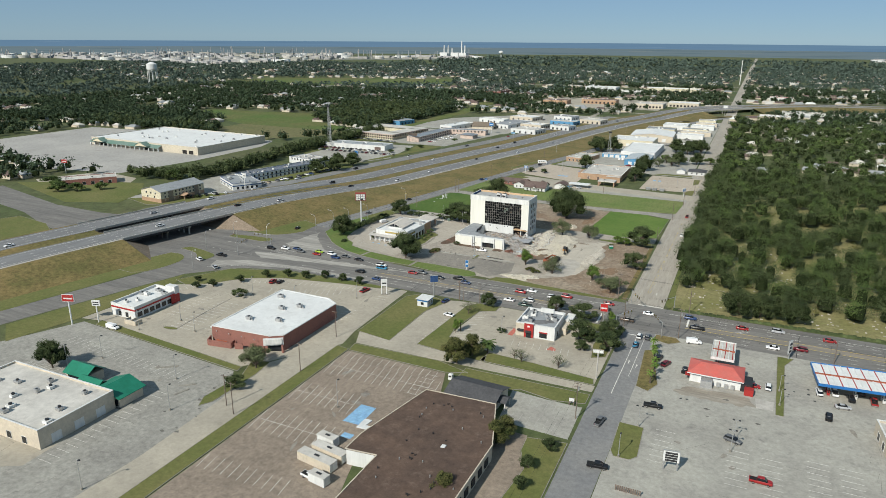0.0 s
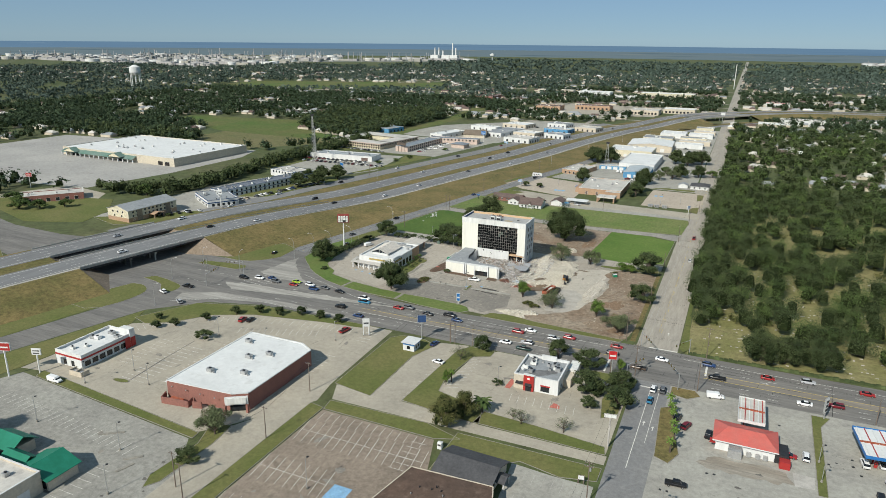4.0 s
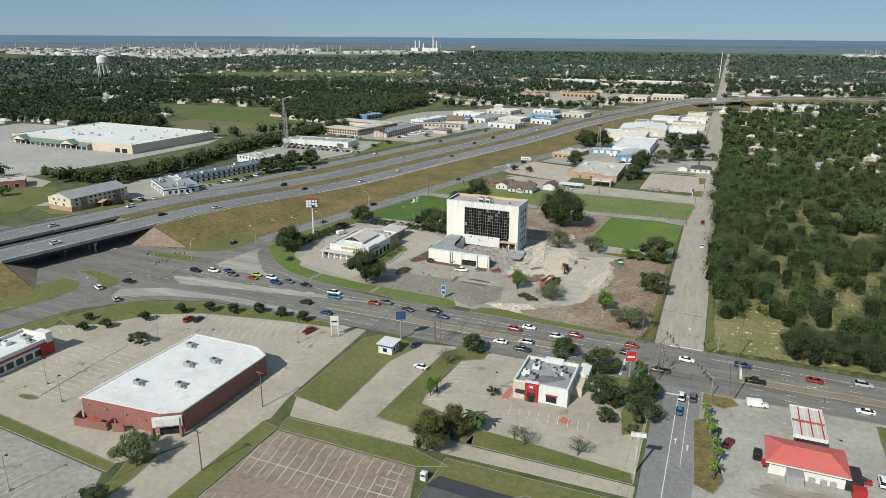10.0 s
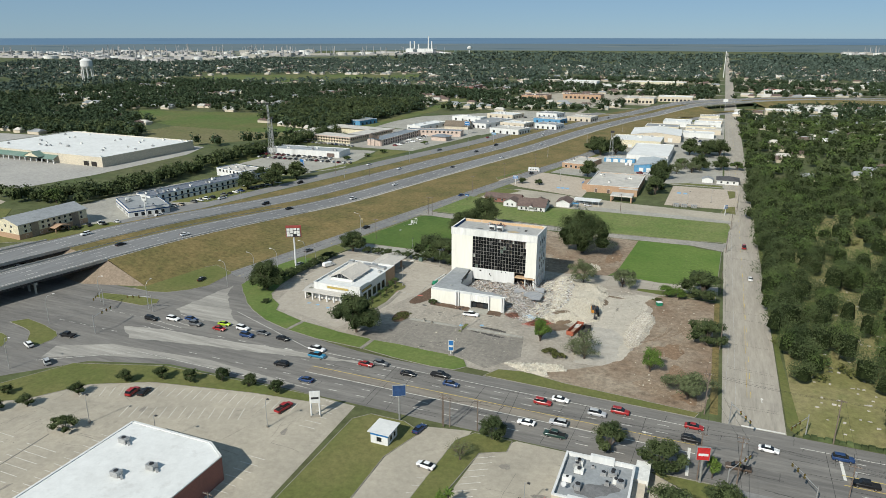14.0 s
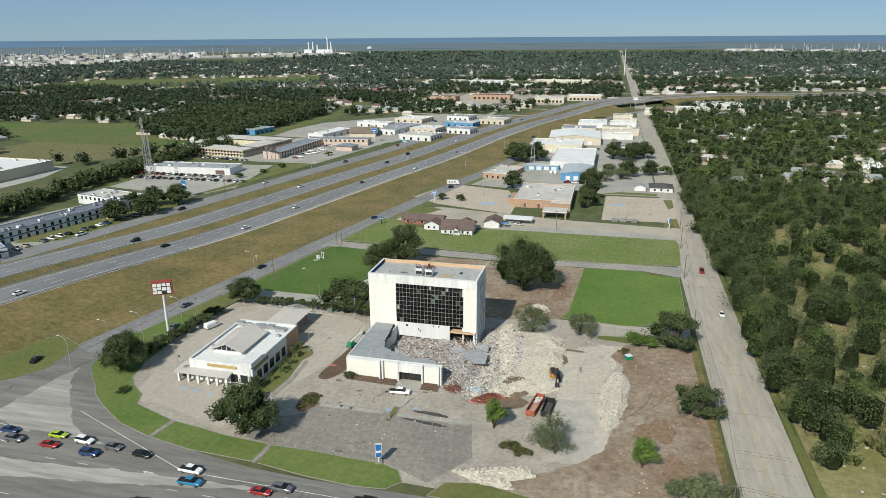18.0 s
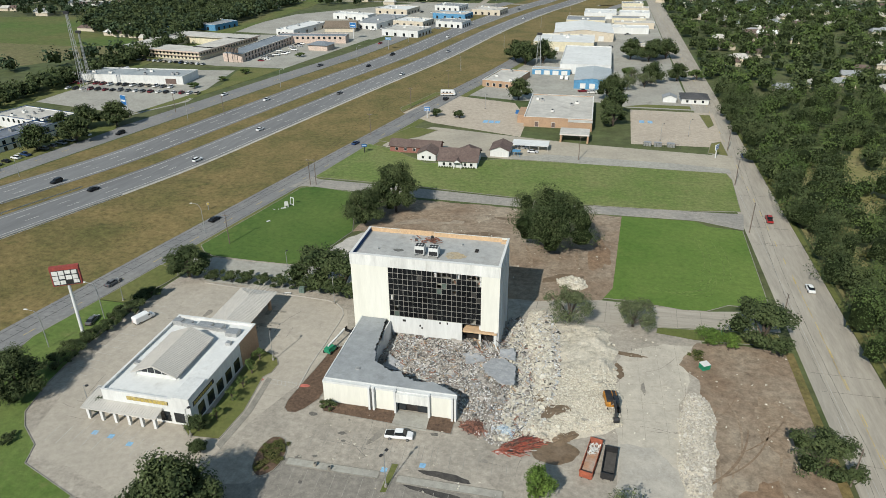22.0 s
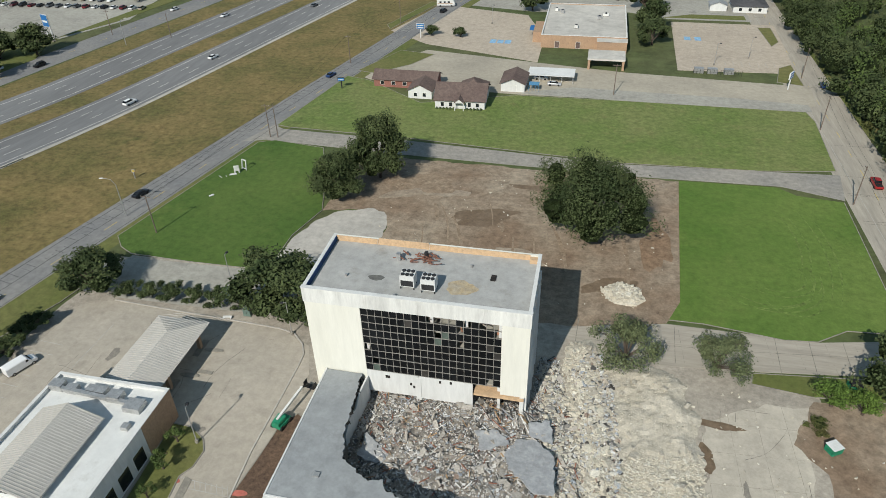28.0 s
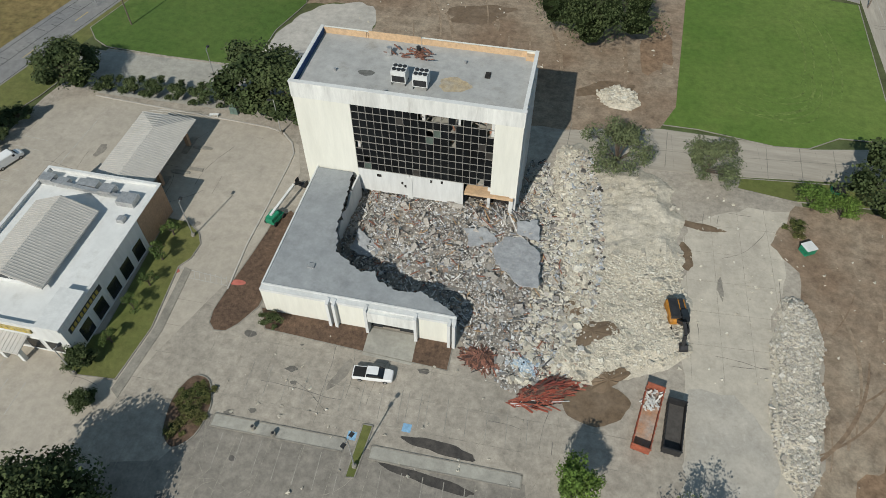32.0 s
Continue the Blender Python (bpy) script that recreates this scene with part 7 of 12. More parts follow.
for p in ((9.6, -21.6), (15.4, -17.8)):
    part("entrance_pier", Shape().box(p[0] - 0.4, p[0] + 0.4, p[1] - 0.4, p[1] + 0.4, 0, 3.0), BRICK, store)
part("entrance_glass", Shape().beam((9.9, -19.6, 1.4), (14.2, -16.9, 1.4), 0.1, 2.6), GLASS, store)
for k in range(4):
    part("wall_lamp", Shape().box(-13 + k * 6, -12.6 + k * 6, -21.4, -21.1, 4.4, 4.7), GALV, store)
for a, b in (((-14, -25, 1.2), (-4, -23.6, 1.2)), ((-14, -25, 1.2), (-15.4, -21.6, 1.2)), ((-4, -23.6, 1.2), (-4.6, -21, 1.2)), ((-2.6, -23.2, 1.2), (0.4, -22.2, 1.2)), ((-17.2, -19, 1.2), (-15.4, -19, 1.2))):
    part("yard_wall", Shape().beam(a, b, 0.3, 2.4), BRICK, store, "brick screen wall of the yard")
part("yard_bin", Shape().box(-12, -7, -24, -22, 0, 1.7, 0.1), RUST, store, "rusty skip in the yard")

shop("burger_diner", "white fast-food diner with red bands", -225.2, 188, 13.5, 23.5, 4.6, wall=WHITE, roof=ROOFWHITE, parapet=0.9, units=6, band=(3.6, 4.3, RED), seed=4,
     rows=(("e", -11, 11, 7, 2.4, 0.8, 2.8, "win"), ("s", -4, 4, 2, 1.6, 0.4, 2.6, "win")))
dn = thing("diner_tower", "white and red sign wall of the diner", "building", -220.5, 198.4)
part("sign_wall", Shape().box(-2.6, 2.6, -1.2, 1.2, 0, 7.4), WHITE, dn)
part("red_front", Shape().box(2.6, 2.72, -1.1, 1.1, 0.2, 4.0), RED, dn)
part("dark_entry", Shape().box(2.6, 2.7, -3.6, -1.2, 0.2, 4.4), RED, dn)
en = thing("bin_enclosure", "low beige block wall round bins", "enclosure", -216.6, 173.4)
for a, b in (((-3, -1.6, 0.95), (3, -1.6, 0.95)), ((-3, -1.6, 0.95), (-3, 1.6, 0.95)), ((3, -1.6, 0.95), (3, 1.6, 0.95)), ((0, -1.6, 0.95), (0, 1.6, 0.95))):
    part("wall", Shape().beam(a, b, 0.25, 1.9), BEIGE, en)
for x in (-1.5, 1.5):
    part("bin", Shape().box(x - 0.9, x + 0.9, -0.8, 0.8, 0, 1.3, 0.08), GALV, en)

tire = shop("service_store", "long cream store with a cluttered white roof", -191.5, 111.5, 46.5, 25, 5.6, wall=BEIGE, roof=ROOFPALE, parapet=0.6, units=16, trim=WHITE, seed=9,
            rows=(("e", -11, 11, 3, 3.0, 0.3, 3.0, "dock"), ("s", -20, 20, 6, 2.0, 0.4, 2.6, "win")))
gc = thing("green_pavilion", "pair of green metal gable roofs on pale walls", "pavilion", -176.5, 128.5)
for x, y, w, d, al in ((-16.5, 4.5, 11, 8.5, "x"), (3.4, 0.6, 14, 10.5, "y"), (-7, 0, 10, 5, "x")):
    part("roof", Shape().gable(x - w / 2, x + w / 2, y - d / 2, y + d / 2, 3.4, 6.0 if w > 10 else 5.0, al), GREENROOF, gc, "green standing-seam metal roof")
    part("wall", Shape().box(x - w / 2 + 0.8, x + w / 2 - 0.8, y - d / 2 + 0.8, y + d / 2 - 0.8, 0, 3.3), BEIGE, gc)
    part("front_glass", Shape().box(x - w / 2 + 1.6, x + w / 2 - 1.6, y - d / 2 + 0.72, y - d / 2 + 0.8, 0.3, 2.6), GLASS, gc)

brown = thing("brown_roof_store", "low store with a rusty brown flat roof", "building", -67, 140)
bp = [(-15, 28.6), (8, 29.8), (14.8, 9), (14.8, -42), (-11.4, -42), (-11.4, -8.6), (-20.6, -9.6), (-20.6, -1.4)]
part("roof", Shape().prism(bp, 4.6, 4.9), ROOFBROWN, brown, "rusty brown flat roof with dark blotches")
for a, b in zip(bp, bp[1:] + bp[:1]):
    part("wall", Shape().beam((a[0] * 0.985, a[1] * 0.985, 2.3), (b[0] * 0.985, b[1] * 0.985, 2.3), 0.3, 4.6), WHITE if a[0] < -11 else BEIGE, brown)
re = Shape()
for a, b in zip(bp, bp[1:] + bp[:1]):
    re.beam((a[0], a[1], 4.93), (b[0], b[1], 4.93), 0.3, 0.16)
part("roof_edge", re, BEIGE, brown)
part("canopy", Shape().prism([(-25, 3), (-17, 3.5), (-16.8, 5), (-23, 4.9), (-22.6, 8), (-25, 7.8)], 3.0, 3.3), WHITE, brown, "white entrance canopy")
vrng = random.Random(5)
for k in range(34):
    x, y = vrng.uniform(-10, 13), vrng.uniform(-20, 24)
    if x > 8 and y > 10:
        continue
    part("vent_pipe", Shape().tube((x, y, 4.9), (x, y, 5.3 + vrng.random() * 0.3), 0.16, n=7), DARKSTEEL if k % 3 else GALV, brown)
part("skylight", Shape().box(2.4, 3.6, 2, 3.4, 4.9, 5.1), WHITE, brown)
for k in range(10):
    part("window", Shape().box(14.75, 14.98, -38 + k * 4.6, -35.6 + k * 4.6, 1.0, 3.2), GLASS, brown)

gh = pitched("grey_roof_office", "small office with a dark shingle roof", -68.6, 178, 16.4, 13, 3.0, 5.2, -2, BEIGE, ROOFDARK, "x", 0.7, rows=(("s", -7, 7, 5, 1.2, 0.8, 2.2, "win"), ("e", -5, 2, 2, 1.4, 0.8, 2.2, "win")))
part("entry_roof", Shape().gable(7.6, 11.2, -3, 2, 2.7, 3.6, "x"), ROOFDARK, gh)
for y in (-2.6, 1.6):
    part("post", Shape().box(10.6, 10.9, y - 0.1, y + 0.1, 0, 2.6), WHITE, gh)

booth = shop("drive_booth", "tiny white booth with a blue band", -119.4, 242.8, 4.8, 5.4, 3.0, 0, WHITE, ROOFWHITE, 0.35, (("s", -1.5, 1.5, 1, 1.4, 0.9, 2.2, "win"), ("e", -2, 2, 2, 1.0, 0.9, 2.2, "win")), 0, WHITE, (2.5, 3.3, SIGNBLUE), "booth")
part("overhang", Shape().box(-3.0, 3.0, -3.3, 3.3, 3.36, 3.5), WHITE, booth)

bg_ = shop("burger_restaurant", "white burger restaurant with a red entrance tower", -66, 239, 15.5, 16.5, 4.6, 1, WHITE, ROOFGREY, 0.9, (("e", -6, 2, 2, 1.8, 0.3, 2.6, "win"), ("s", -7, -4, 1, 2.2, 0.6, 2.6, "win"), ("s", 1.5, 5, 1, 3.0, 0.6, 2.6, "win"), ("n", -6, 6, 3, 1.8, 0.8, 2.6, "win")), 7, WHITE, seed=21)
part("red_tower", Shape().box(-4.2, -0.6, -9.0, -8.0, 0, 5.9), RED, bg_, "red entrance tower")
part("red_side", Shape().box(-4.0, -0.8, -9.06, -9.0, 2.9, 3.2), RED, bg_)
part("tower_door", Shape().box(-3.4, -1.4, -9.08, -9.0, 0, 2.4), GLASS, bg_)
part("awning", Shape().add([(-3.5, -10, 2.5), (-1.3, -10, 2.5), (-1.3, -9, 3.0), (-3.5, -9, 3.0), (-3.5, -10, 2.35), (-1.3, -10, 2.35), (-1.3, -9, 2.85), (-3.5, -9, 2.85)], BOX_FACES[::-1]), DARKSTEEL, bg_)
part("awning", Shape().add([(-7, -9.3, 2.5), (-4.4, -9.3, 2.5), (-4.4, -8.3, 3.0), (-7, -8.3, 3.0), (-7, -9.3, 2.35), (-4.4, -9.3, 2.35), (-4.4, -8.3, 2.85), (-7, -8.3, 2.85)], BOX_FACES[::-1]), DARKSTEEL, bg_)
part("tower_sign", Shape().box(-3.1, -1.7, -9.12, -9.0, 4.1, 5.4), shade("sign_red", (0.55, 0.03, 0.03)), bg_, "square red sign, plain")
part("tower_sign_bar", Shape().box(-2.85, -1.95, -9.16, -9.12, 4.4, 5.1), WHITE, bg_)
part("tan_corner", Shape().box(-7.8, -4.0, -8.34, -8.26, 0, 5.2), BEIGE, bg_)
part("window_red", Shape().box(1.6, 5.0, -8.36, -8.3, 2.5, 3.0), RED, bg_)
part("side_gate", Shape().box(7.8, 10.4, -1, 6, 0, 2.8), BEIGE, bg_, "service yard wall")
part("side_annex", Shape().box(7.8, 10.8, 6.2, 13.4, 0, 3.4).box(7.7, 10.9, 6.1, 13.5, 3.4, 3.6), FASCIA, bg_, "low grey drive-through annex")
part("tower_cap", Shape().box(-4.4, -0.4, -9.1, -7.9, 5.9, 6.1), WHITE, bg_)
part("roof_stain", Shape().prism(blob(0.5, -2.5, 4.2, 2.6, 0.4, rough=0.2), 4.6, 4.606), shade("roof_soot", (0.13, 0.13, 0.13), (0.18, 0.18, 0.18), big=0.3), bg_, "dark stains on the roof")
for x, y, w, d, h in ((-4.6, 4.4, 1.6, 1.2, 1.1), (1.4, 3.6, 1.3, 1.3, 0.8), (3.4, 5.0, 2.4, 1.4, 0.9), (5.4, 1.2, 1.8, 2.2, 1.2), (2.6, 0.2, 1.0, 1.0, 0.9), (-1.2, 5.2, 0.9, 0.7, 0.6)):
    unit = part("roof_unit", Shape().box(x - w / 2, x + w / 2, y - d / 2, y + d / 2, 4.6, 4.6 + h, 0.06), GALV, bg_, "grey rooftop fan housing")
    part("fan", Shape().tube((x, y, 4.6 + h), (x, y, 4.66 + h), min(w, d) * 0.36, n=12), DARKSTEEL, unit)
part("dish", Shape().tube((-6, -5, 6.2), (-5.8, -5.3, 6.4), 0.1, 0.6, n=12), WHITE, bg_)
part("step_parapet", Shape().box(-2.2, 3.2, 7.4, 8.3, 4.6, 6.3), WHITE, bg_)

# corner petrol shop with a red roof
gs = thing("petrol_shop", "white shop with a sloping red metal roof", "building", 0.2, 226)
part("wall_south", Shape().box(-8, 8, -5.2, -4.9, 0, 3.6), WHITE, gs)
part("wall_north", Shape().box(-8, 8, 4.9, 5.2, 0, 3.6), WHITE, gs)
part("wall_west", Shape().box(-8, -7.7, -4.9, 4.9, 0, 3.6), WHITE, gs)
part("wall_east", Shape().box(7.7, 8, -4.9, 4.9, 0, 3.6), WHITE, gs)
part("roof", Shape().hip(-8.9, 8.9, -6.2, 6.0, 3.55, 5.5, 4.0), REDROOF, gs, "red standing-seam hip roof")
ribs(gs, -5, 5, -6.1, -0.2, 3.58, 5.5, 16, REDROOF)
part("fascia", Shape().box(-8.9, 8.9, -6.26, -6.14, 3.3, 3.6), WHITE, gs)
part("lean_to", Shape().box(-4.4, -0.6, -8.4, -5.2, 0, 2.5, 0.1), GALV, gs, "grey service shed")
for x in (1.2, 3.6, 5.6):
    part("ac_box", Shape().box(x - 0.6, x + 0.6, -6.2, -5.3, 0.2, 1.5), GALV, gs)
part("side_room", Shape().box(8, 11.5, -5.5, 1.0, 0, 2.8), DARKSTEEL, gs)
part("red_box", Shape().box(9.2, 12, -8, -5.6, 0, 2.2), RED, gs, "red storage bin")
part("awning", Shape().box(-9.6, -8, -5.8, -3.4, 2.2, 2.5), RED, gs)


def fuel_canopy(name, label, x, y, w, d, h, rz, top, fascia_m, stripes, cols):
    ob = thing(name, label, "canopy", x, y, rz)
    part("deck", Shape().box(-w / 2, w / 2, -d / 2, d / 2, h, h + 0.5), top, ob)
    f = Shape()
    f.box(-w / 2 - 0.15, w / 2 + 0.15, -d / 2 - 0.15, -d / 2, h - 0.1, h + 0.85).box(-w / 2 - 0.15, w / 2 + 0.15, d / 2, d / 2 + 0.15, h - 0.1, h + 0.85)
    f.box(-w / 2 - 0.15, -w / 2, -d / 2, d / 2, h - 0.1, h + 0.85).box(w / 2, w / 2 + 0.15, -d / 2, d / 2, h - 0.1, h + 0.85)
    part("fascia", f, fascia_m, ob)
    for k in range(stripes):
        xx = -w / 2 + w * (k + 0.5) / stripes
        part("rib", Shape().box(xx - 0.12, xx + 0.12, -d / 2, d / 2, h + 0.5, h + 0.68), RED if k % 2 else WHITE, ob)
    part("cross_rib", Shape().box(-w / 2, w / 2, -0.4, 0.4, h + 0.5, h + 0.72), RUST, ob)
    for cx, cy in cols:
        part("column", Shape().box(cx - 0.2, cx + 0.2, cy - 0.2, cy + 0.2, 0.15, h), WHITE, ob)
        part("island", Shape().box(cx - 0.6, cx + 0.6, cy - 2.0, cy + 2.0, 0, 0.16), KERB, ob)
        for dy in (-1.1, 1.1):
            pump = part("fuel_pump", Shape().box(cx - 0.4, cx + 0.4, cy + dy - 0.3, cy + dy + 0.3, 0.16, 1.9), RED if cx < 0 else WHITE, ob, "fuel pump")
            part("pump_screen", Shape().box(cx - 0.25, cx + 0.25, cy + dy - 0.33, cy + dy - 0.3, 1.1, 1.6), GLASS, pump)
    return ob


fuel_canopy("fuel_canopy", "weathered white fuel canopy with rusty ribs", 1.5, 239.5, 7.4, 15, 4.6, 0, ROOFPALE, WHITE, 6, [(-1.5, -4), (-1.5, 4)])
fuel_canopy("fuel_canopy", "broad white fuel canopy with red ribs and blue edge", 42, 235, 24, 16, 4.9, 6, ROOFWHITE, SIGNBLUE, 12, [(-8, -3), (0, -3), (8, -3), (-8, 4), (0, 4), (8, 4)])
shop("petrol_store", "tan petrol station store", 58, 205, 24, 14, 4.0, 6, BEIGE, ROOFPALE, 0.6, (("n", -10, 10, 6, 2.4, 0.3, 2.8, "win"), ("w", -5, 5, 2, 2, 0.3, 2.6, "win")), 4, seed=31)
fence = thing("yard_fence", "small slatted yard fence on the forecourt", "fence", -16, 151)
for k in range(12):
    part("slat", Shape().box(-3 + k * 0.55, -2.6 + k * 0.55, -0.05, 0.05, 0, 1.6), WOOD, fence)

# portable buildings and trailers on the brown lot
for x, y, w, d, m in ((-93.5, 131.5, 11, 2.9, BEIGE), (-94.6, 127, 12, 3.0, BEIGE), (-97.5, 136.5, 6.2, 2.6, WHITE), (-89.5, 120.6, 5.5, 2.5, WHITE)):
    tr = thing("storage_container", "long beige storage container with a ribbed side", "container", x, y, -8, group="containers behind the store")
    part("body", Shape().box(-w / 2, w / 2, -d / 2, d / 2, 0.15, 2.7), m, tr)
    part("roof", Shape().box(-w / 2 - 0.05, w / 2 + 0.05, -d / 2 - 0.05, d / 2 + 0.05, 2.7, 2.78), ROOFPALE, tr)
    part("sill", Shape().box(-w / 2 + 0.2, w / 2 - 0.2, -d / 2 + 0.2, d / 2 - 0.2, 0, 0.15), DARKSTEEL, tr)
    part("door", Shape().box(w / 2, w / 2 + 0.05, -d / 2 + 0.1, d / 2 - 0.1, 0.3, 2.5), FASCIA, tr)
    for k in range(int(w)):
        part("rib", Shape().box(-w / 2 + k + 0.3, -w / 2 + k + 0.5, -d / 2 - 0.05, -d / 2, 0.3, 2.6), m, tr)
    part("vent", Shape().box(-0.8, 0.8, -0.3, 0.3, 2.78, 2.95), DARKSTEEL, tr)

# houses and hall north of the site
hm = pitched("white_house", "white house with brown shingle roofs and a small porch", -146.6, 490, 16, 14, 3.0, 6.2, 3, WHITE, SHINGLE, "x", 0.6, rows=(("s", -7, -1.6, 2, 1.0, 0.9, 2.2, "win"), ("s", 1.8, 7, 2, 1.0, 0.9, 2.2, "win")))
part("porch_gable", Shape().gable(-1.7, 1.7, -9.0, -3, 2.8, 4.2, "y"), SHINGLE, hm)
part("porch_front", Shape().wall_end(-1.5, 1.5, -8.9, 2.75, 3.9, 0.1), WHITE, hm)
for x in (-1.4, 1.4):
    part("porch_post", Shape().box(x - 0.12, x + 0.12, -8.8, -8.5, 0, 2.8), WHITE, hm)
part("cross_roof", Shape().hip(-1.5, 8.2, -2, 9.5, 3.2, 6.6), SHINGLE, hm, "brown hip roof behind")
for k in range(14):
    part("bush", Shape().tube((-7.4 + k * 1.1, -7.8, 0), (-7.4 + k * 1.1, -7.8, 0.8), 0.5, 0.3, n=7), LEAF_DARK, hm) if abs(-7.4 + k * 1.1) > 1.8 else None
hb = pitched("brick_house", "brick house with a brown roof joined to the white one", -168.5, 502, 22, 8, 2.8, 4.8, 0, BRICK, SHINGLE, "x", 0.6, rows=(("s", -10, 10, 5, 1.2, 0.9, 2.1, "win"),))
pitched("white_annex", "white gabled annex with brown roof", -161, 493.5, 8, 8, 2.8, 4.8, 0, WHITE, SHINGLE, "y", 0.5, rows=(("s", -3, 3, 2, 1.0, 0.8, 2.0, "win"),))
pitched("garage", "white garage with a brown roof", -131.4, 505.5, 8, 11, 2.8, 4.6, 0, WHITE, SHINGLE, "y", 0.5, rows=(("s", -3, 3, 1, 2.6, 0.1, 2.3, "dock"),), category="garage")
cp = thing("carport", "flat white carport on thin posts", "carport", -119.5, 513.5)
part("roof", Shape().box(-8, 8, -4, 4, 2.6, 2.8), ROOFWHITE, cp)
for k in range(5):
    for y in (-3.7, 3.7):
        part("post", Shape().tube((-7.6 + k * 3.8, y, 0), (-7.6 + k * 3.8, y, 2.6), 0.07, n=6), WHITE, cp)
cage = thing("blue_cage", "small blue wire cage by the garage", "cage", -124.5, 503)
for a in (-1.6, -0.5, 0.6, 1.6):
    part("post", Shape().tube((a, -1.5, 0), (a, -1.5, 2.2), 0.05, n=5), BLUEWALL, cage)
    part("post", Shape().tube((a, 1.5, 0), (a, 1.5, 2.2), 0.05, n=5), BLUEWALL, cage)
part("roof", Shape().box(-1.7, 1.7, -1.6, 1.6, 2.2, 2.26), BLUEWALL, cage)
hall = shop("brick_hall", "flat-roofed tan brick hall", -110.4, 570.2, 32.6, 45.5, 4.6, 0.5, TANBRICK, ROOFPALE, 0.35, (("s", -14, 2, 2, 1.6, 0.2, 2.6, "brown"), ("w", -20, 20, 4, 1.2, 0.8, 2.6, "win")), 5, FASCIA, seed=41)
part("side_block", Shape().box(-20, -16.3, -17, -2, 0, 4.0), TANBRICK, hall)
part("front_block", Shape().box(5.2, 16.3, -26.6, -22.7, 0, 4.3), TANBRICK, hall, "low brick front block")
part("front_block_roof", Shape().box(5.0, 16.5, -26.8, -22.7, 4.3, 4.55), ROOFPALE, hall)
part("blue_awning", Shape().box(-22, -20, -10, -4, 2.6, 2.9), SIGNBLUE, hall)
pc = thing("covered_entrance", "flat covered entrance on brick piers", "canopy", -101.2, 530.0)
part("roof", Shape().box(-6.6, 6.6, -5, 5, 3.5, 4.1), ROOFPALE, pc)
for x in (-6, 6):
    for y in (-4.4, 0, 4.4):
        part("pier", Shape().box(x - 0.4, x + 0.4, y - 0.4, y + 0.4, 0, 3.5), TANBRICK, pc)
cage2 = thing("fenced_plant", "fenced enclosure with grey machines", "enclosure", -63, 528)
for k in range(15):
    part("fence_post", Shape().tube((-8 + k * 1.15, -1.8, 0), (-8 + k * 1.15, -1.8, 1.8), 0.05, n=5), DARKSTEEL, cage2)
part("rail", Shape().beam((-8, -1.8, 1.8), (8, -1.8, 1.8), 0.06).beam((-8, -1.8, 0.9), (8, -1.8, 0.9), 0.05), DARKSTEEL, cage2)
for x in (-6, -1.5, 4):
    part("machine", Shape().box(x - 1.6, x + 1.6, -1, 1, 0, 1.7), GALV, cage2)

# shops along the long road
pitched("blue_shop", "blue metal shed with a grey roof", -96, 647, 21, 35, 5, 6.4, 0, BLUEWALL, shade("blue_grey_roof", (0.40, 0.44, 0.46), (0.36, 0.40, 0.42)), "y", 0.3, rows=(("s", -8, 8, 3, 3.0, 0.4, 3.2, "dock"),), category="building")
shop("blue_row", "low blue storage row with white doors", -122.5, 668, 24, 8, 3.2, 2, BLUEWALL, ROOFPALE, 0.2, (("s", -11, 11, 4, 3.6, 0.2, 2.6, "dock"),), 0)
shop("white_warehouse", "white warehouse with a white roof", -101.5, 702, 32, 66, 5.8, 0, WHITE, ROOFWHITE, 0.4, (("w", -30, 30, 5, 3, 0.3, 3, "dock"),), 0)
shop("cream_warehouse", "cream warehouse with skylights", -120, 762, 44, 36, 6.5, 0, YSTUCCO, ROOFWHITE, 0.4, (("s", -18, 18, 4, 3, 0.3, 3, "dock"),), 6, seed=51)
pitched("big_shed", "large pale warehouse with a low gable", -108, 815, 46, 50, 6.5, 9, 3, BEIGE, ROOFWHITE, "y", 0.4, rows=(("s", -18, 18, 4, 4, 0.3, 4, "dock"),), category="building")
shop("flat_office", "low brick office with a pale roof", -147.5, 640, 19, 33, 3.6, -12, TANBRICK, ROOFPALE, 0.4, (("s", -8, 8, 4, 1.6, 0.6, 2.4, "win"),), 3, seed=52)
for k, (x, y, w, d, h) in enumerate(((-70, 840, 30, 16, 4.5), (-66, 868, 34, 14, 4.5), (-70, 900, 30, 16, 4), (-64, 935, 28, 18, 4.5), (-62, 970, 26, 14, 4), (-108, 880, 34, 26, 5), (-96, 930, 30, 30, 5), (-60, 760, 24, 12, 3.5), (-64, 1010, 22, 16, 4))):
    shop("roadside_store", "low pale store along the long road", x, y, w, d, h, 0, (WHITE, BEIGE, YSTUCCO)[k % 3], (ROOFWHITE, ROOFPALE, ROOFGREY)[k % 3], 0.4, (("e", -d / 2 + 1, d / 2 - 1, 3, 2, 0.4, 2.6, "win"),), 3, seed=60 + k, group="stores along the long road")
pitched("small_house", "small grey-roofed white house", -41, 612, 14, 13, 2.8, 4.8, 0, WHITE, ROOFDARK, "x", 0.6, rows=(("s", -6, 6, 3, 1.2, 0.8, 2.1, "win"),), hip=True)
pitched("small_shed", "small white gabled shed", -54, 610, 7, 6, 2.5, 3.9, 0, WHITE, ROOFGREY, "y", 0.4, rows=(("s", -2, 2, 1, 2.4, 0.1, 2.1, "dock"),), category="shed")

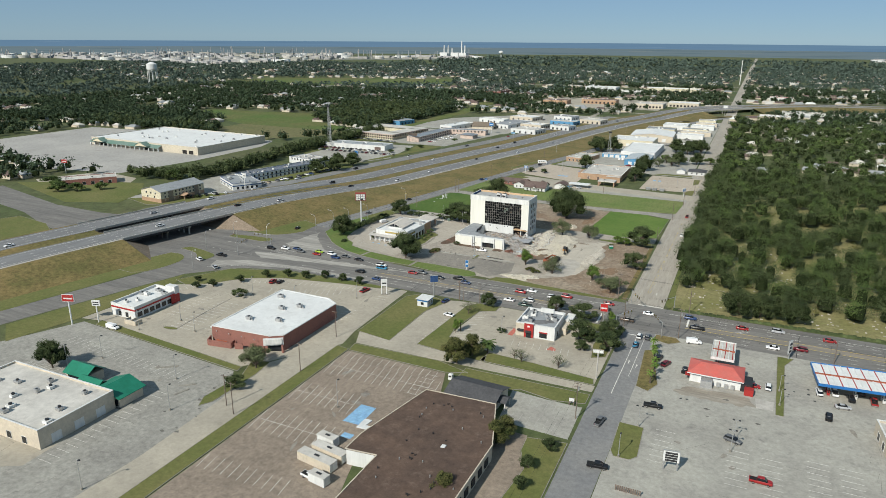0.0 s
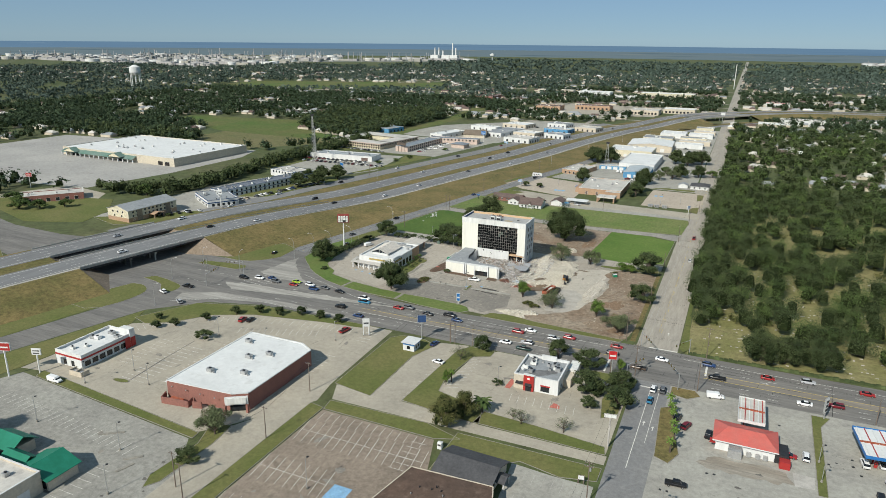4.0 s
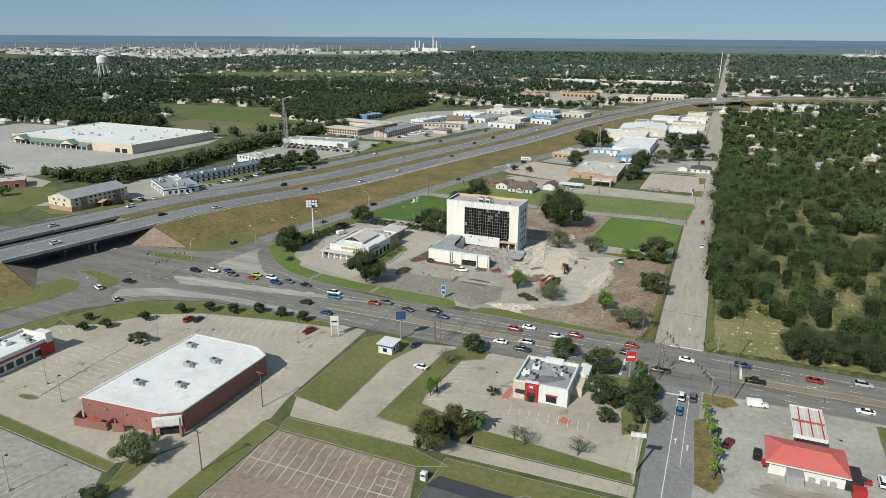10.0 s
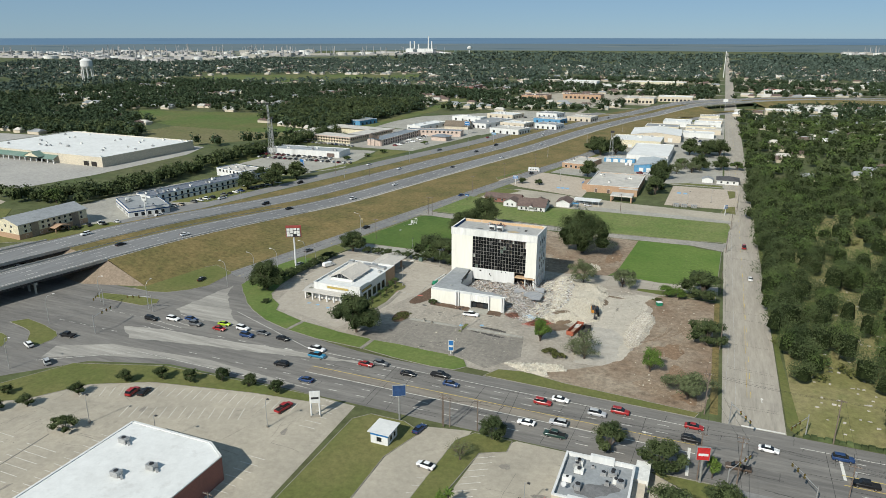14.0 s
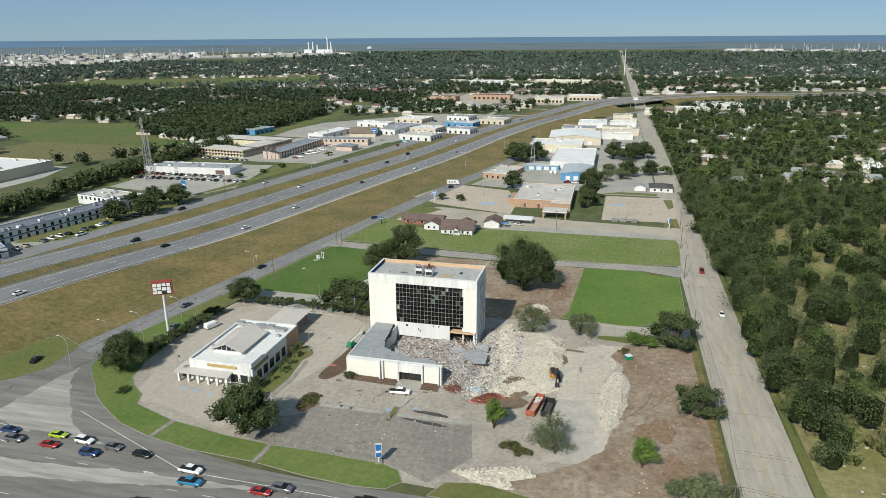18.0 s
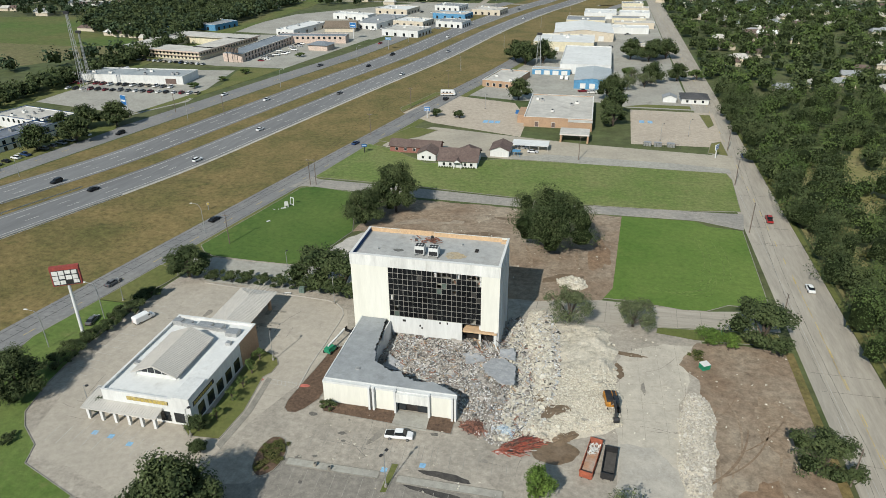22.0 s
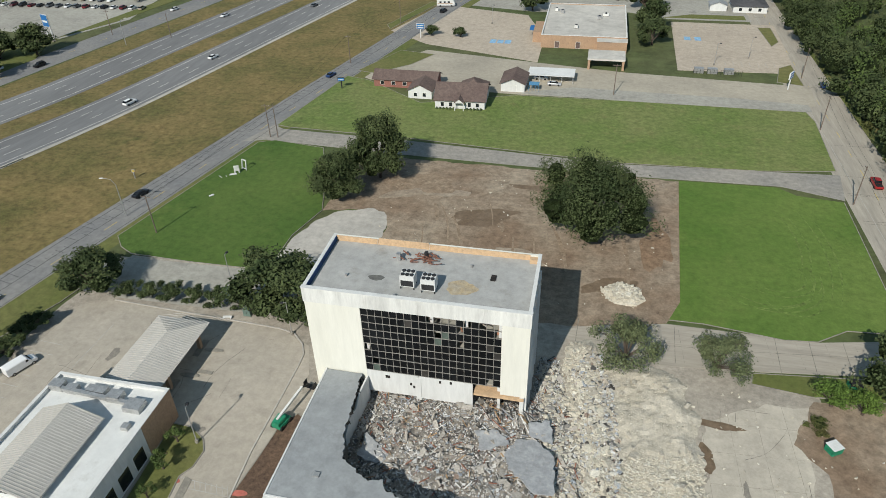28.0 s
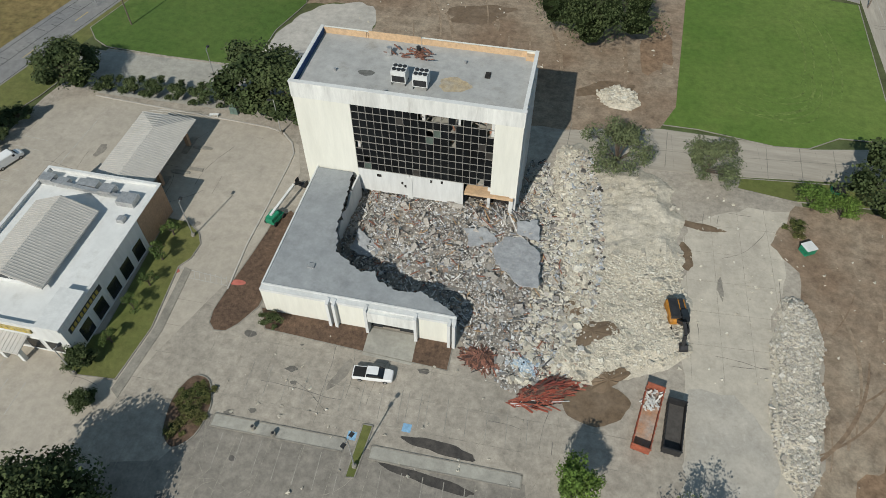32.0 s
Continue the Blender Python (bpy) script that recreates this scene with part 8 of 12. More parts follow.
# beyond the highway
inn = pitched("yellow_inn", "pale yellow inn with a brick base and grey roof", -375, 349, 20, 38, 7.8, 10.6, -4, YSTUCCO, ROOFGREY, "y", 0.6, rows=(("e", -17, 17, 11, 1.3, 3.4, 4.7, "win"), ("e", -17, 17, 11, 1.3, 5.8, 7.1, "win"), ("e", -17, 17, 9, 1.3, 0.7, 2.0, "win"), ("s", -7, 7, 3, 1.2, 5.8, 7.1, "win"), ("s", -7, 7, 2, 1.2, 3.2, 4.5, "win")), category="building")
part("brick_base", Shape().box(-10.05, 10.05, -19.06, -19.0, 0, 2.8).box(10.0, 10.06, -19, 19, 0, 2.8), TANBRICK, inn, "terracotta brick base")
# flat brown panels: the shade of open stair bays is put into their colour
for y in (-10.5, 12):
    part("stair_bay", Shape().box(10.0, 10.1, y - 2, y + 2, 0.1, 7.2), BROWN_LOT, inn, "brown panel, shade of a stair bay painted in")
part("entrance_roof", Shape().gable(9.6, 15.6, -4, 5, 3.0, 4.2, "x"), TANBRICK, inn)
for y in (-3, 4):
    part("entrance_post", Shape().box(14.6, 15.1, y - 0.25, y + 0.25, 0, 3.2), TANBRICK, inn)
BLUEROOF = shade("patched_blue_roof", (0.17, 0.19, 0.22), (0.12, 0.135, 0.165), big=0.12, fine=0.9, grain=0.14, stain=(0.32, 0.33, 0.34))
shop("blue_motel_office", "white motel block with dark blue trim", -358.5, 401, 33, 22, 4.6, -32, WHITE, ROOFGREY, 0.4, (("s", -15, 15, 8, 1.8, 0.5, 2.4, "win"), ("e", -9, 9, 5, 1.8, 0.5, 2.4, "win")), 10, DARKBLUE, (2.8, 3.5, DARKBLUE), seed=71)
shop("blue_motel_wing", "long two-storey motel wing with blue trim", -358, 456, 14, 92, 5.4, -12, WHITE, BLUEROOF, 0.4, (("e", -44, 44, 20, 1.6, 0.3, 2.2, "win"), ("e", -44, 44, 20, 1.6, 3.2, 5.0, "win")), 16, DARKBLUE, (2.5, 3.0, DARKBLUE), seed=72)
shop("motel_block", "two-storey motel wing across the court", -366, 504, 38, 18, 5.4, -12, WHITE, ROOFPALE, 0.4, (("s", -17, 17, 9, 1.6, 3.2, 5.0, "win"),), 8, DARKBLUE, seed=73)
mall = shop("closed_supermarket", "vast closed supermarket with a pale roof", -563, 540, 154, 96, 7.2, -2, shade("mall_wall", (0.55, 0.49, 0.38), (0.5, 0.45, 0.36), big=0.05), ROOFWHITE, 0.6, (("s", 55, 72, 2, 6, 0.3, 4, "void"),), 26, seed=81)
part("arcade_roof", Shape().add([(-74, -53, 3.6), (28, -53, 3.6), (28, -48, 6.2), (-74, -48, 6.2), (-74, -53, 3.3), (28, -53, 3.3), (28, -48, 5.9), (-74, -48, 5.9)], BOX_FACES[::-1]), shade("faded_green_roof", (0.10, 0.19, 0.15), (0.16, 0.22, 0.19), big=0.1, fine=1, grain=0.08, rough=0.6), mall, "faded green arcade roof along the front")
for x in np.arange(-73, 28, 6.7):
    part("arcade_column", Shape().box(x - 0.4, x + 0.4, -52.8, -52.0, 0, 3.4), WHITE, mall)
for x in (-58, 6):
    part("entrance_gable", Shape().gable(x - 9, x + 9, -56, -47, 5.0, 8.6, "y"), bpy.data.materials["faded_green_roof"], mall, "green gable over the entrance")
    part("gable_front", Shape().wall_end(x - 8, x + 8, -55.5, 4.8, 8.8, 0.3), YSTUCCO, mall)
    # near-black sheet paints the shade inside the entrance
    part("entrance_dark", Shape().box(x - 5, x + 5, -48.4, -48.1, 0, 4), VOID, mall)
shop("low_brick_shop", "low brick shop with a pale roof", -470, 354, 40, 17, 4.6, 52, BRICK, ROOFPALE, 0.5, (("s", -18, 18, 6, 2.4, 0.4, 2.8, "win"),), 4, seed=82)
auto = shop("auto_shop", "long grey-white repair shop with service doors", -380, 604, 76, 20, 4.6, 4, WHITE, shade("auto_roof", (0.33, 0.36, 0.37), (0.29, 0.31, 0.32)), 0.4, (("s", -36, 18, 11, 3.4, 0.2, 3.0, "dock"), ("s", 24, 36, 1, 7, 0.3, 3.4, "brown")), 9, seed=83)
pm = thing("pink_motel", "two-storey pink and yellow motel round a court", "building", -402, 707, -8)
for x0, x1, y0, y1 in ((-36, 36, -36, -20), (-36, 36, 20, 36), (-36, -20, -20, 20), (20, 36, -20, 20)):
    part("block", Shape().box(x0, x1, y0, y1, 0, 5.6), YSTUCCO, pm)
    part("roof", Shape().box(x0 - 1.5, x1 + 1.5, y0 - 1.5, y1 + 1.5, 5.6 + (0.02 if x1 - x0 > 20 else 0.0), 6.2), ROOFPALE, pm)
part("fascia", Shape().box(-37.8, 37.8, -37.8, -37.4, 5.3, 6.3).box(37.4, 37.8, -37.4, 37.4, 5.3, 6.3), PINK, pm, "pink roof edge")
part("gallery", Shape().box(-37, 37, -37.4, -36, 2.7, 2.95).box(36, 37.4, -36, 36, 2.7, 2.95), PINK, pm)
for k in range(22):
    part("window", Shape().box(-34 + k * 3.2, -32.6 + k * 3.2, -36.1, -36.0, 0.6, 2.2), GLASS, pm)
    part("window", Shape().box(-34 + k * 3.2, -32.6 + k * 3.2, -36.1, -36.0, 3.3, 5.0), GLASS, pm)
    part("window", Shape().box(36.0, 36.1, -34 + k * 3.2, -32.6 + k * 3.2, 3.3, 5.0), GLASS, pm)
shop("orange_motel", "two-storey motel with orange walls and blue-grey roof", -343, 705, 15, 78, 5.4, -3, PINK, shade("slate_roof", (0.22, 0.25, 0.28)), 0.3, (("e", -36, 36, 16, 1.6, 3.3, 5.0, "win"), ("e", -36, 36, 16, 1.6, 0.5, 2.2, "win")), 0, group="motel wings")
shop("orange_motel", "two-storey motel with orange walls and blue-grey roof", -320, 752, 56, 14, 5.4, 8, PINK, bpy.data.materials["slate_roof"], 0.3, (("s", -26, 26, 12, 1.6, 3.3, 5.0, "win"),), 0, group="motel wings")
pitched("motel_lobby", "motel lobby with a drive-through roof", -301, 722, 16, 12, 4.2, 6.2, -6, PINK, bpy.data.materials["slate_roof"], "x", 1.2, category="building", hip=True)
pitched("brown_lodge", "low restaurant with a brown pitched roof", -318, 812, 26, 22, 4, 8, 10, BEIGE, shade("tan_shingle", (0.20, 0.16, 0.12)), "x", 1.0, category="building")
for k, (x, y, w, d, m) in enumerate(((-350, 800, 18, 50, WHITE), (-294, 850, 26, 60, WHITE), (-255, 800, 34, 26, WHITE), (-262, 850, 30, 24, BEIGE), (-225, 850, 26, 20, WHITE), (-236, 900, 34, 20, BLUEWALL), (-330, 880, 40, 14, WHITE), (-455, 810, 62, 30, BLUEWALL), (-205, 935, 30, 24, BEIGE), (-300, 930, 36, 30, BEIGE), (-250, 960, 28, 24, WHITE))):
    shop("highway_store", "low pale metal building by the highway", x, y, w, d, 4.8, -12, m, (ROOFWHITE, ROOFGREY, ROOFPALE)[k % 3], 0.4, (("e", -d / 2 + 1, d / 2 - 1, 4, 2, 0.4, 2.8, "win"), ("s", -w / 2 + 1, w / 2 - 1, 4, 2, 0.4, 2.8, "win")), 4, seed=90 + k, group="stores along the highway")
for k, (x, y, w, d, m, r) in enumerate(((-330, 1190, 44, 30, TANBRICK, SHINGLE), (-262, 1232, 60, 30, TANBRICK, SHINGLE), (-170, 1200, 46, 40, BEIGE, ROOFPALE), (-120, 1240, 50, 34, BEIGE, ROOFWHITE), (-180, 1590, 110, 40, YSTUCCO, ROOFWHITE), (-330, 1560, 70, 40, WHITE, ROOFWHITE), (-420, 1570, 80, 30, BEIGE, ROOFPALE), (-640, 900, 40, 24, WHITE, SHINGLE), (32, 1446, 40, 22, WHITE, REDROOF), (-500, 1340, 40, 60, BRICK, SHINGLE), (-250, 1480, 40, 30, WHITE, ROOFPALE), (60, 1150, 60, 30, WHITE, ROOFPALE), (20, 1080, 40, 30, BEIGE, ROOFWHITE))):
    shop("distant_hall", "large low building far off among trees", x, y, w, d, 7, 0, m, r, 0.5, (("s", -w / 2 + 2, w / 2 - 2, 8, 3, 1, 4, "win"),), 4, seed=120 + k, group="large buildings in the distance")

# ---- woods and far suburbs ----
far_rng = np.random.default_rng(4)


def clear_of(x, y, polys):
    ok = np.ones(len(x), bool)
    for p in polys:
        ok &= ~inside(p, x, y)
    return ok


hwy_zone = [(p + n * -46).to_tuple() for p, n in zip(HL, HN)] + [(p + n * 84).to_tuple() for p, n in zip(HL, HN)][::-1]
CLEAR = [
    hwy_zone,
    [(-56, 250), (-90, 4700), (-61, 4700), (-29.5, 520), (-26, 345), (-24, 312), (-20, 290), (-20, 250)],
    [(-470, 466), (-482, 392), (-560, 380), (-770, 440), (-770, 600), (-470, 605)],
    [(-800, 830), (-602, 850), (-545, 765), (-490, 742), (-440, 716), (-432, 690), (-495, 605), (-570, 605), (-610, 650), (-660, 720), (-770, 765)],
    [(-430, 520), (-400, 500), (-260, 480), (-150, 1050), (-200, 1040), (-406, 960), (-430, 760)],
    [(-1230, 1250), (-700, 1500), (-760, 1760), (-1250, 1560)],
    [(-3300, 2250), (-1930, 2080), (-1830, 2620), (-3300, 2900)],
    [(-380, 1140), (-90, 1160), (-90, 1290), (-370, 1290)],
    [(-390, 1530), (-110, 1530), (-110, 1640), (-390, 1640)],
    [(-220, 380), (-40, 380), (-40, 1040), (-160, 1040)],
    [(-520, 300), (-330, 290), (-330, 560), (-420, 560), (-440, 380), (-520, 380)],
    [(-455, 1150), (-431, 960), (-430, 720), (-402, 720), (-404, 960), (-428, 1150)],
    [(-40, -200), (160, -200), (160, 300), (-40, 300)],
]


def forest(name, label, x0, x1, y0, y1, cell, keep, radius, height, count, size, material, extra=(), zone=None, gap=0.0, lobes=6, jitter=0.38):
    """A wood: one leafy clump to each cell of a jittered grid."""
    nx, ny = int((x1 - x0) / cell), int((y1 - y0) / cell)
    gx, gy = np.meshgrid(np.arange(nx), np.arange(ny), indexing="ij")
    x = x0 + (gx.ravel() + far_rng.random(nx * ny)) * cell
    y = y0 + (gy.ravel() + far_rng.random(nx * ny)) * cell
    ok = clear_of(x, y, CLEAR + list(extra)) & (far_rng.random(len(x)) < keep)
    if zone is not None:
        ok &= inside(zone, x, y)
    if gap:
        patchy = np.sin(x * 0.031 + 1.3 * np.sin(y * 0.017)) + np.sin(y * 0.027 + 1.7 * np.sin(x * 0.013))
        ok &= patchy > gap
    x, y = x[ok], y[ok]
    n = len(x)
    r = radius * (0.65 + 0.7 * far_rng.random(n))
    h = height * (0.7 + 0.6 * far_rng.random(n))
    c = np.stack([x, y, h * 0.5], -1)
    quads = leaf_quads(c, r, h * 0.55, count, size * (0.8 + 0.4 * far_rng.random(n)), far_rng, lobes, jitter)
    quads[..., 2] = np.maximum(quads[..., 2], 0.3)
    ob = new(name, quads_mesh(name, quads, material))
    return tagged(ob, label, "trees", kind="stuff"), np.stack([x, y, r, h], -1)


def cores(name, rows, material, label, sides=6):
    """Added dark inner masses, shade painted in, so a wood isn't seen through."""
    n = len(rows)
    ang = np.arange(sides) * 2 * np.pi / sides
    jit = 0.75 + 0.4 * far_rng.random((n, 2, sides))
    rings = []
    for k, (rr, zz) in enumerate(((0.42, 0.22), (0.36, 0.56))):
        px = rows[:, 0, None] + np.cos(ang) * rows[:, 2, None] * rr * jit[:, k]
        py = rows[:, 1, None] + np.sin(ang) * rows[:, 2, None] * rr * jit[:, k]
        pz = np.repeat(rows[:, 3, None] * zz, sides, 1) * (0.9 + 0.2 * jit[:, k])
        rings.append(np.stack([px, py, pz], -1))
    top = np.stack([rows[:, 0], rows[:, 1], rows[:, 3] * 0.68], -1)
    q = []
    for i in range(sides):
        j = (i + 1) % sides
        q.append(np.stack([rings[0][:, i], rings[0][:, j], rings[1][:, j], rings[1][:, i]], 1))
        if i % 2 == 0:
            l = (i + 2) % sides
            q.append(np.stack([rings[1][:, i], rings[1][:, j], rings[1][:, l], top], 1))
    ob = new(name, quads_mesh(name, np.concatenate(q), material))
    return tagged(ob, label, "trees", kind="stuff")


# near-black green that holds the crowns' inner shade in its colour
INNER_SHADE = shade("shaded_inner_leaves", (0.024, 0.034, 0.013), (0.012, 0.018, 0.007), big=0.5, fine=5, grain=0.45, bump=1.0, rough=1, spec=0.05)
east_zone = [(-25, 330), (-22, 316), (-17, 308), (-12, 318), (-4, 322), (8, 303), (30, 292), (70, 299), (92, 292), (220, 292), (620, 420), (620, 1040), (-29, 1040), (-27, 520)]
lanes_east = [[(14, 320), (25, 325), (31, 356), (20, 352)], [(44, 384), (64, 392), (60, 408), (40, 402)], [(60, 500), (110, 510), (100, 540), (60, 525)], [(2, 482), (20, 480), (16, 510), (4, 520)], [(86, 350), (104, 356), (100, 374), (82, 366)], [(30, 440), (48, 434), (54, 452), (36, 458)], [(26, 620), (34, 612), (38, 640), (30, 650)], [(120, 420), (150, 430), (146, 452), (118, 444)]]
near_box = [(-29, 280), (120, 280), (120, 450), (-29, 450)]
rows_all = []
for zone_x, extra_z, dens, sz in (("near", (), 4.3, 0.22), ("rest", (near_box,), 1.7, 0.36)):
    zone_w = [p for p in east_zone]
    ext = lanes_east + list(extra_z)
    x1, y1 = (120, 450) if zone_x == "near" else (260, 620)
    for nm, lab, cell, keep, rad, hgt, cnt, mat_w in (("oak_wood", "dense dark oak wood beside the long road", 10.5, 0.9, 7.0, 11.5, 240, LEAF_DARK), ("mixed_wood", "lighter trees among the dark oaks", 12.5, 0.72, 6.0, 11.5, 220, LEAF_MID)):
        _, rows = forest(nm, lab, -29, x1, 290, y1, cell, keep, rad, hgt, int(cnt * dens), sz, mat_w, ext, zone=zone_w, lobes=10, jitter=0.55)
        rows_all.append(rows)
for y0_w, y1_w, lean in ((310, 450, 0.31), (450, 625, 0.42)):
    _, rows = forest("oak_wood", "oaks leaning over the edge of the long road", -30, -13, y0_w, y1_w, 7.0, 0.95, 5.6, 11.0, 950 if lean < 0.4 else 480, lean * 0.72, LEAF_DARK, lobes=10, jitter=0.55, zone=[(-24.4, 318), (-15, 310), (-13, 630), (-31, 630)])
    rows_all.append(rows)
cores("oak_wood_inner", np.concatenate(rows_all), INNER_SHADE, "dark filling of the oak wood, its shade painted in")
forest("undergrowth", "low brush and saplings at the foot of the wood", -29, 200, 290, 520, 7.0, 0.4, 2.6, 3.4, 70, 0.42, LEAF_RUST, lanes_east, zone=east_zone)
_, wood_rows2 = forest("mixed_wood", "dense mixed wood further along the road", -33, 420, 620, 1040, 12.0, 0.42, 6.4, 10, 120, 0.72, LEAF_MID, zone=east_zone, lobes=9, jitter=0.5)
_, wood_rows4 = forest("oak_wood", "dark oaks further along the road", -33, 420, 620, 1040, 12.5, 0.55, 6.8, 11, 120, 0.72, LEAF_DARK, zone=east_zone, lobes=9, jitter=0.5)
cores("mixed_wood_inner", np.concatenate([wood_rows2, wood_rows4]), INNER_SHADE, "dark filling of the mixed wood, its shade painted in")
CLEAR_BELT = CLEAR.pop(4)
CLEAR_BELT2 = CLEAR.pop(9)
_, hedge_rows = forest("tree_belt", "belt of trees along the drain behind the motels", -520, -385, 360, 900, 5.5, 0.95, 4.6, 9.4, 150, 0.72, LEAF_DARK,
    zone=[(-470, 392), (-446, 383), (-402, 396), (-396, 460), (-409, 537), (-411, 654), (-416, 760), (-412, 890), (-422, 890), (-430, 760), (-427, 654), (-426, 537), (-414, 468), (-418, 414), (-446, 396)])
_, mass_rows = forest("tree_belt", "tall dark trees at the end of the sports field", -625, -428, 715, 1060, 9, 0.9, 6.6, 11.5, 95, 0.95, LEAF_DARK, zone=[(-602, 853), (-547, 769), (-492, 746), (-440, 722), (-432, 745), (-432, 970), (-470, 1050), (-620, 990)])
cores("tree_belt_inner", mass_rows, INNER_SHADE, "dark filling of the tall trees, its shade painted in")
cores("tree_belt_inner", hedge_rows, INNER_SHADE, "dark filling of the tree belt, its shade painted in")
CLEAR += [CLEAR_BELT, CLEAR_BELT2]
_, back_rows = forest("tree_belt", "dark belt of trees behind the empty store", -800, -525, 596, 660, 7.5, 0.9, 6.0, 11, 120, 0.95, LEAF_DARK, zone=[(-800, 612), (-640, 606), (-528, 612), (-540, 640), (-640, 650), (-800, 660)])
cores("tree_belt_inner", back_rows, INNER_SHADE, "dark filling of the tree belt, its shade painted in")
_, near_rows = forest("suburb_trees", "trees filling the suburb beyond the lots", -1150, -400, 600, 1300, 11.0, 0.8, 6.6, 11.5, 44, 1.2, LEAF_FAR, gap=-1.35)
cores("suburb_trees_inner", near_rows, INNER_SHADE, "dark filling of the suburb trees, its shade painted in", 4)
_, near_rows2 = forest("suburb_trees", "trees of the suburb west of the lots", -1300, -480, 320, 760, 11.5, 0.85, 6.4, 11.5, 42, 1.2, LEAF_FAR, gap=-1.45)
cores("suburb_trees_inner", near_rows2, INNER_SHADE, "dark filling of the suburb trees, its shade painted in", 4)
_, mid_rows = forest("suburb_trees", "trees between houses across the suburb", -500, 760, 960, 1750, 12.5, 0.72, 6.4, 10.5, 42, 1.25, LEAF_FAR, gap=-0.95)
cores("suburb_trees_inner", mid_rows, INNER_SHADE, "dark filling of the suburb trees, its shade painted in", 4)
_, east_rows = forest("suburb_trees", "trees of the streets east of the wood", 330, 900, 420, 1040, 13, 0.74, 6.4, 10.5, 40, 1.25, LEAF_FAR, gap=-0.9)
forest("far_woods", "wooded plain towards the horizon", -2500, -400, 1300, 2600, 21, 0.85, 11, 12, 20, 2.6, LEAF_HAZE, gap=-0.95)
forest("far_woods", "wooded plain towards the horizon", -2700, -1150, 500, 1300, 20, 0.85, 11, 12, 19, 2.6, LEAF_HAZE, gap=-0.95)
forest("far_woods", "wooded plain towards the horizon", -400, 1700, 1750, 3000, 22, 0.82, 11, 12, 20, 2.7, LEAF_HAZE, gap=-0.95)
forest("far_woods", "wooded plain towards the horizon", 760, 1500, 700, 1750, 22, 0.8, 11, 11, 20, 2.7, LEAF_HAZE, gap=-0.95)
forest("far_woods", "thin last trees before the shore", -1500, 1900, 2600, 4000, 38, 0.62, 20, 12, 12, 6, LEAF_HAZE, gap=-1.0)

# small houses scattered under the trees
hs_walls, hs_roofs = [], []
hx, hy = [], []
for x0, x1, y0, y1, n in ((-1150, -440, 620, 1300, 480), (-1300, -490, 330, 760, 290), (-500, 760, 980, 1750, 780), (-2400, -400, 1300, 2500, 1100), (330, 900, 420, 1040, 230), (-400, 1500, 1750, 2700, 700), (-12, 420, 640, 1040, 200)):
    hx.append(far_rng.uniform(x0, x1, n))
    hy.append(far_rng.uniform(y0, y1, n))
hx, hy = np.concatenate(hx), np.concatenate(hy)
ok = clear_of(hx, hy, CLEAR)
hx, hy = hx[ok], hy[ok]
roof_sets = [Shape() for _ in range(4)]
walls = Shape()
for x, y in zip(hx, hy):
    w, d = far_rng.uniform(9, 17), far_rng.uniform(7, 11)
    walls.box(x - w / 2, x + w / 2, y - d / 2, y + d / 2, 0, 3.0)
    roof_sets[min(3, int(far_rng.random() ** 0.9 * 3.12))].hip(x - w / 2 - 0.5, x + w / 2 + 0.5, y - d / 2 - 0.5, y + d / 2 + 0.5, 2.9, 5.4, far_rng.uniform(0.2, d / 2 - 0.3))
for s, m, lab in zip(roof_sets, (ROOFPALE, ROOFGREY, SHINGLE, ROOFWHITE), ("tan", "grey", "brown", "pale")):
    tagged(part("suburb_roofs", s, m, None, "", kind="stuff"), lab + " roofs of small houses under the trees", "houses")
tagged(part("suburb_house_walls", walls, BEIGE, None, "", kind="stuff"), "pale walls of small houses under the trees", "houses")
streets = Shape()
for y in (1010, 1090, 1370, 1450, 1660, 1800, 2100):
    streets.box(-1000, 900, y, y + 7, 0.01, 0.05)
for x in (-900, -760, -620, 150, 330, 520, -230):
    streets.box(x, x + 7, 900 if x < -200 else 620, 2600, 0.01, 0.045)
tagged(part("road_suburb", streets, OLD_ROAD), "pale suburban streets", "road", kind="structure")

# ---- trees ----
tree_rng = np.random.default_rng(21)


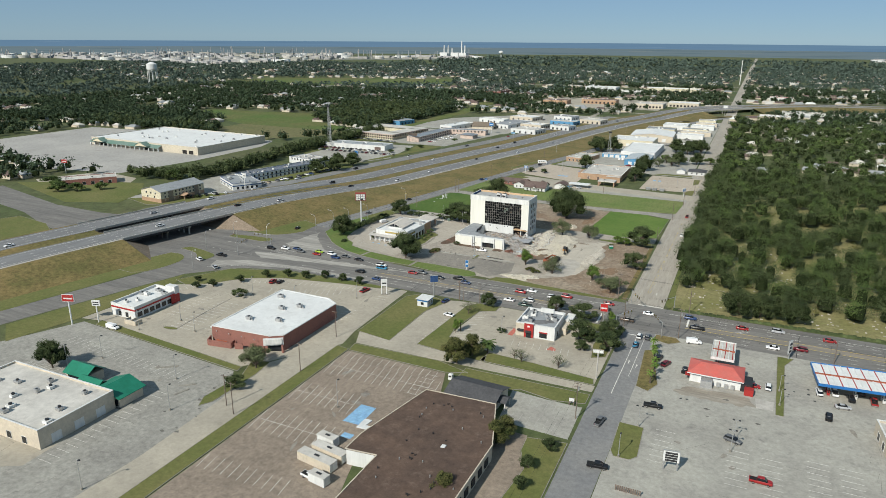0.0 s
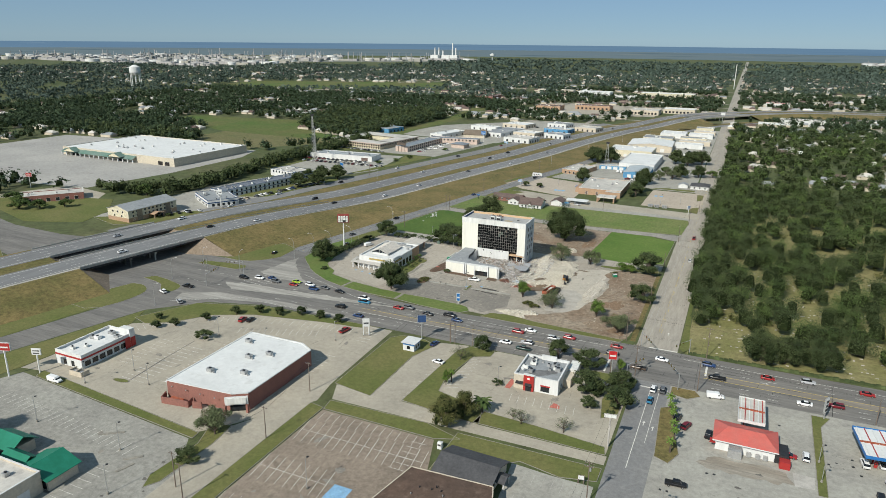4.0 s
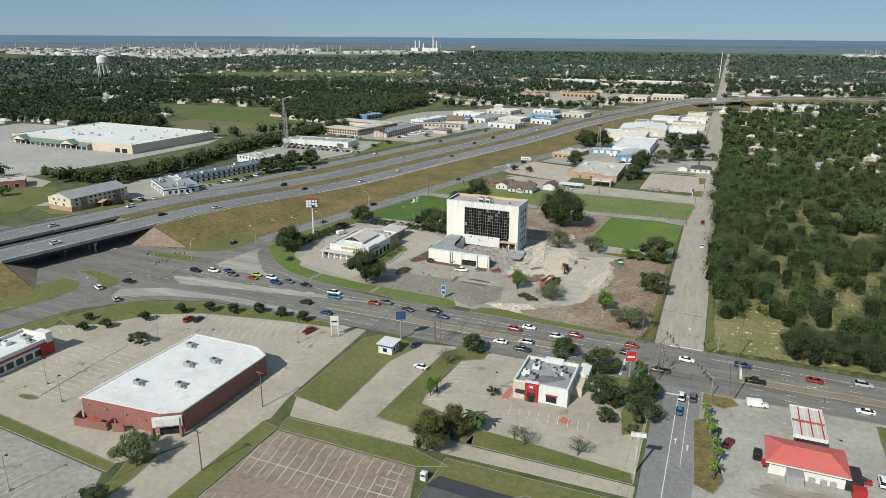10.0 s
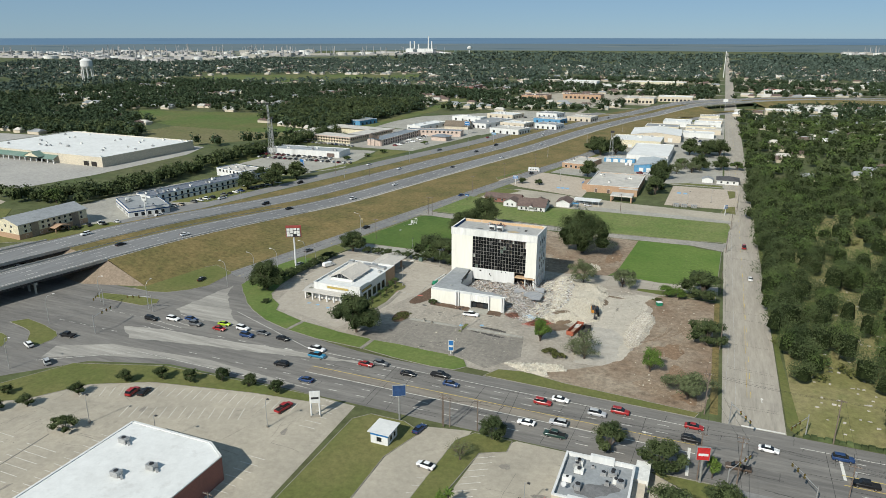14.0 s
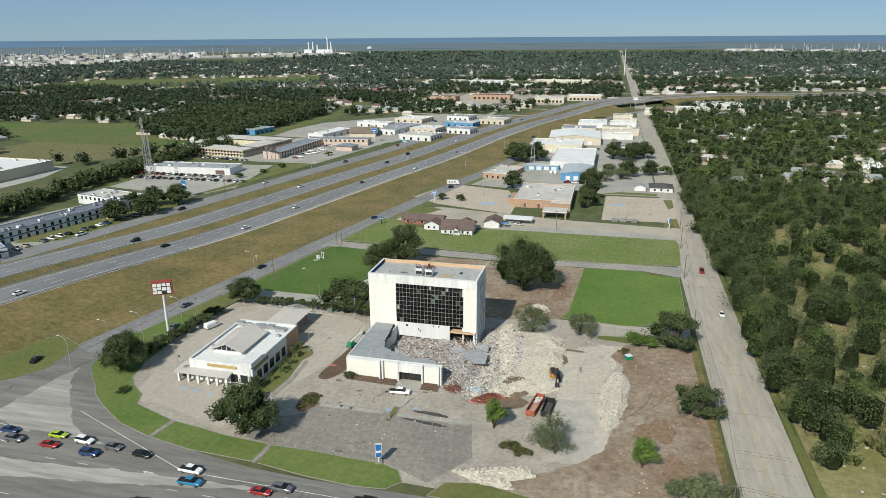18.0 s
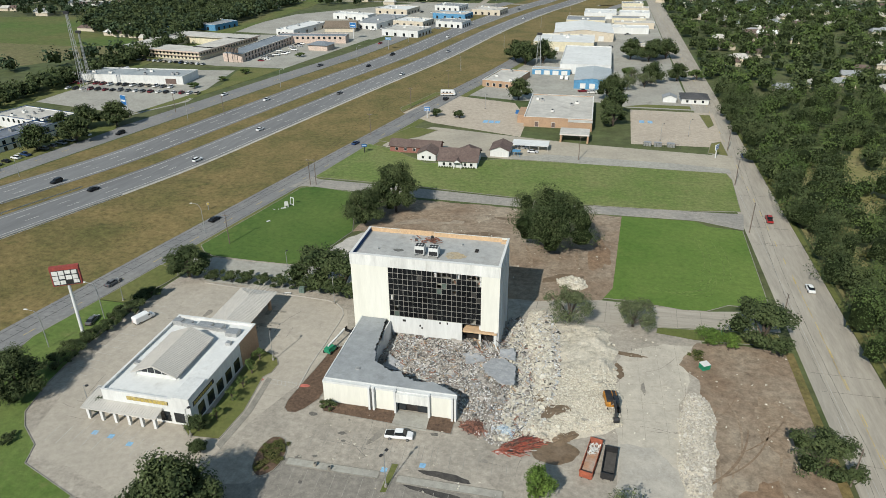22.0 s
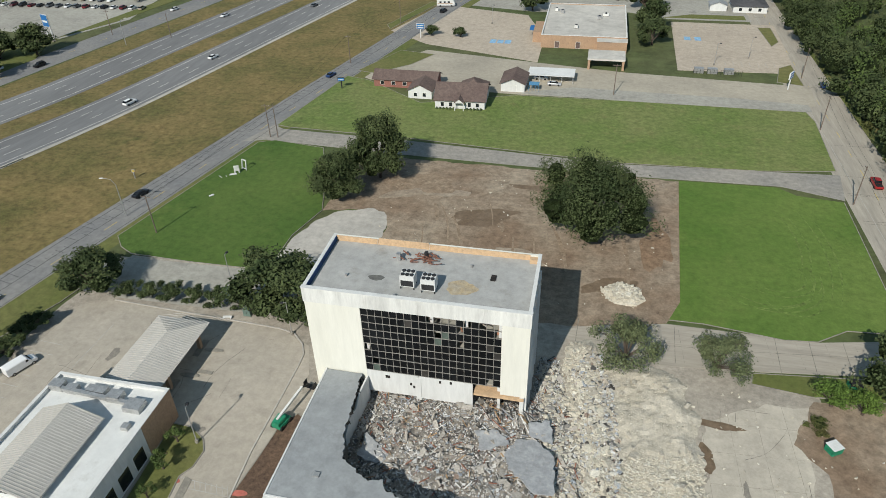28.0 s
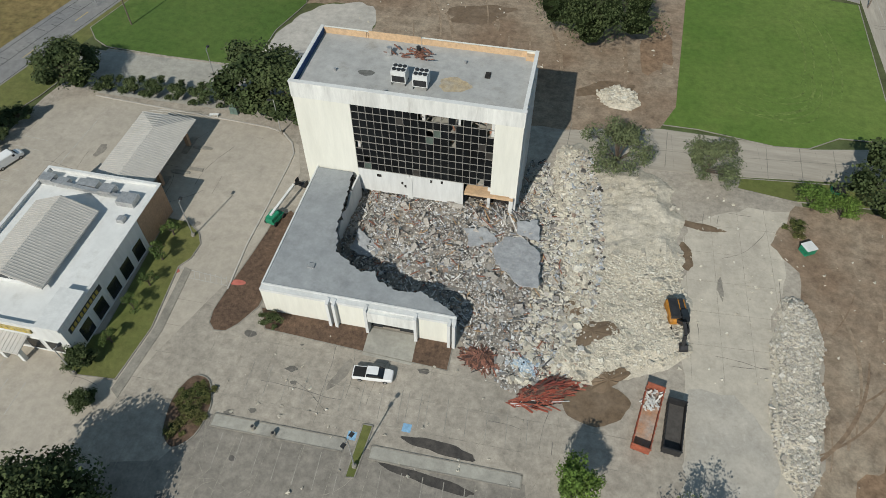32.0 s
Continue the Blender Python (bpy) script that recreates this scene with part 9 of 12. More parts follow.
def make_tree(name, label, height, radius, leaves, count, size, seed, low=0.25, sparse=False, group="", lobes=9, category="tree"):
    """Tapered trunk with limbs, and a crown of many small leaf clumps in several masses."""
    rng = np.random.default_rng(seed)
    pr = random.Random(seed)
    ob = thing(name, label, category, group=group)
    tk = Shape()
    r0 = 0.032 * height + 0.05
    fork = Vector((pr.uniform(-0.2, 0.2), pr.uniform(-0.2, 0.2), height * low))
    tk.tube((0, 0, -0.1), fork, r0, r0 * 0.75, 8)
    centres, radii, hs = [], [], []
    for k in range(lobes):
        a = 2 * math.pi * k / lobes + pr.uniform(-0.4, 0.4)
        rr = radius * (0.25 if k % 3 == 0 else 0.66) * pr.uniform(0.6, 1.3)
        z = height * (low + (1 - low) * (pr.uniform(0.6, 0.8) if k % 3 == 0 else pr.uniform(0.22, 0.6)))
        tip = Vector((rr * math.cos(a), rr * math.sin(a), z))
        mid = fork.lerp(tip, 0.5) + Vector((0, 0, 0.06 * height))
        tk.tube(fork, mid, r0 * 0.5, r0 * 0.32, 6, False)
        tk.tube(mid, tip, r0 * 0.32, r0 * 0.08, 5, False)
        for j in range(3 if sparse else 1):
            b = pr.uniform(0, 6.28)
            q = tip + Vector((math.cos(b), math.sin(b), pr.uniform(0.2, 0.7))) * radius * 0.33
            tk.tube(mid.lerp(tip, 0.6), q, r0 * 0.16, 0.02, 4, False)
        centres.append(tip)
        radii.append(radius * pr.choice((0.34, 0.46, 0.56, 0.66)) * pr.uniform(0.9, 1.1))
        hs.append(height * (1 - low) * pr.uniform(0.22, 0.40))
    part("trunk", tk, BARK, ob, "grey-brown trunk and limbs")
    quads = leaf_quads(np.array(centres), np.array(radii), np.array(hs), int(count * 2.7) // lobes, size * 0.56, rng, 8, 0.5)
    quads[..., 2] = np.maximum(quads[..., 2], 0.15)
    crown = new("crown", quads_mesh("crown", quads, leaves))
    crown.parent = ob
    if not sparse:
        # added dark lumps inside the lobes carry the crown's inner shade as colour
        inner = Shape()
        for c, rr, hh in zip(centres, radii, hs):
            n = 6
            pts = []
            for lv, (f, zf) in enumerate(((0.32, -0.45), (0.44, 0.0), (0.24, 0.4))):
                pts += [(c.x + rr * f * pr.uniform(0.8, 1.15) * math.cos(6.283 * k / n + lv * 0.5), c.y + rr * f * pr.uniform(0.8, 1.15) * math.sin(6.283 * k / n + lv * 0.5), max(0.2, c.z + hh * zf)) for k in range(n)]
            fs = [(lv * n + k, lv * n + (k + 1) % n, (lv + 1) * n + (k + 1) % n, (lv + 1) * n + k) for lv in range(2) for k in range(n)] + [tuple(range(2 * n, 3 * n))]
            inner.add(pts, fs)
        part("inner_foliage", inner, INNER_SHADE, crown)
    return ob


def make_palm(name, label, height, fronds, length, seed, material):
    pr = random.Random(seed)
    ob = thing(name, label, "palm")
    tk = Shape()
    for k in range(6):
        tk.tube((0, 0, height * k / 6), (0, 0, height * (k + 1) / 6), 0.34 - 0.02 * k, 0.28 - 0.02 * k, 8)
    part("trunk", tk, BARK, ob, "ringed palm trunk")
    for k in range(fronds):
        a, el = 6.283 * k / fronds + pr.uniform(-0.15, 0.15), pr.uniform(-0.1, 1.1)
        s = Shape()
        p, d = Vector((0, 0, height)), Vector((math.cos(a) * math.cos(el), math.sin(a) * math.cos(el), math.sin(el)))
        side = Vector((-math.sin(a), math.cos(a), 0))
        for n in range(7):
            q = p + d * length / 7
            w = 0.42 * length * (0.16 + 0.2 * math.sin(3.1 * (n + 0.5) / 7))
            s.add([p, p + side * w - d * 0.1 - Vector((0, 0, 0.12)), q + side * w - Vector((0, 0, 0.2)), q], [(0, 1, 2, 3)])
            s.add([p, q, q - side * w - Vector((0, 0, 0.2)), p - side * w - d * 0.1 - Vector((0, 0, 0.12))], [(0, 1, 2, 3)])
            p = q
            d = (d + Vector((0, 0, -0.2))).normalized()
        part("frond", s, material, ob)
    return ob


def plant(proto, spots, used=[]):
    """Stands copies of a plant: x, y, scale across, scale in height, turn."""
    for k, (x, y, s, h) in enumerate(spots):
        m = pose(x, y, 0.05, 0, 0, (k * 77 + int(abs(x) * 13)) % 360) @ Matrix.Diagonal((s, s, h, 1))
        if id(proto) not in used:
            used.append(id(proto))
            proto.matrix_basis = m
        else:
            c = copy_thing(proto, m)


oak = make_tree("oak_tree", "broad dark live oak with a dense crown", 11, 7, LEAF_DARK, 6000, 0.36, 1, low=0.1, lobes=18)
oak2 = make_tree("oak_tree", "tall dark oak with an uneven crown", 15.5, 8, LEAF_DARK, 13000, 0.27, 2, low=0.08, lobes=30)
far_oak = make_tree("oak_tree", "broad dark oak among the far lots", 11, 7, LEAF_DARK, 1500, 0.62, 15, low=0.1, lobes=14)
oak3 = make_tree("street_tree", "medium dark green tree by the lot", 7, 4, LEAF_DARK, 2600, 0.28, 3, low=0.15, lobes=10)
mid_tree = make_tree("grey_tree", "dusty grey-green tree on the cleared site", 7, 4.3, LEAF_GREY, 2600, 0.25, 4, low=0.12, lobes=15, sparse=True)
young = make_tree("young_tree", "bright green tree with a loose crown", 8, 3.3, LEAF_LIGHT, 1500, 0.30, 5, low=0.1, sparse=True, lobes=13)
thin = make_tree("thin_tree", "sparse tree with thin foliage and visible limbs", 8, 4.2, LEAF_GREY, 900, 0.24, 6, low=0.12, sparse=True, lobes=14)
rust_tree = make_tree("turning_tree", "tall tree with rusty green autumn leaves", 10, 5.2, LEAF_RUST, 3800, 0.30, 7, low=0.15, lobes=13)
bare_tree = make_tree("bare_tree", "nearly leafless grey tree on grass", 5, 3.6, LEAF_GREY, 420, 0.16, 8, low=0.22, sparse=True, lobes=13)
small = make_tree("small_tree", "small round dark green tree on the verge", 4.4, 2.5, LEAF_DARK, 1500, 0.2, 9, low=0.1, lobes=14, group="small trees on the crescent lawn")
shrub = make_tree("shrub", "low dark green shrub in a bed", 3.4, 2.7, LEAF_DARK, 1200, 0.24, 10, low=0.06, lobes=8, category="shrub")
sapling = make_tree("sapling", "thin young tree in the bank lawn", 3.2, 1.5, LEAF_MID, 420, 0.16, 11, low=0.3, sparse=True, lobes=6)
brush = make_tree("brush", "brown dry brush in a planting bed", 2.2, 2.6, LEAF_RUST, 900, 0.22, 12, low=0.05, lobes=8, category="shrub")
light_oak = make_tree("round_tree", "round mid-green tree beyond the road", 7, 4.2, LEAF_MID, 900, 0.46, 13, low=0.15, lobes=10)
palm = make_palm("date_palm", "tall date palm with a full head of fronds", 4.0, 30, 3.6, 1, LEAF_MID)
fanpalm = make_palm("fan_palm", "short fan palm in a planted strip", 4.6, 18, 1.7, 2, LEAF_LIGHT)
plant(oak, [(-166, 423, 1.1, 1.1), (-158.5, 435, 1.15, 1.45), (-211.3, 319.5, 0.95, 0.98), (-157.6, 297, 1.14, 1.12), (-210.6, 133.6, 0.75, 0.85)])
plant(far_oak, [(-135, 598, 1.04, 1.04), (-142, 692, 1.43, 1.30), (-131, 700, 1.30, 1.30), (-84, 574, 0.94, 1.23), (-336, 469, 1.1, 1.0), (-327, 484, 1.15, 1.0), (-325, 510, 1.1, 1.05), (-336, 503, 1.1, 1.0), (-345, 496, 0.8, 0.8), (-61, 652, 1.04, 1.04), (-46, 660, 0.98, 0.91), (-72, 724, 1.17, 1.17), (-60, 716, 1.17, 1.17), (-48, 728, 1.17, 1.17), (-56, 734, 1.04, 1.04), (-150, 705, 1.17, 1.17)])
plant(oak2, [(-103.2, 416, 1.42, 1.35), (-85, 606, 0.62, 0.7), (4.5, 289.5, 0.62, 0.62), (13, 291, 0.55, 0.55), (24, 290.5, 0.6, 0.6)])
plant(oak3, [(-204.3, 377, 1.75, 1.4), (-48.5, 374.5, 1.15, 1.15), (-45.2, 333, 0.9, 0.85), (-50.0, 238.0, 0.86, 0.8), (-39.4, 244.2, 0.74, 0.76), (-38.8, 232.0, 0.74, 0.74), (-53.2, 256.0, 0.78, 0.78), (-65.6, 259.6, 0.6, 0.75), (-47.2, 228, 0.42, 0.42), (-94, 253, 0.55, 0.65), (-163, 379.5, 1.35, 1.2), (-157, 378.5, 1.2, 1.1), (-47, 237, 0.5, 0.5), (-84, 556, 1.0, 1.05), (-143, 150, 0.5, 0.5), (-368, 424, 0.6, 0.5)])
plant(mid_tree, [(-79, 376.4, 1.25, 1.15), (-94.8, 375.6, 1.08, 1.2), (-49.6, 292.6, 1.25, 1.0), (-66, 640, 1.1, 1.1), (-76, 632, 1.0, 1.1), (-146.5, 164, 0.95, 1.0), (-149, 167, 0.7, 0.9)])
plant(young, [(-97.3, 314, 1.0, 1.08), (-60.9, 305.5, 1.05, 0.95), (-61.5, 371.5, 1.0, 0.62), (-57, 370.5, 0.9, 0.6), (-95.5, 222, 0.5, 0.7), (-42, 257.3, 0.55, 0.7), (-97.2, 314.6, 0.6, 0.9)])
plant(thin, [(-82, 311.5, 1.15, 1.0), (-81, 306.5, 0.9, 0.9), (-84.5, 308.5, 0.9, 0.7), (-72, 655, 1.1, 1.1)])
plant(rust_tree, [(-84.5, 198, 1.0, 0.95), (-82, 206, 0.9, 0.9), (-88, 203, 0.7, 0.75), (-54, 157, 0.85, 0.75), (-53, 163, 0.7, 0.6), (-57.5, 129, 0.8, 0.75)])
plant(bare_tree, [(-50.7, 210, 1.0, 1.0), (-64, 209, 1.0, 1.0), (-98.4, 241.7, 1.15, 1.05), (-67, 210.4, 0.7, 0.8), (-392, 340, 1.0, 1.0)])
plant(small, [(-203, 240, 1, 1), (-194.6, 245.5, 1, 1), (-185.8, 247.4, 1, 1), (-177.7, 251.6, 1, 1), (-168, 251.8, 1, 1), (-158.8, 251.8, 1, 1), (-223, 214.8, 0.95, 0.8), (-217.6, 219.5, 1, 0.9), (-210, 229.6, 1, 0.9), (-229, 222, 0.8, 0.7),
    (-190.3, 319.8, 1.05, 1.0), (-166.8, 318.4, 1.05, 0.9), (-163.2, 312.8, 0.9, 0.75), (-39, 160, 1.0, 1.0), (-42, 150, 1.0, 1.0), (-41.5, 141, 0.9, 0.9), (-172.5, 557, 1.3, 1.0), (-160, 555.5, 1.3, 1.0), (-366, 346, 0.9, 0.7), (-357, 353, 0.8, 0.6), (-372, 341, 0.8, 0.6)])
plant(shrub, [(-196, 376.8, 1.03, 0.97), (-191, 377.2, 0.98, 1.02), (-186.5, 377.6, 1.09, 0.97), (-181.5, 377.8, 0.98, 0.86), (-176.5, 377.6, 1.09, 0.91), (-171.5, 377.8, 0.92, 0.76), (-167, 377.6, 1.03, 0.97), (-209.5, 347, 1.09, 0.97), (-209.8, 351.5, 1.03, 1.02), (-209.2, 356, 1.09, 0.97), (-209, 360.5, 1.03, 1.08), (-208.6, 365, 1.03, 0.86),
    (-210.4, 341.5, 1.09, 1.08), (-210.8, 336.5, 1.15, 1.19), (-211, 331, 1.15, 1.19), (-143.4, 330.6, 0.62, 0.60), (-79.5, 230.6, 0.80, 0.40), (-40, 226, 0.70, 0.50), (-203, 307.5, 0.70, 0.50), (-154, 375.4, 0.70, 0.60), (-198, 215, 1.25, 1.20)])
plant(sapling, [(-165, 322.5, 1.0, 1.0), (-164.6, 328.5, 1.2, 1.15), (-164.5, 333.2, 1.0, 1.0), (-165, 338.4, 1.35, 1.25), (-165.6, 343.6, 1.15, 1.1)])
plant(brush, [(-91.6, 305.4, 1.15, 1.0), (-88.4, 304, 0.8, 0.8), (-148.6, 314.5, 0.8, 0.35), (-149.8, 312, 0.6, 0.35), (-148.4, 317.6, 0.7, 0.3), (-150.6, 316.6, 0.55, 0.3), (-64.5, 366.4, 0.8, 0.4)])
plant(light_oak, [(-75, 664, 1.2, 1.0), (-34.5, 664, 1.0, 1.0), (-330, 590, 0.7, 0.5), (-322, 610, 0.6, 0.45), (-318, 632, 0.7, 0.5), (-305, 690, 0.7, 0.5), (-452, 330, 1.2, 1.0), (-462, 322, 1.3, 1.0), (-474, 330, 1.2, 1.1), (-486, 336, 1.3, 1.1), (-440, 340, 1.0, 0.9), (-418, 392, 1.0, 1.4)])
plant(palm, [(-77.5, 210.4, 1.0, 1.0)])
plant(fanpalm, [(-22.6, 239, 1, 1), (-21.6, 234.5, 1, 0.9), (-20.8, 229.5, 1, 1), (-19.8, 224, 1, 0.85), (-19.2, 218.6, 1, 1), (-19.6, 213, 1, 0.9), (-94.6, 224.6, 0.9, 0.9)])
# low hedge along the cemetery
hedge = Shape()
for k in range(90):
    x = -21 + k * 1.6
    hedge.box(x, x + 1.7, 283.4 + k * 0.03, 284.6 + k * 0.03, 0, 0.9 + 0.2 * math.sin(k * 2.3), 0.15)
tagged(part("hedge", hedge, LEAF_DARK), "long low clipped hedge along the road", "hedge", kind="stuff")
stones = Shape()
for k in range(900):
    row = random.randrange(42)
    x, y = random.uniform(-17, 120), 289 + row * 3.1 + random.gauss(0, 0.15)
    stones.box(x, x + random.uniform(0.5, 1.1), y, y + 0.3, 0.05, 0.12 + 0.4 * random.random() ** 2)
tagged(part("gravestones", stones, WHITE_CONC), "small pale grave markers in the grass", "gravestone", kind="stuff")

# ---- vehicles ----
def hull(sections, taper=0.0):
    """A closed body from cross-sections (x, half width, low, high, half width at the top)."""
    s = Shape()
    n = 8
    for x, w, z0, z1, wt in sections:
        s.v += [(x, -w * 0.92, z0), (x, w * 0.92, z0), (x, w, z0 + 0.12), (x, w, z1 - 0.16), (x, wt, z1), (x, -wt, z1), (x, -w, z1 - 0.16), (x, -w, z0 + 0.12)]
    for i in range(len(sections) - 1):
        a, b = i * n, (i + 1) * n
        s.f += [(a + k, b + k, b + (k + 1) % n, a + (k + 1) % n) for k in range(n)]
    s.f += [tuple(range(n)), tuple(range(len(s.v) - 1, len(s.v) - n - 1, -1))]
    return s


PAINTS = {k: shade("paint_" + k, c, tuple(v * 0.93 for v in c), rough=0.28, grain=0.02, spec=0.5) for k, c in dict(white=(0.78, 0.78, 0.77), black=(0.012, 0.012, 0.013), silver=(0.42, 0.43, 0.44), grey=(0.12, 0.125, 0.13), red=(0.32, 0.02, 0.02), darkred=(0.16, 0.012, 0.02), blue=(0.02, 0.05, 0.14), teal=(0.03, 0.20, 0.34), lime=(0.35, 0.50, 0.02), green=(0.02, 0.05, 0.04), brown=(0.10, 0.07, 0.05), tan=(0.40, 0.34, 0.26)).items()}
CARGLASS = pane_material("car_glass", (0.012, 0.014, 0.016), 0.05)
TAIL = shade("tail_lamp", (0.30, 0.01, 0.01), rough=0.3)
LAMP = shade("head_lamp", (0.75, 0.75, 0.72), rough=0.2)
RIM = shade("alloy_rim", (0.45, 0.45, 0.45), rough=0.35, metal=0.7)
car_cache = {}
TYRE_ME = Shape().tube((0, -0.11, 0), (0, 0.11, 0), 0.34, n=16).mesh("tyre", BLACK)
RIM_ME = Shape().tube((0, -0.125, 0), (0, 0.125, 0), 0.2, n=10).mesh("rim", RIM)
COLOUR_WORD = dict(grey="dark grey", darkred="dark red", blue="dark blue", teal="bright blue", lime="lime green")


def make_car(kind, paint, far):
    """A vehicle; those far from the flight have plain wheels and no separate lamps."""
    word = COLOUR_WORD.get(paint, paint)
    names = dict(sedan=("sedan", "four-door sedan"), suv=("suv", "tall sport utility car"), pickup=("pickup_truck", "crew-cab pickup truck with an open bed"), van=("van", "long panel van"))
    ob = thing(names[kind][0], word + " " + names[kind][1] + " on the asphalt", "van" if kind == "van" else "pickup" if kind == "pickup" else "car")
    m = PAINTS[paint]
    if kind == "sedan":
        L, ax = 4.75, (-1.42, 1.42)
        body = hull([(-2.37, 0.74, 0.42, 0.92, 0.66), (-2.2, 0.86, 0.26, 0.98, 0.78), (-1.2, 0.91, 0.24, 1.0, 0.82), (0.6, 0.91, 0.24, 0.98, 0.82), (1.7, 0.88, 0.24, 0.86, 0.76), (2.25, 0.82, 0.28, 0.76, 0.7), (2.38, 0.7, 0.4, 0.66, 0.6)])
        cab = [(-1.75, 0.76, 0.9, 1.0, 0.7), (-1.05, 0.78, 0.9, 1.42, 0.58), (0.35, 0.78, 0.9, 1.44, 0.58), (1.15, 0.78, 0.9, 1.0, 0.7)]
        roof = (-1.0, 0.35, 0.56, 1.445)
    elif kind == "suv":
        L, ax = 4.9, (-1.45, 1.45)
        body = hull([(-2.45, 0.78, 0.45, 1.08, 0.72), (-2.3, 0.92, 0.32, 1.14, 0.84), (-1.0, 0.96, 0.3, 1.15, 0.86), (0.9, 0.96, 0.3, 1.12, 0.86), (1.9, 0.93, 0.3, 1.02, 0.8), (2.35, 0.86, 0.34, 0.92, 0.72), (2.45, 0.76, 0.45, 0.8, 0.64)])
        cab = [(-2.35, 0.82, 1.05, 1.15, 0.76), (-1.95, 0.82, 1.05, 1.72, 0.66), (0.3, 0.82, 1.05, 1.74, 0.66), (1.15, 0.82, 1.05, 1.14, 0.76)]
        roof = (-1.95, 0.3, 0.65, 1.745)
    elif kind == "pickup":
        L, ax = 5.7, (-1.75, 1.85)
        body = hull([(-2.85, 0.9, 0.5, 1.0, 0.86), (-2.75, 0.96, 0.42, 1.08, 0.9), (-0.85, 0.96, 0.4, 1.08, 0.9), (-0.8, 0.97, 0.4, 1.14, 0.88), (1.2, 0.97, 0.4, 1.14, 0.88), (2.3, 0.95, 0.4, 1.08, 0.84), (2.75, 0.9, 0.42, 0.98, 0.78), (2.86, 0.82, 0.5, 0.86, 0.7)])
        cab = [(-0.85, 0.84, 1.08, 1.2, 0.78), (-0.7, 0.84, 1.08, 1.82, 0.66), (0.9, 0.84, 1.08, 1.84, 0.66), (1.6, 0.84, 1.08, 1.14, 0.76)]
        roof = (-0.75, 0.9, 0.66, 1.845)
    else:
        L, ax = 5.7, (-1.8, 1.85)
        body = hull([(-2.85, 0.92, 0.45, 1.95, 0.8), (-2.75, 1.0, 0.36, 2.1, 0.84), (1.1, 1.0, 0.36, 2.12, 0.84), (1.75, 0.98, 0.36, 1.3, 0.86), (2.6, 0.92, 0.38, 1.08, 0.78), (2.85, 0.82, 0.45, 0.9, 0.7)])
        cab = [(0.6, 0.86, 1.2, 1.3, 0.8), (0.75, 1.01, 1.2, 1.85, 0.86), (1.2, 1.0, 1.2, 1.9, 0.8), (1.85, 0.9, 1.15, 1.3, 0.76)]
        roof = (-2.6, 1.0, 0.8, 2.125)
    b = part("body", body, m, ob, smooth=False)
    c = part("cabin_glass", hull(cab), CARGLASS, ob, "dark car windows")
    x0, x1, w, z = roof
    part("roof_panel", Shape().box(x0, x1, -w, w, z - 0.03, z + 0.02, 0.03), m, ob)
    if kind == "pickup":
        bed = part("bed", Shape().box(-2.7, -0.95, -0.8, 0.8, 1.05, 1.09), BLACK, ob, "dark open bed")
    for sx in ax:
        for sy in (-0.84, 0.84):
            o = new("wheel", TYRE_ME)
            o.parent, o.location = ob, (sx, sy * (1.06 if kind != "sedan" else 1.0), 0.34)
            if not far:
                r = new("rim", RIM_ME)
                r.parent = o
    if far:
        return ob
    for sy in (-0.6, 0.6):
        part("headlamp", Shape().box(L / 2 - 0.12, L / 2 - 0.01, sy - 0.18, sy + 0.18, 0.62, 0.76), LAMP, ob)
        part("tail_lamp", Shape().box(-L / 2 + 0.0, -L / 2 + 0.1, sy - 0.16, sy + 0.16, 0.74, 0.9), TAIL, ob)
    part("front_bumper", Shape().box(L / 2 - 0.1, L / 2 + 0.03, -0.72, 0.72, 0.34, 0.52), BLACK if kind != "pickup" else GALV, ob)
    part("rear_bumper", Shape().box(-L / 2 - 0.03, -L / 2 + 0.1, -0.74, 0.74, 0.34, 0.54), BLACK if kind != "pickup" else GALV, ob)
    return ob


def car(kind, paint, x, y, turn, z=0.04, group=""):
    m = pose(x, y, z, 0, 0, turn)
    key = (kind, paint, y > 380 or x < -300)
    if key not in car_cache:
        ob = car_cache[key] = make_car(*key)
        ob.matrix_basis = m
    else:
        ob = copy_thing(car_cache[key], m)
    return tagged(ob, group=group)


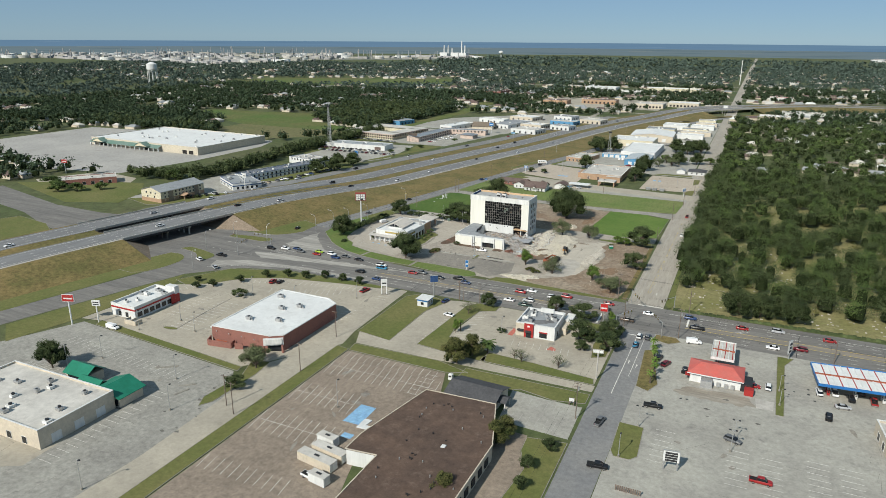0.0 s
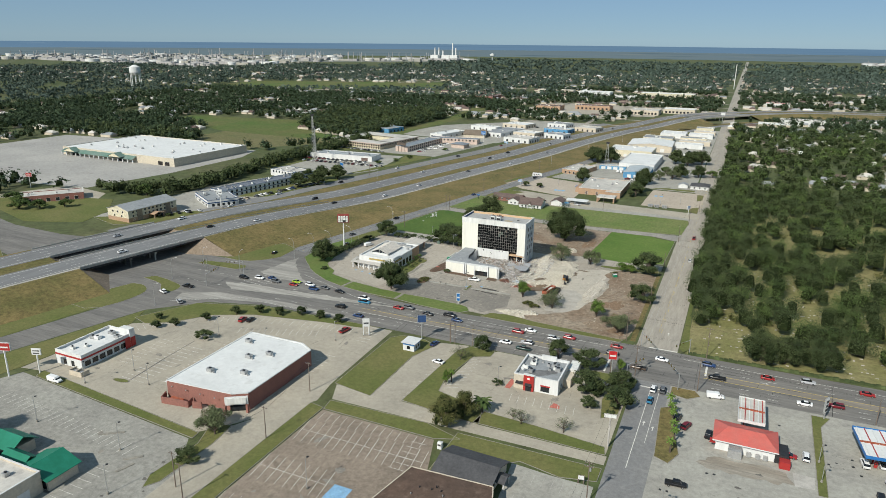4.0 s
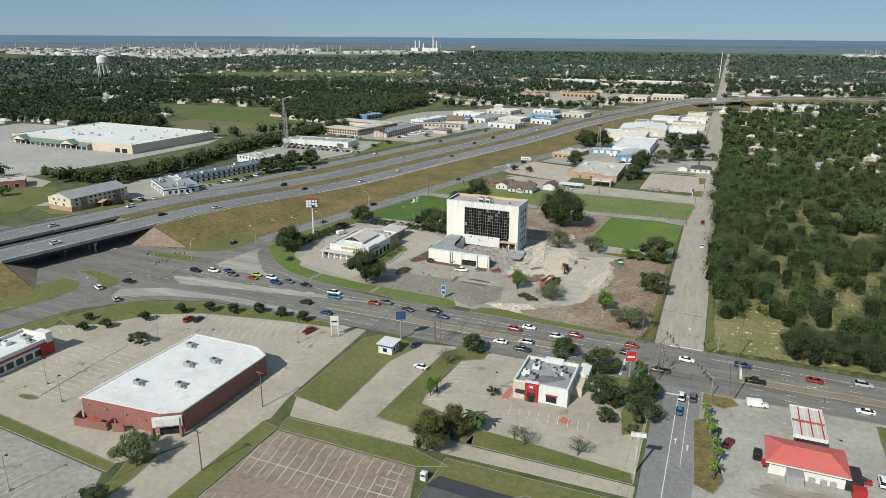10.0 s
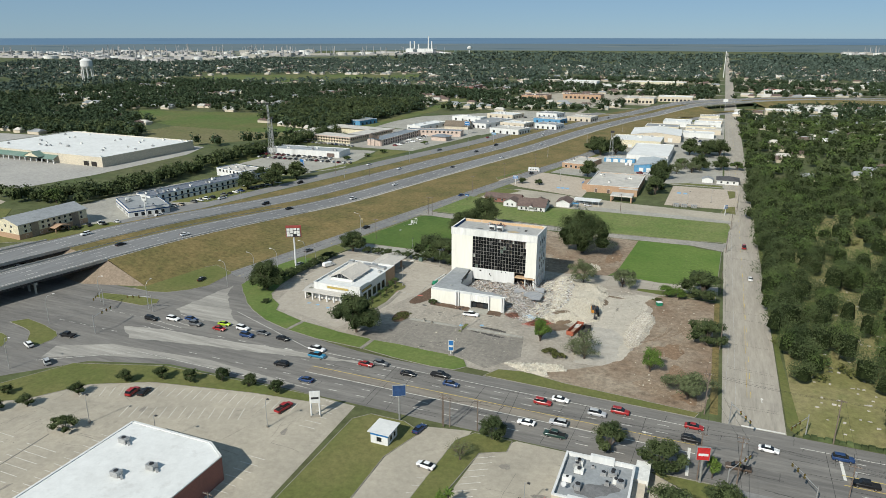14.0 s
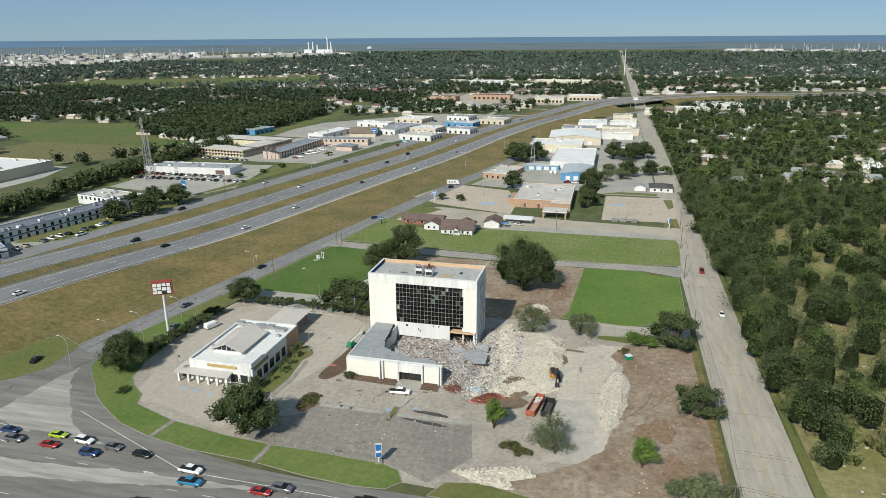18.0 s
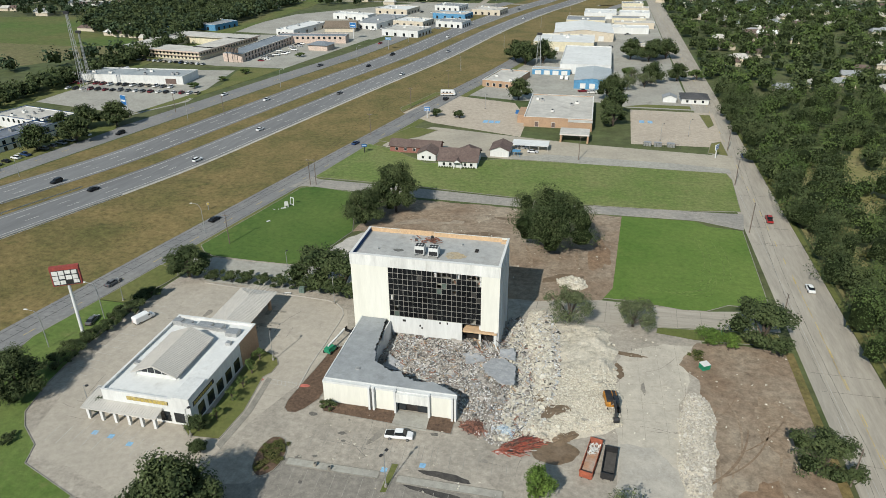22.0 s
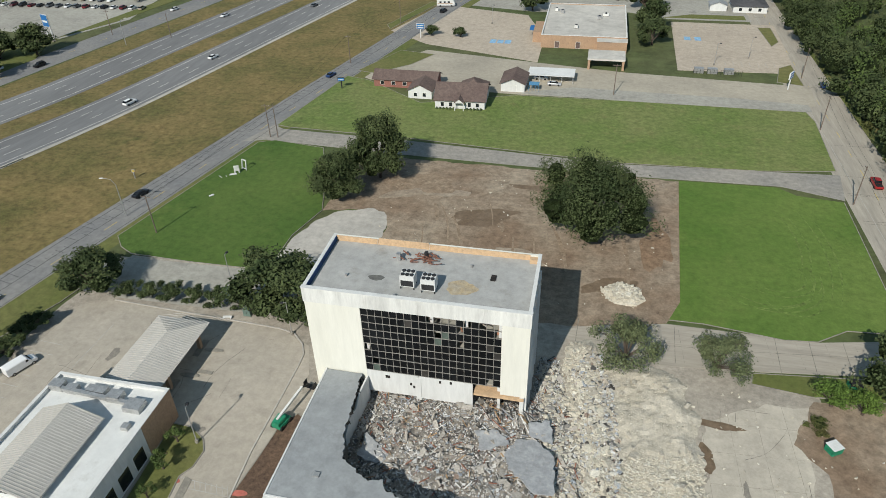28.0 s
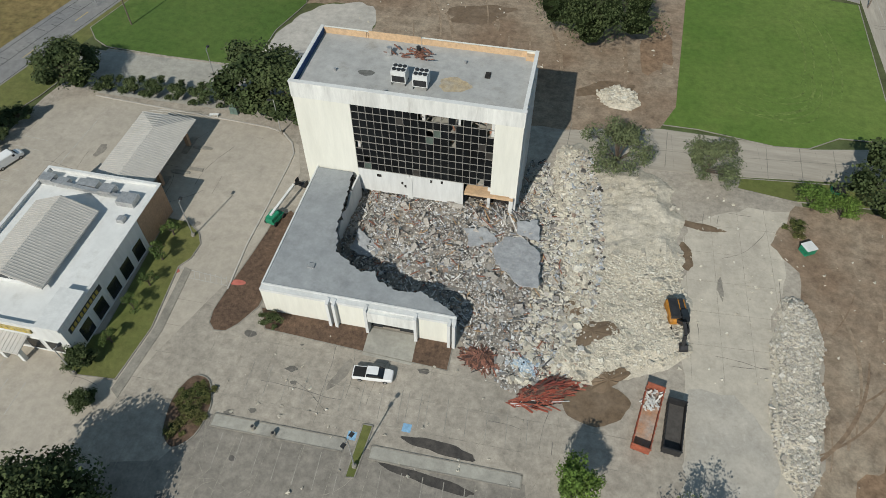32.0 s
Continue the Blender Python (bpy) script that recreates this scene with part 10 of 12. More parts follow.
TRAFFIC = [("suv", "black", -231, 278.2, 0), ("suv", "white", -223.5, 281, 0), ("sedan", "blue", -217.6, 283.5, 0), ("suv", "grey", -213, 280.4, 0), ("sedan", "lime", -203.6, 284.4, 2), ("sedan", "red", -202.5, 280.4, 0), ("suv", "white", -195.2, 283.8, -3),
    ("suv", "blue", -190.3, 279.6, 0), ("sedan", "grey", -186.4, 283.2, -4), ("sedan", "black", -177.5, 282.2, -4), ("pickup", "white", -162.4, 279.4, -3), ("pickup", "teal", -159.9, 275.4, 0), ("suv", "black", -167, 266.4, 180), ("sedan", "blue", -154.4, 260.8, 180),
    ("sedan", "red", -142.7, 276.2, 0), ("suv", "grey", -138.6, 278.3, 0), ("sedan", "black", -128, 275.6, 0), ("pickup", "black", -118.8, 278.3, 0), ("sedan", "blue", -113.8, 274.6, 0), ("suv", "red", -86.4, 274.6, 0), ("sedan", "white", -82.2, 278.0, 0),
    ("suv", "silver", -71.4, 274.4, 0), ("suv", "red", -65.8, 277.8, 0), ("sedan", "red", -46.9, 277.6, 0), ("suv", "black", -47.3, 271, 0), ("sedan", "white", -29.4, 273.8, -4), ("pickup", "brown", -36.4, 263, 180), ("suv", "blue", -13, 276.4, 0), ("pickup", "black", -9.6, 267, 180),
    ("sedan", "white", -87.9, 263, 180), ("suv", "silver", -80, 266, 180), ("pickup", "green", -79.6, 260.2, 180), ("suv", "white", -29.2, 249, 90), ("suv", "grey", -26.1, 249.6, 90), ("sedan", "teal", -29.2, 240.8, 90), ("sedan", "red", 7, 274.6, 0), ("suv", "silver", 20, 277.4, 0), ("suv", "darkred", 27.5, 263, 180),
    ("sedan", "white", 18, 260.4, 180), ("sedan", "red", 38, 276.5, 0), ("van", "white", -9.4, 252.6, 10), ("suv", "white", -252, 246.4, 160), ("pickup", "black", -246.6, 256.6, 185), ("suv", "silver", -235.6, 240, 150), ("sedan", "black", -243, 318, 105), ("sedan", "grey", -216, 350, 100), ("suv", "white", -330, 302, 200),
    ("pickup", "red", -32.6, 452, 88), ("sedan", "white", -30.8, 405, 90), ("sedan", "blue", -30, 520, 90), ("pickup", "grey", -29.6, 181, 80), ("pickup", "black", -25.2, 158.4, 8)]
for kind, paint, x, y, turn in TRAFFIC:
    car(kind, paint, x, y, turn, 0.045, "traffic on the roads")
for yy, off, kind, paint in ((262, 8, "suv", "white"), (318, 14.6, "sedan", "black"), (352, 5.6, "sedan", "white"), (432, 34, "suv", "black"), (418, 14, "sedan", "black"), (520, 10, "sedan", "white"), (285, 38.5, "sedan", "silver"), (330, 44, "suv", "white"), (470, 5.6, "suv", "white"), (590, 14, "sedan", "grey"), (640, 5.4, "sedan", "white"), (660, 39, "sedan", "black"), (720, 10, "sedan", "silver"), (780, 34, "suv", "white"), (840, 44, "sedan", "red"), (200, 34, "sedan", "white"), (160, 8, "suv", "grey"), (900, 8, "sedan", "white"), (700, 43.6, "pickup", "black"), (560, 43.8, "sedan", "white"), (960, 36, "sedan", "grey")):
    i = idx(yy)
    p = hwy_at(i, off)
    d = HL[min(i + 1, len(HL) - 1)] - HL[i]
    car(kind, paint, p[0], p[1], math.degrees(math.atan2(d.y, d.x)) + (180 if off > 20 else 0), p[2] + 0.115, "traffic on the highway")
for yy, off, kind, paint in ((430, -44, "sedan", "black"), (372, -48, "sedan", "grey"), (520, -44, "sedan", "blue"), (600, -48, "suv", "black"), (480, 68, "suv", "black"), (560, 74, "sedan", "white"), (650, 70, "pickup", "grey"), (740, 74, "sedan", "red"), (380, 70, "sedan", "white"), (420, 74, "pickup", "white")):
    i = idx(yy)
    p = hwy_at(i, off, 0.0)
    d = HL[i + 1] - HL[i]
    car(kind, paint, p[0], p[1], math.degrees(math.atan2(d.y, d.x)) + (180 if off > 20 else 0), 0.08, "traffic on the frontage roads")
PARKED = [("pickup", "white", -126, 325.1, 5), ("van", "white", -203.2, 353.5, 68), ("sedan", "blue", -112.7, 249.6, 80), ("sedan", "white", -104.9, 236, 172), ("suv", "red", -196.3, 236, 100), ("sedan", "black", -193.2, 237.4, 100), ("pickup", "red", -151.2, 245, 80), ("pickup", "red", 15.1, 170, 0), ("pickup", "black", -16.4, 197.4, 5), ("suv", "grey", 7.5, 187.5, -20),
    ("suv", "black", 33.7, 214, 85), ("sedan", "silver", 38.2, 222.6, 10), ("pickup", "red", 47.5, 230.6, 90), ("suv", "white", 16.7, 226.5, 88), ("sedan", "red", 12, 225.2, 0), ("suv", "black", -9.9, 227, 86), ("suv", "darkred", -16.6, 229.2, 70), ("suv", "white", 31.9, 230, 95), ("pickup", "white", 36.4, 232, 95), ("suv", "black", 41, 229.6, 95), ("suv", "black", -19.6, 233, 80), ("sedan", "grey", 44.5, 236, 95), ("suv", "blue", -88.6, 136.6, 40), ("pickup", "white", -92.6, 121, -10),
    ("pickup", "white", -95.6, 620, 10), ("pickup", "darkred", -101, 622, 10), ("van", "white", -115, 653, 90), ("van", "white", -112, 653, 90), ("suv", "grey", -44, 243.5, 60), ("van", "white", -219.5, 166, 0), ("sedan", "silver", -118, 508, 0), ("sedan", "white", -123, 513, 0)]
for kind, paint, x, y, turn in PARKED:
    car(kind, paint, x, y, turn, 0.065, "parked vehicles")
crng = random.Random(3)
palette = ["white", "white", "silver", "grey", "black", "white", "silver", "blue", "white", "tan", "grey", "black", "darkred"]
for k in range(20):
    i = idx(404 + k * 5)
    p = hwy_at(i, 97 if k % 7 else 99, 0)
    if k % 5 != 3:
        a = Vector((-346.5, 408)).lerp(Vector((-328, 497)), k / 20)
        car(crng.choice(["sedan", "suv", "pickup"]), crng.choice(palette), a.x, a.y, 168, 0.06, "cars at the blue motel")
for k in range(14):
    car(crng.choice(["sedan", "suv", "pickup"]), crng.choice(palette), -412 + k * 5.2, 588 + crng.uniform(-0.6, 0.6), crng.choice([92, 272]), 0.06, "cars in the repair yard")
for k in range(24):
    car(crng.choice(["sedan", "suv", "pickup", "van"]), crng.choice(palette), -424 + (k % 6) * 4.2, 612 + (k // 6) * 5.4, crng.uniform(80, 100), 0.06, "cars in the repair yard")
for k in range(18):
    car(crng.choice(["sedan", "suv"]), crng.choice(palette), -405 + k * 5.0, 574 + k * 0.15, crng.choice([95, 275]), 0.06, "cars in the repair yard")
for k in range(9):
    car(crng.choice(["sedan", "suv", "pickup"]), crng.choice(palette), -370 + k * 2.6, 346 + k * 3.2 + crng.uniform(-2, 2), crng.choice([150, 330]), 0.06, "cars at the inn")
for k in range(16):
    car(crng.choice(["sedan", "suv", "pickup"]), crng.choice(palette), -430 + k * 4.6, 662 - k * 0.6, 98, 0.06, "cars at the pink motel")
for k in range(14):
    car(crng.choice(["sedan", "suv", "pickup"]), crng.choice(palette), -326 + crng.uniform(-4, 8), 672 + k * 5.2, 0, 0.06, "cars at the orange motel")
for k in range(26):
    car(crng.choice(["sedan", "suv", "pickup"]), crng.choice(palette), -280 + crng.uniform(-60, 60), 800 + crng.uniform(0, 170), crng.uniform(0, 360), 0.06, "cars by the highway stores")
for k in range(12):
    car(crng.choice(["sedan", "suv", "pickup"]), crng.choice(palette), -86 + crng.uniform(-6, 30), 745 + k * 20, crng.uniform(0, 360), 0.06, "cars by the long road")
rv = thing("motor_home", "cream motor home with brown stripes", "motor home", -175.6, 600, 8)
part("body", hull([(-4.2, 1.1, 0.6, 3.1, 1.0), (-4.0, 1.22, 0.5, 3.2, 1.1), (3.2, 1.22, 0.5, 3.2, 1.1), (3.9, 1.15, 0.5, 2.4, 1.0), (4.3, 1.0, 0.6, 1.4, 0.9)]), WHITE, rv)
part("stripe", Shape().box(-3.9, 3.1, -1.24, -1.22, 1.3, 1.6), TANBRICK, rv)
part("windscreen", Shape().box(3.4, 3.75, -1.0, 1.0, 2.0, 2.6), GLASS, rv)
for x in (-2.6, 2.6):
    for y in (-1.1, 1.1):
        w = part("wheel", Shape().tube((x, y - 0.15, 0.42), (x, y + 0.15, 0.42), 0.42, n=12), BLACK, rv)
for x in (-2.5, -0.5, 1.4):
    part("window", Shape().box(x - 0.5, x + 0.5, -1.25, -1.22, 1.8, 2.5), GLASS, rv)

# ---- poles, lamps and wires ----
def utility_pole(x, y, h=11.0, turn=0.0, arms=1, box=False, lean=0.0):
    ob = thing("utility_pole", "weathered wooden utility pole with a crossarm", "utility pole", x, y, turn, group="utility poles")
    part("post", Shape().tube((0, 0, -0.1), (lean, 0, h), 0.17, 0.11, 8), WOOD, ob)
    for k in range(arms):
        z = h - 0.5 - k * 1.1
        part("crossarm", Shape().box(lean - 1.2, lean + 1.2, -0.07, 0.07, z - 0.07, z + 0.07), WOOD, ob)
        for ix in (-1.1, -0.5, 0.5, 1.1):
            part("insulator", Shape().tube((lean + ix, 0, z + 0.07), (lean + ix, 0, z + 0.28), 0.05, 0.03, 6), GALV, ob)
    if box:
        part("transformer", Shape().tube((0.35, 0, h - 2.8), (0.35, 0, h - 1.8), 0.26, n=10), GALV, ob)
    return ob


def lamp_post(x, y, h=8.2, turn=0.0, heads=1, label="grey steel parking lot lamp on a concrete foot"):
    ob = thing("lamp_post", label, "street lamp", x, y, turn, group="lamp posts")
    part("foot", Shape().tube((0, 0, 0), (0, 0, 0.7), 0.32, n=10), KERB, ob)
    part("post", Shape().tube((0, 0, 0.7), (0, 0, h), 0.10, 0.07, 8), GALV, ob)
    for k in range(heads):
        d = 1 if k == 0 else -1
        part("arm", Shape().beam((0, 0, h - 0.1), (d * 0.7, 0, h), 0.07), GALV, ob)
        part("lamp_head", Shape().box(min(d * 0.5, d * 1.15), max(d * 0.5, d * 1.15), -0.25, 0.25, h - 0.08, h + 0.14, 0.04), DARKSTEEL, ob)
    return ob


def road_lamp(x, y, turn, h=11.0):
    ob = thing("street_lamp", "tall grey street lamp with a curved arm", "street lamp", x, y, turn, group="street lamps")
    part("post", Shape().tube((0, 0, 0), (0, 0, h * 0.8), 0.13, 0.09, 8), GALV, ob)
    part("arm", Shape().tube((0, 0, h * 0.8), (0.8, 0, h * 0.95), 0.07, 0.06, 6).tube((0.8, 0, h * 0.95), (2.6, 0, h), 0.06, 0.05, 6), GALV, ob)
    part("lamp_head", Shape().box(2.4, 3.2, -0.18, 0.18, h - 0.1, h + 0.08, 0.04), FASCIA, ob)
    return ob


for x, y, t in ((-203.6, 399.3, 0), (-196.2, 453.7, 10), (-198.5, 453.4, 10), (-195.3, 519, 0), (-189.7, 571, 0), (-179.4, 618, 0), (-40.6, 441, 90), (-38.6, 484.5, 90), (-35.4, 527, 90), (-98.1, 502.5, 0), (-309.9, 538, 0), (-281.6, 537.8, 0)):
    utility_pole(x, y, 10.5, t)
UP = [(-36.7, 257.2), (-15.3, 254.6), (-14.2, 283.6), (-44.7, 286), (-45.2, 255.4), (-36.8, 180.2), (-106, 254.2), (-107.6, 253.6), (-108.4, 254.8), (-98.8, 255.2), (38, 256.4), (-41.5, 330), (-42.2, 385)]
for k, (x, y) in enumerate(UP):
    utility_pole(x, y, 12.5 if k < 6 else 9, 90 if k > 9 else 0, 2 if k in (0, 5) else 1, k in (0, 5, 1))
for x, y in ((-135.6, 198), (-131, 168.8), (-138.1, 140), (-132.7, 137)):
    utility_pole(x, y, 11, 0)
for x, y, h, t, n in ((-162.4, 344.1, 8.2, 100, 1), (-192.7, 319.1, 7, 0, 1), (-167.5, 316.6, 7, 60, 1), (-157.4, 371.5, 8, 200, 1), (-177, 385, 7, 90, 1), (-214.8, 361, 7, 0, 1), (-124.8, 312, 8.4, 70, 2), (-139.6, 314.2, 0.9, 0, 0), (-136.6, 313.9, 0.9, 0, 0),
    (-201, 146, 9, 30, 1), (-165.5, 146, 9, 60, 1), (-152, 130.3, 9, 40, 1), (-106, 154.2, 9.5, 80, 1), (-188.4, 178, 8.5, 0, 1), (-209, 169.5, 8.5, 0, 1), (-201.2, 183.5, 8.5, 0, 1), (-170.6, 219, 8.5, 0, 1), (-194.8, 220, 8.5, 0, 1), (-150, 236, 8.5, 0, 1), (-206, 136, 9, 0, 1), (-142.6, 92, 9, 0, 1), (-79.3, 230.2, 7, 0, 1),
    (7.8, 188, 7, 0, 2), (7.2, 182, 7, 0, 2), (20, 226, 6, 0, 1), (20, 216, 6, 0, 1), (-18.6, 184, 7, 0, 2), (-21, 166, 7, 90, 1), (-63, 536, 8, 0, 1), (-150, 575, 8, 0, 1), (-50, 545, 8, 0, 1)):
    if n:
        lamp_post(x, y, h, t, n)
    else:
        b = thing("lamp_stump", "cut-off concrete lamp foot", "lamp foot", x, y, group="lamp feet")
        part("foot", Shape().tube((0, 0, 0), (0, 0, 0.8), 0.35, n=10), KERB, b)
        part("bolt_ring", Shape().tube((0, 0, 0.8), (0, 0, 0.84), 0.2, n=10), DARKSTEEL, b)
for x, y, t in ((-218.8, 337.6, 190), (-224.7, 329.5, 190), (-214, 352, 190), (-240, 286, 90), (-262, 284, 0), (-243, 233, 0), (-262, 262, 45), (-228, 316, 180), (-215.5, 405, 200)):
    road_lamp(x, y, t)
for yy in (430, 510, 590, 670, 760, 850, 940):
    i = idx(yy)
    p = hwy_at(i, 56, 0)
    road_lamp(p[0], p[1], 10, 11)
    p = hwy_at(i, -24, 0)
    if yy > 600:
        road_lamp(p[0], p[1], 190, 11)


def mast_arm(x, y, turn, length=9.0):
    ob = thing("traffic_signal", "grey traffic signal mast with hanging lights", "traffic light", x, y, turn, group="traffic signals")
    part("post", Shape().tube((0, 0, 0), (0, 0, 6.6), 0.16, 0.12, 8), GALV, ob)
    part("arm", Shape().tube((0, 0, 6.0), (length, 0, 6.5), 0.10, 0.06, 6), GALV, ob)
    for k in (0.5, 0.75, 0.97):
        h = part("signal_head", Shape().box(length * k - 0.18, length * k + 0.18, -0.2, 0.1, 5.5, 6.5), shade("signal_yellow", (0.10, 0.075, 0.02)) if "signal_yellow" not in bpy.data.materials else bpy.data.materials["signal_yellow"], ob)
        for z, c in ((6.25, TAIL), (6.0, YELLOW), (5.75, GREENMETAL)):
            part("lens", Shape().tube((length * k, -0.2, z), (length * k, -0.26, z), 0.11, n=8), c, h)
    return ob


for x, y, t in ((-38.5, 283.5, -60), (-20.5, 284, -120), (-39, 252.5, 60), (-21.5, 252.8, 120), (-240, 262, 100), (-236, 284, 200), (-258, 282, -60)):
    mast_arm(x, y, t)
def hang(line, a, b, sag=0.6, r=0.02):
    way = (Vector(b) - Vector(a)).normalized()
    side = Vector((-way.y, way.x, 0)) * r
    pts = []
    for k in range(9):
        t = k / 8
        p = Vector(a).lerp(Vector(b), t) - Vector((0, 0, sag * 4 * t * (1 - t)))
        pts += [p + side, p - side, p + Vector((0, 0, 1.6 * r))]
    wire = Shape().add(pts, [(3 * k + j, 3 * k + (j + 1) % 3, 3 * k + 3 + (j + 1) % 3, 3 * k + 3 + j) for k in range(8) for j in range(3)])
    part("wire", wire, BLACK, line)


runs = [[(-41.5, 330, 8.7), (-42.2, 385, 8.7), (-40.6, 441, 10.2), (-38.6, 484.5, 10.2), (-35.4, 527, 10.2)], [(-36.7, 257.2, 12), (-44.7, 286, 12), (-41.5, 330, 8.7)], [(-36.7, 257.2, 12), (-15.3, 254.6, 12), (38, 256.4, 8.6), (110, 256.4, 8.6)], [(-36.7, 257.2, 12), (-36.8, 180.2, 12), (-36.8, 90, 12)], [(-36.7, 257.2, 12), (-98.8, 255.2, 8.6), (-107.6, 253.6, 8.6)],
        [(-203.6, 399.3, 10), (-196.2, 453.7, 10), (-195.3, 519, 10), (-189.7, 571, 10), (-179.4, 618, 10)], [(-135.6, 198, 10.6), (-131, 168.8, 10.6), (-138.1, 140, 10.6)], [(-14.2, 283.6, 12), (70, 286, 11)], [(-15.3, 254.6, 12), (-14.2, 283.6, 12), (-44.7, 286, 12), (-45.2, 255.4, 11)]]
for run in runs:
    line = thing("power_line", "thin black overhead wires between poles", "power line")
    for a, b in zip(run, run[1:]):
        for off in (-1.0, 0.9):
            hang(line, (a[0] + off, a[1] + off * 0.3, a[2]), (b[0] + off, b[1] + off * 0.3, b[2]))


# ---- signs ----
def post_sign(label, x, y, turn, h, w, hh, face, posts=1, frame_m=None, stripes=0, base=False, depth=0.4, name="pole_sign"):
    """A sign board on one or two posts; unread writing stays as plain bars."""
    ob = thing(name, label, "sign", x, y, turn)
    xs = (0,) if posts == 1 else (-w * 0.4, w * 0.4)
    for px in xs:
        part("post", Shape().tube((px, 0, -0.1), (px, 0, h - hh), 0.16 + 0.01 * h, n=10), frame_m or FASCIA, ob)
    cab = part("cabinet", Shape().box(-w / 2, w / 2, -depth / 2, depth / 2, h - hh, h), frame_m or FASCIA, ob)
    for sgn in (-1, 1):
        y0, y1 = sorted((sgn * depth / 2, sgn * (depth / 2 + 0.04)))
        part("face", Shape().box(-w / 2 + 0.12, w / 2 - 0.12, y0, y1, h - hh + 0.12, h - 0.12), face, cab)
        for k in range(stripes):
            z = h - hh + hh * (k + 0.7) / (stripes + 0.6)
            y2, y3 = sorted((sgn * (depth / 2 + 0.04), sgn * (depth / 2 + 0.06)))
            part("bar", Shape().box(-w * 0.36, w * 0.36, y2, y3, z - hh * 0.09, z + hh * 0.09), WHITE if face is not WHITE else DARKSTEEL, cab)
    if base:
        part("base", Shape().box(-w * 0.5, w * 0.5, -0.5, 0.5, 0, 0.5), KERB, ob)
    return ob


pyl = thing("pylon_sign", "tall pylon sign with a red frame and blank white panels", "sign", -213.6, 343.6, 28)
part("post", Shape().tube((0, 0, -0.1), (0, 0, 15.4), 0.42, 0.34, 12), WHITE, pyl, "white steel column")
part("frame", Shape().box(-3.2, 3.2, -0.55, 0.55, 15.2, 20.2), shade("faded_red_frame", (0.30, 0.06, 0.05), (0.24, 0.06, 0.05), big=0.4, fine=2), pyl, "red sign frame")
part("back_panel", Shape().box(-2.95, 2.95, -0.58, 0.58, 15.35, 19.3), DARKSTEEL, pyl, "dark lamp box behind the panels")
crack_rng = random.Random(3)
for i in range(4):
    for j in range(3):
        if (i, j) == (2, 0):
            continue
        for sgn in (-1, 1):
            y0, y1 = sorted((sgn * 0.58, sgn * 0.64))
            a, b = crack_rng.uniform(0, 0.25), crack_rng.uniform(0, 0.3)
            part("panel", Shape().box(-2.85 + i * 1.45, -1.5 + i * 1.45 - a, y0, y1, 15.45 + j * 1.28 + b, 16.6 + j * 1.28), FASCIA, pyl, "broken pale panel")
post_sign("slim blue and white monument sign on the verge", -121, 292.8, 20, 5.4, 1.6, 3.6, SIGNBLUE, 1, WHITE, 1, True)
post_sign("tall red and white pole sign of the diner", -237.5, 161.8, 20, 13, 5, 3.0, RED, 1, WHITE, 1)
post_sign("white pole sign beside the diner", -230.2, 168.2, 20, 9.5, 3.4, 2.4, WHITE, 1, FASCIA, 2)
post_sign("white portal sign with a dark panel", -141.2, 245.3, 30, 7.6, 2.8, 3.4, WHITE, 2, WHITE, 1, True)
post_sign("dark blue board on a tall grey pole", -119.6, 252.2, 30, 10.5, 3.6, 3.2, DARKBLUE, 1, GALV, 0)
post_sign("square red pole sign of the burger restaurant", -44.6, 254.4, 15, 9.5, 3.0, 3.4, bpy.data.materials["sign_red"], 1, GALV, 1)
post_sign("flat pale sign on a thick corner pole", -36.8, 208.2, 10, 11, 3.6, 1.2, FASCIA, 1, WHITE_CONC, 0)
post_sign("white letter board on two posts", -7.2, 165.8, 8, 6, 4.4, 3.4, WHITE, 2, GALV, 4)
post_sign("tall slim price sign of the petrol shop", 23.2, 253.4, 60, 7.5, 2.2, 5.2, WHITE, 1, GALV, 3)
post_sign("blue and white church sign on a post", -176, 552, 10, 6, 3.2, 2.2, SIGNBLUE, 1, WHITE, 2)
post_sign("blue and white church sign on a post", -41.8, 515.8, 60, 6, 3.2, 2.2, SIGNBLUE, 1, WHITE, 2)
post_sign("small blue sign on the lawn", -190, 494, 10, 4, 2.4, 1.2, SIGNBLUE, 1, DARKSTEEL, 1)
post_sign("motel sign with blue panel over a white base", -331.4, 527, -20, 11, 4.6, 5.0, SIGNBLUE, 2, WHITE, 1, True)
post_sign("pale star motel sign on a pole", -343, 388, 10, 13, 3.0, 3.4, WHITE, 1, WHITE, 1, True)
post_sign("blue diner sign on a tall pole", -292, 770, -10, 13, 6, 4, SIGNBLUE, 1, WHITE, 1)
post_sign("teal shop sign on a post", -250, 730, -10, 9, 5, 2, BLUEWALL, 1, GALV, 1)
post_sign("red pole sign by the closed supermarket lot", -520, 372, 20, 12, 5, 3, RED, 1, WHITE, 1)
post_sign("yellow warning sign on the verge", -224.6, 423, 30, 2.8, 0.9, 0.9, YELLOW, 1, GALV, 0, False, 0.05)
post_sign("small leaning white yard sign", -198, 430.4, 30, 2.4, 1.4, 1.6, WHITE, 2, FASCIA, 0, False, 0.1)
post_sign("green lettered street sign high on a gantry", -48, 1112, 0, 16, 6, 4, WHITE, 1, GALV, 0)
post_sign("white notice board on posts", -40, 187.6, 10, 2.6, 1.8, 1.4, WHITE, 2, WOOD, 0, False, 0.1)
bb = thing("broken_billboard", "dark empty billboard frame over the motel", "billboard", -344, 664, -20)
